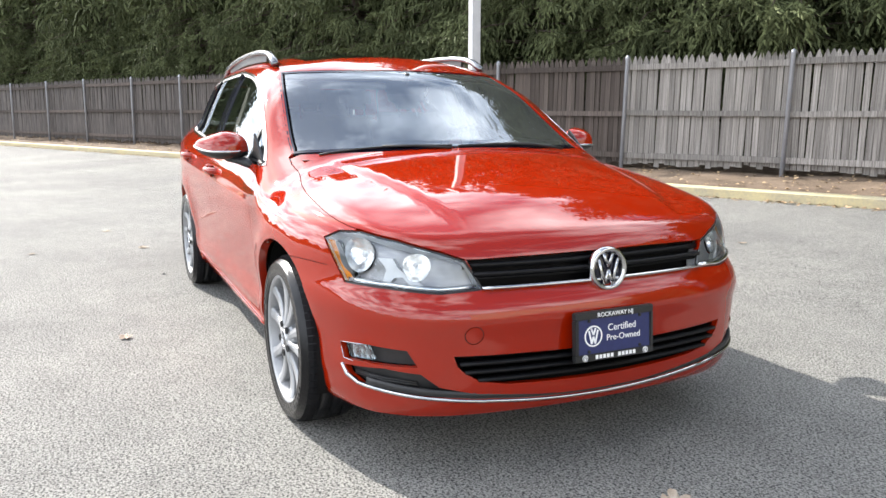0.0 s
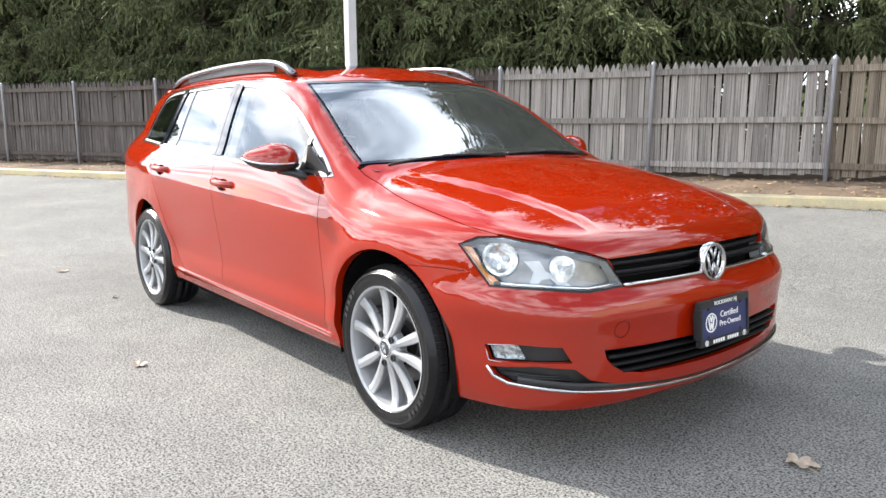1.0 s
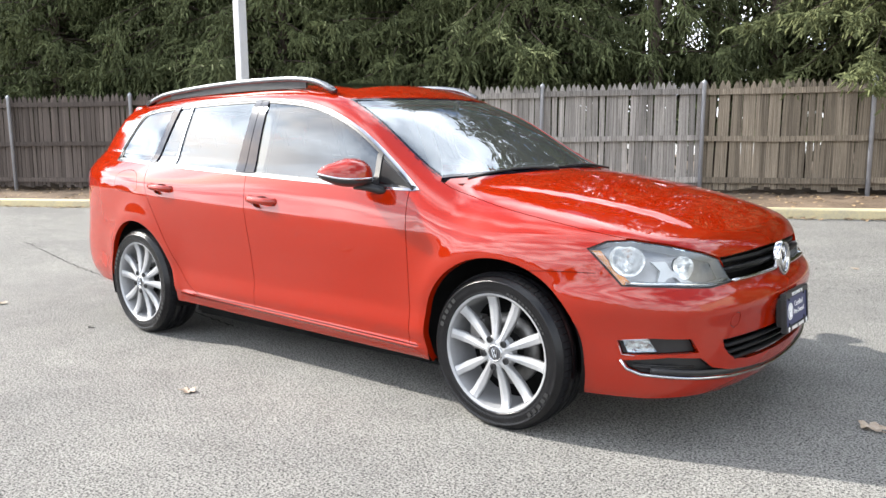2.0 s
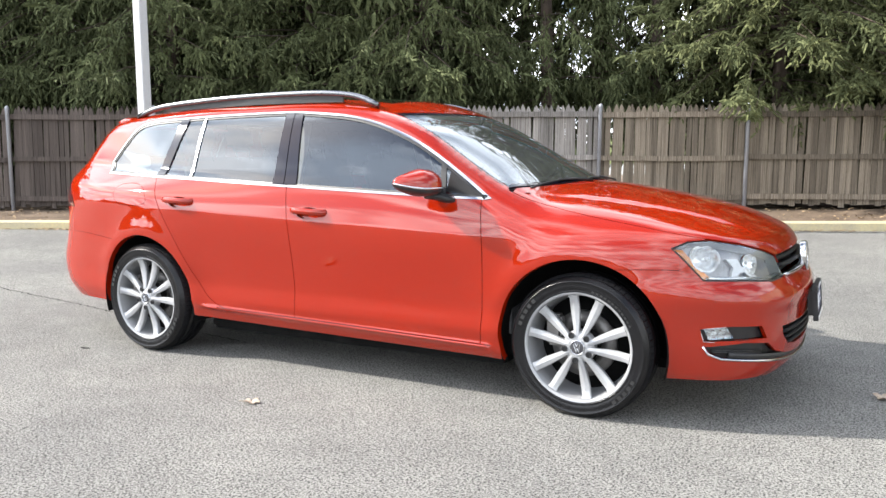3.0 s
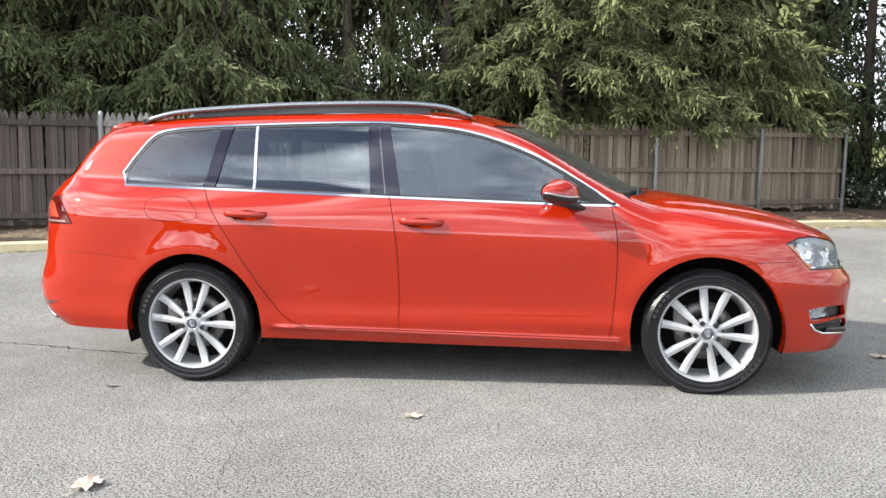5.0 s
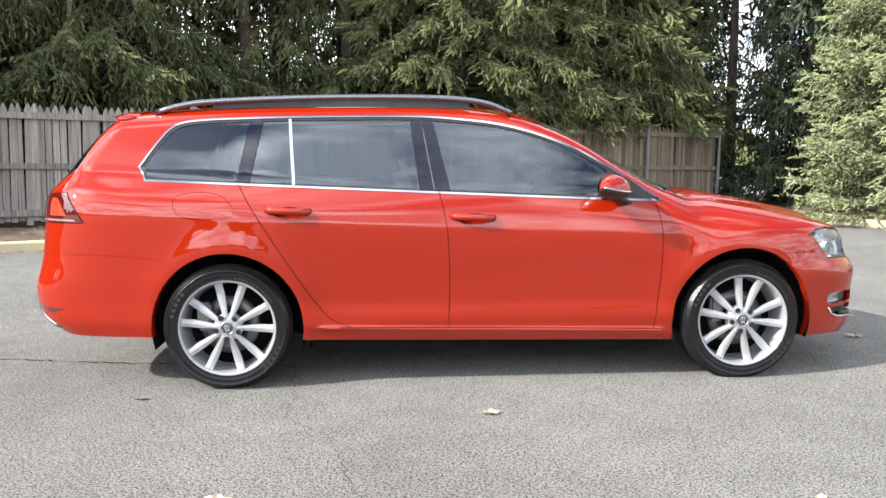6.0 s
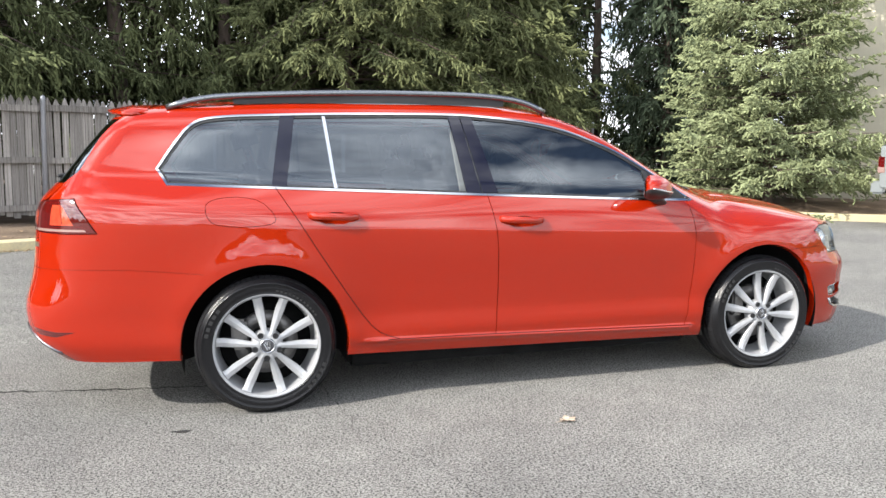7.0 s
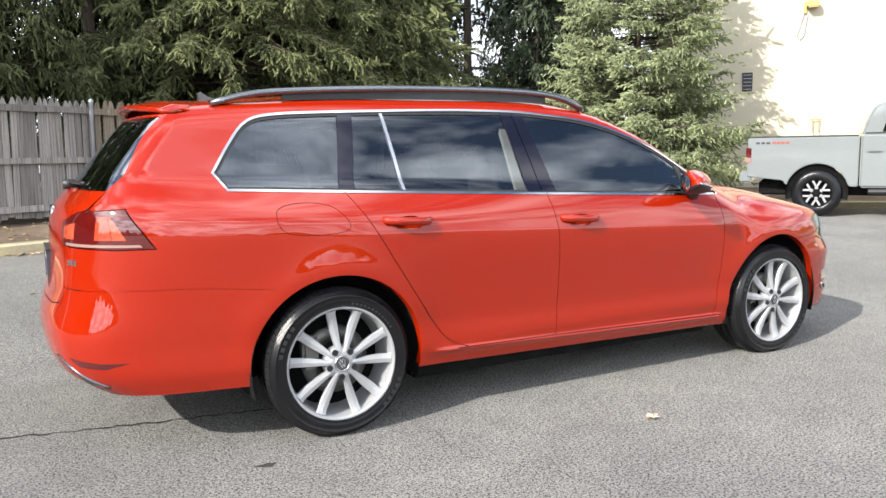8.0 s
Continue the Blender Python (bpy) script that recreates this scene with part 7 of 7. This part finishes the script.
leaf_made = []
for k in range(4):
    leaf_made.append(None)
for k, (x, y, s) in enumerate(((-0.066, -1.36, 0.055), (-1.10, -2.24, 0.085), (2.49, 0.01, 0.075), (-2.95, -1.05, 0.06), (-4.1, -1.3, 0.05), (2.87, 0.68, 0.045), (2.58, 2.75, 0.045), (-3.0, -1.9, 0.04), (0.9, -2.35, 0.03), (3.4, 2.1, 0.04), (-0.75, 3.6, 0.05), (-2.4, 3.4, 0.05), (1.6, 3.9, 0.05))):
    j = k % 4
    m = Matrix.Translation((x, y, ground_z(x, y) + 0.002)) @ pose(0, 0, 0, 0, 0, 70 * k + 20)
    if leaf_made[j] is None:
        bm = leaf_mesh(bmesh.new(), 0.06, 40 + k)
        leaf_made[j] = tagged(link("fallen_leaf", bm, DEAD_LEAF), "curled dry brown leaf lying on the asphalt", "leaf", "fallen leaves")
        leaf_made[j].matrix_basis = m @ Matrix.Scale(0.8 * s / 0.06, 4)
    else:
        ob = leaf_made[j].copy()
        scene.collection.objects.link(ob)
        ob.matrix_basis = m @ Matrix.Scale(0.8 * s / 0.06, 4)
# litter along the kerb
verts, faces = [], []
r_l = np.random.RandomState(9)
for k in range(2600):
    a = r_l.uniform(-30, 7.5)
    h = 1.42 + abs(r_l.randn()) * 0.10 if r_l.rand() < 0.45 else r_l.uniform(-0.6, 1.2)
    p = spot(a, h)
    z = ground_z(p.x, p.y) + 0.006 if h > 1.40 else earth(a, h) + 0.012
    s, t = r_l.uniform(0.018, 0.045), r_l.uniform(0, 6.28)
    i = len(verts)
    for c in range(5):
        q = t + c * 1.257
        verts.append((p.x + s * math.cos(q) * (1 if c % 2 else 0.6), p.y + s * math.sin(q) * 0.8, z + r_l.uniform(0, 0.022)))
    faces.append((i, i + 1, i + 2, i + 3, i + 4))
DEAD_LEAF_I = mat("leaf_litter", (0.40, 0.29, 0.17), 0.85, second=(0.20, 0.13, 0.07), scale=30, island=0.35)
tagged(from_arrays("leaf_litter", verts, faces, DEAD_LEAF_I, soft=False), "dry brown leaves along the kerb and fence", "leaves", kind="stuff")


def crack(points, width, seed):
    r = np.random.RandomState(seed)
    p = dense(np.array(points), 0.035, False)
    p = p + r.randn(*p.shape) * 0.008
    w = width * (0.4 + 0.9 * r.rand(len(p)))[:, None]
    a, b = offset(p, 1, False) - p, None
    verts = [(q[0], q[1], ground_z(*q) + 0.004) for q in np.concatenate([p + a * w, p - a * w])]
    n = len(p)
    faces = [(k, k + n, k + n + 1, k + 1) for k in range(n - 1)]
    return tagged(from_arrays("asphalt_crack", verts, faces, CRACK, soft=False), "thin dark crack in the asphalt", "crack", "asphalt cracks", "structure")


CRACK = mat("crack_dark", (0.035, 0.034, 0.033), 0.95, vary=0.4, scale=30)
crack([(-6.5, 0.6), (-4.2, 0.12), (-2.9, -0.08), (-2.37, -0.20), (-1.83, -0.31), (-1.0, -0.45)], 0.006, 1)
crack([(-1.03, -0.36), (-1.02, -0.70), (-0.97, -0.97), (-0.98, -1.35), (-0.77, -1.60), (-0.6, -2.4)], 0.0012, 2)
crack([(-6.0, 2.4), (-3.0, 2.6), (0.2, 2.9), (3.0, 3.6)], 0.003, 3)
# oil spot
bm = bmesh.new()
ring = [bm.verts.new((-1.69 + 0.036 * math.cos(t) * (1 + 0.4 * math.sin(3 * t) + 0.2 * math.sin(7 * t)), -1.01 + 0.015 * math.sin(t) * (1 + 0.4 * math.cos(5 * t)), 0.004)) for t in np.linspace(0, 6.28, 17)[:-1]]
bm.faces.new(ring)
tagged(link("oil_spot", bm, CRACK), "small dark oil spot on the asphalt", "stain", kind="structure")
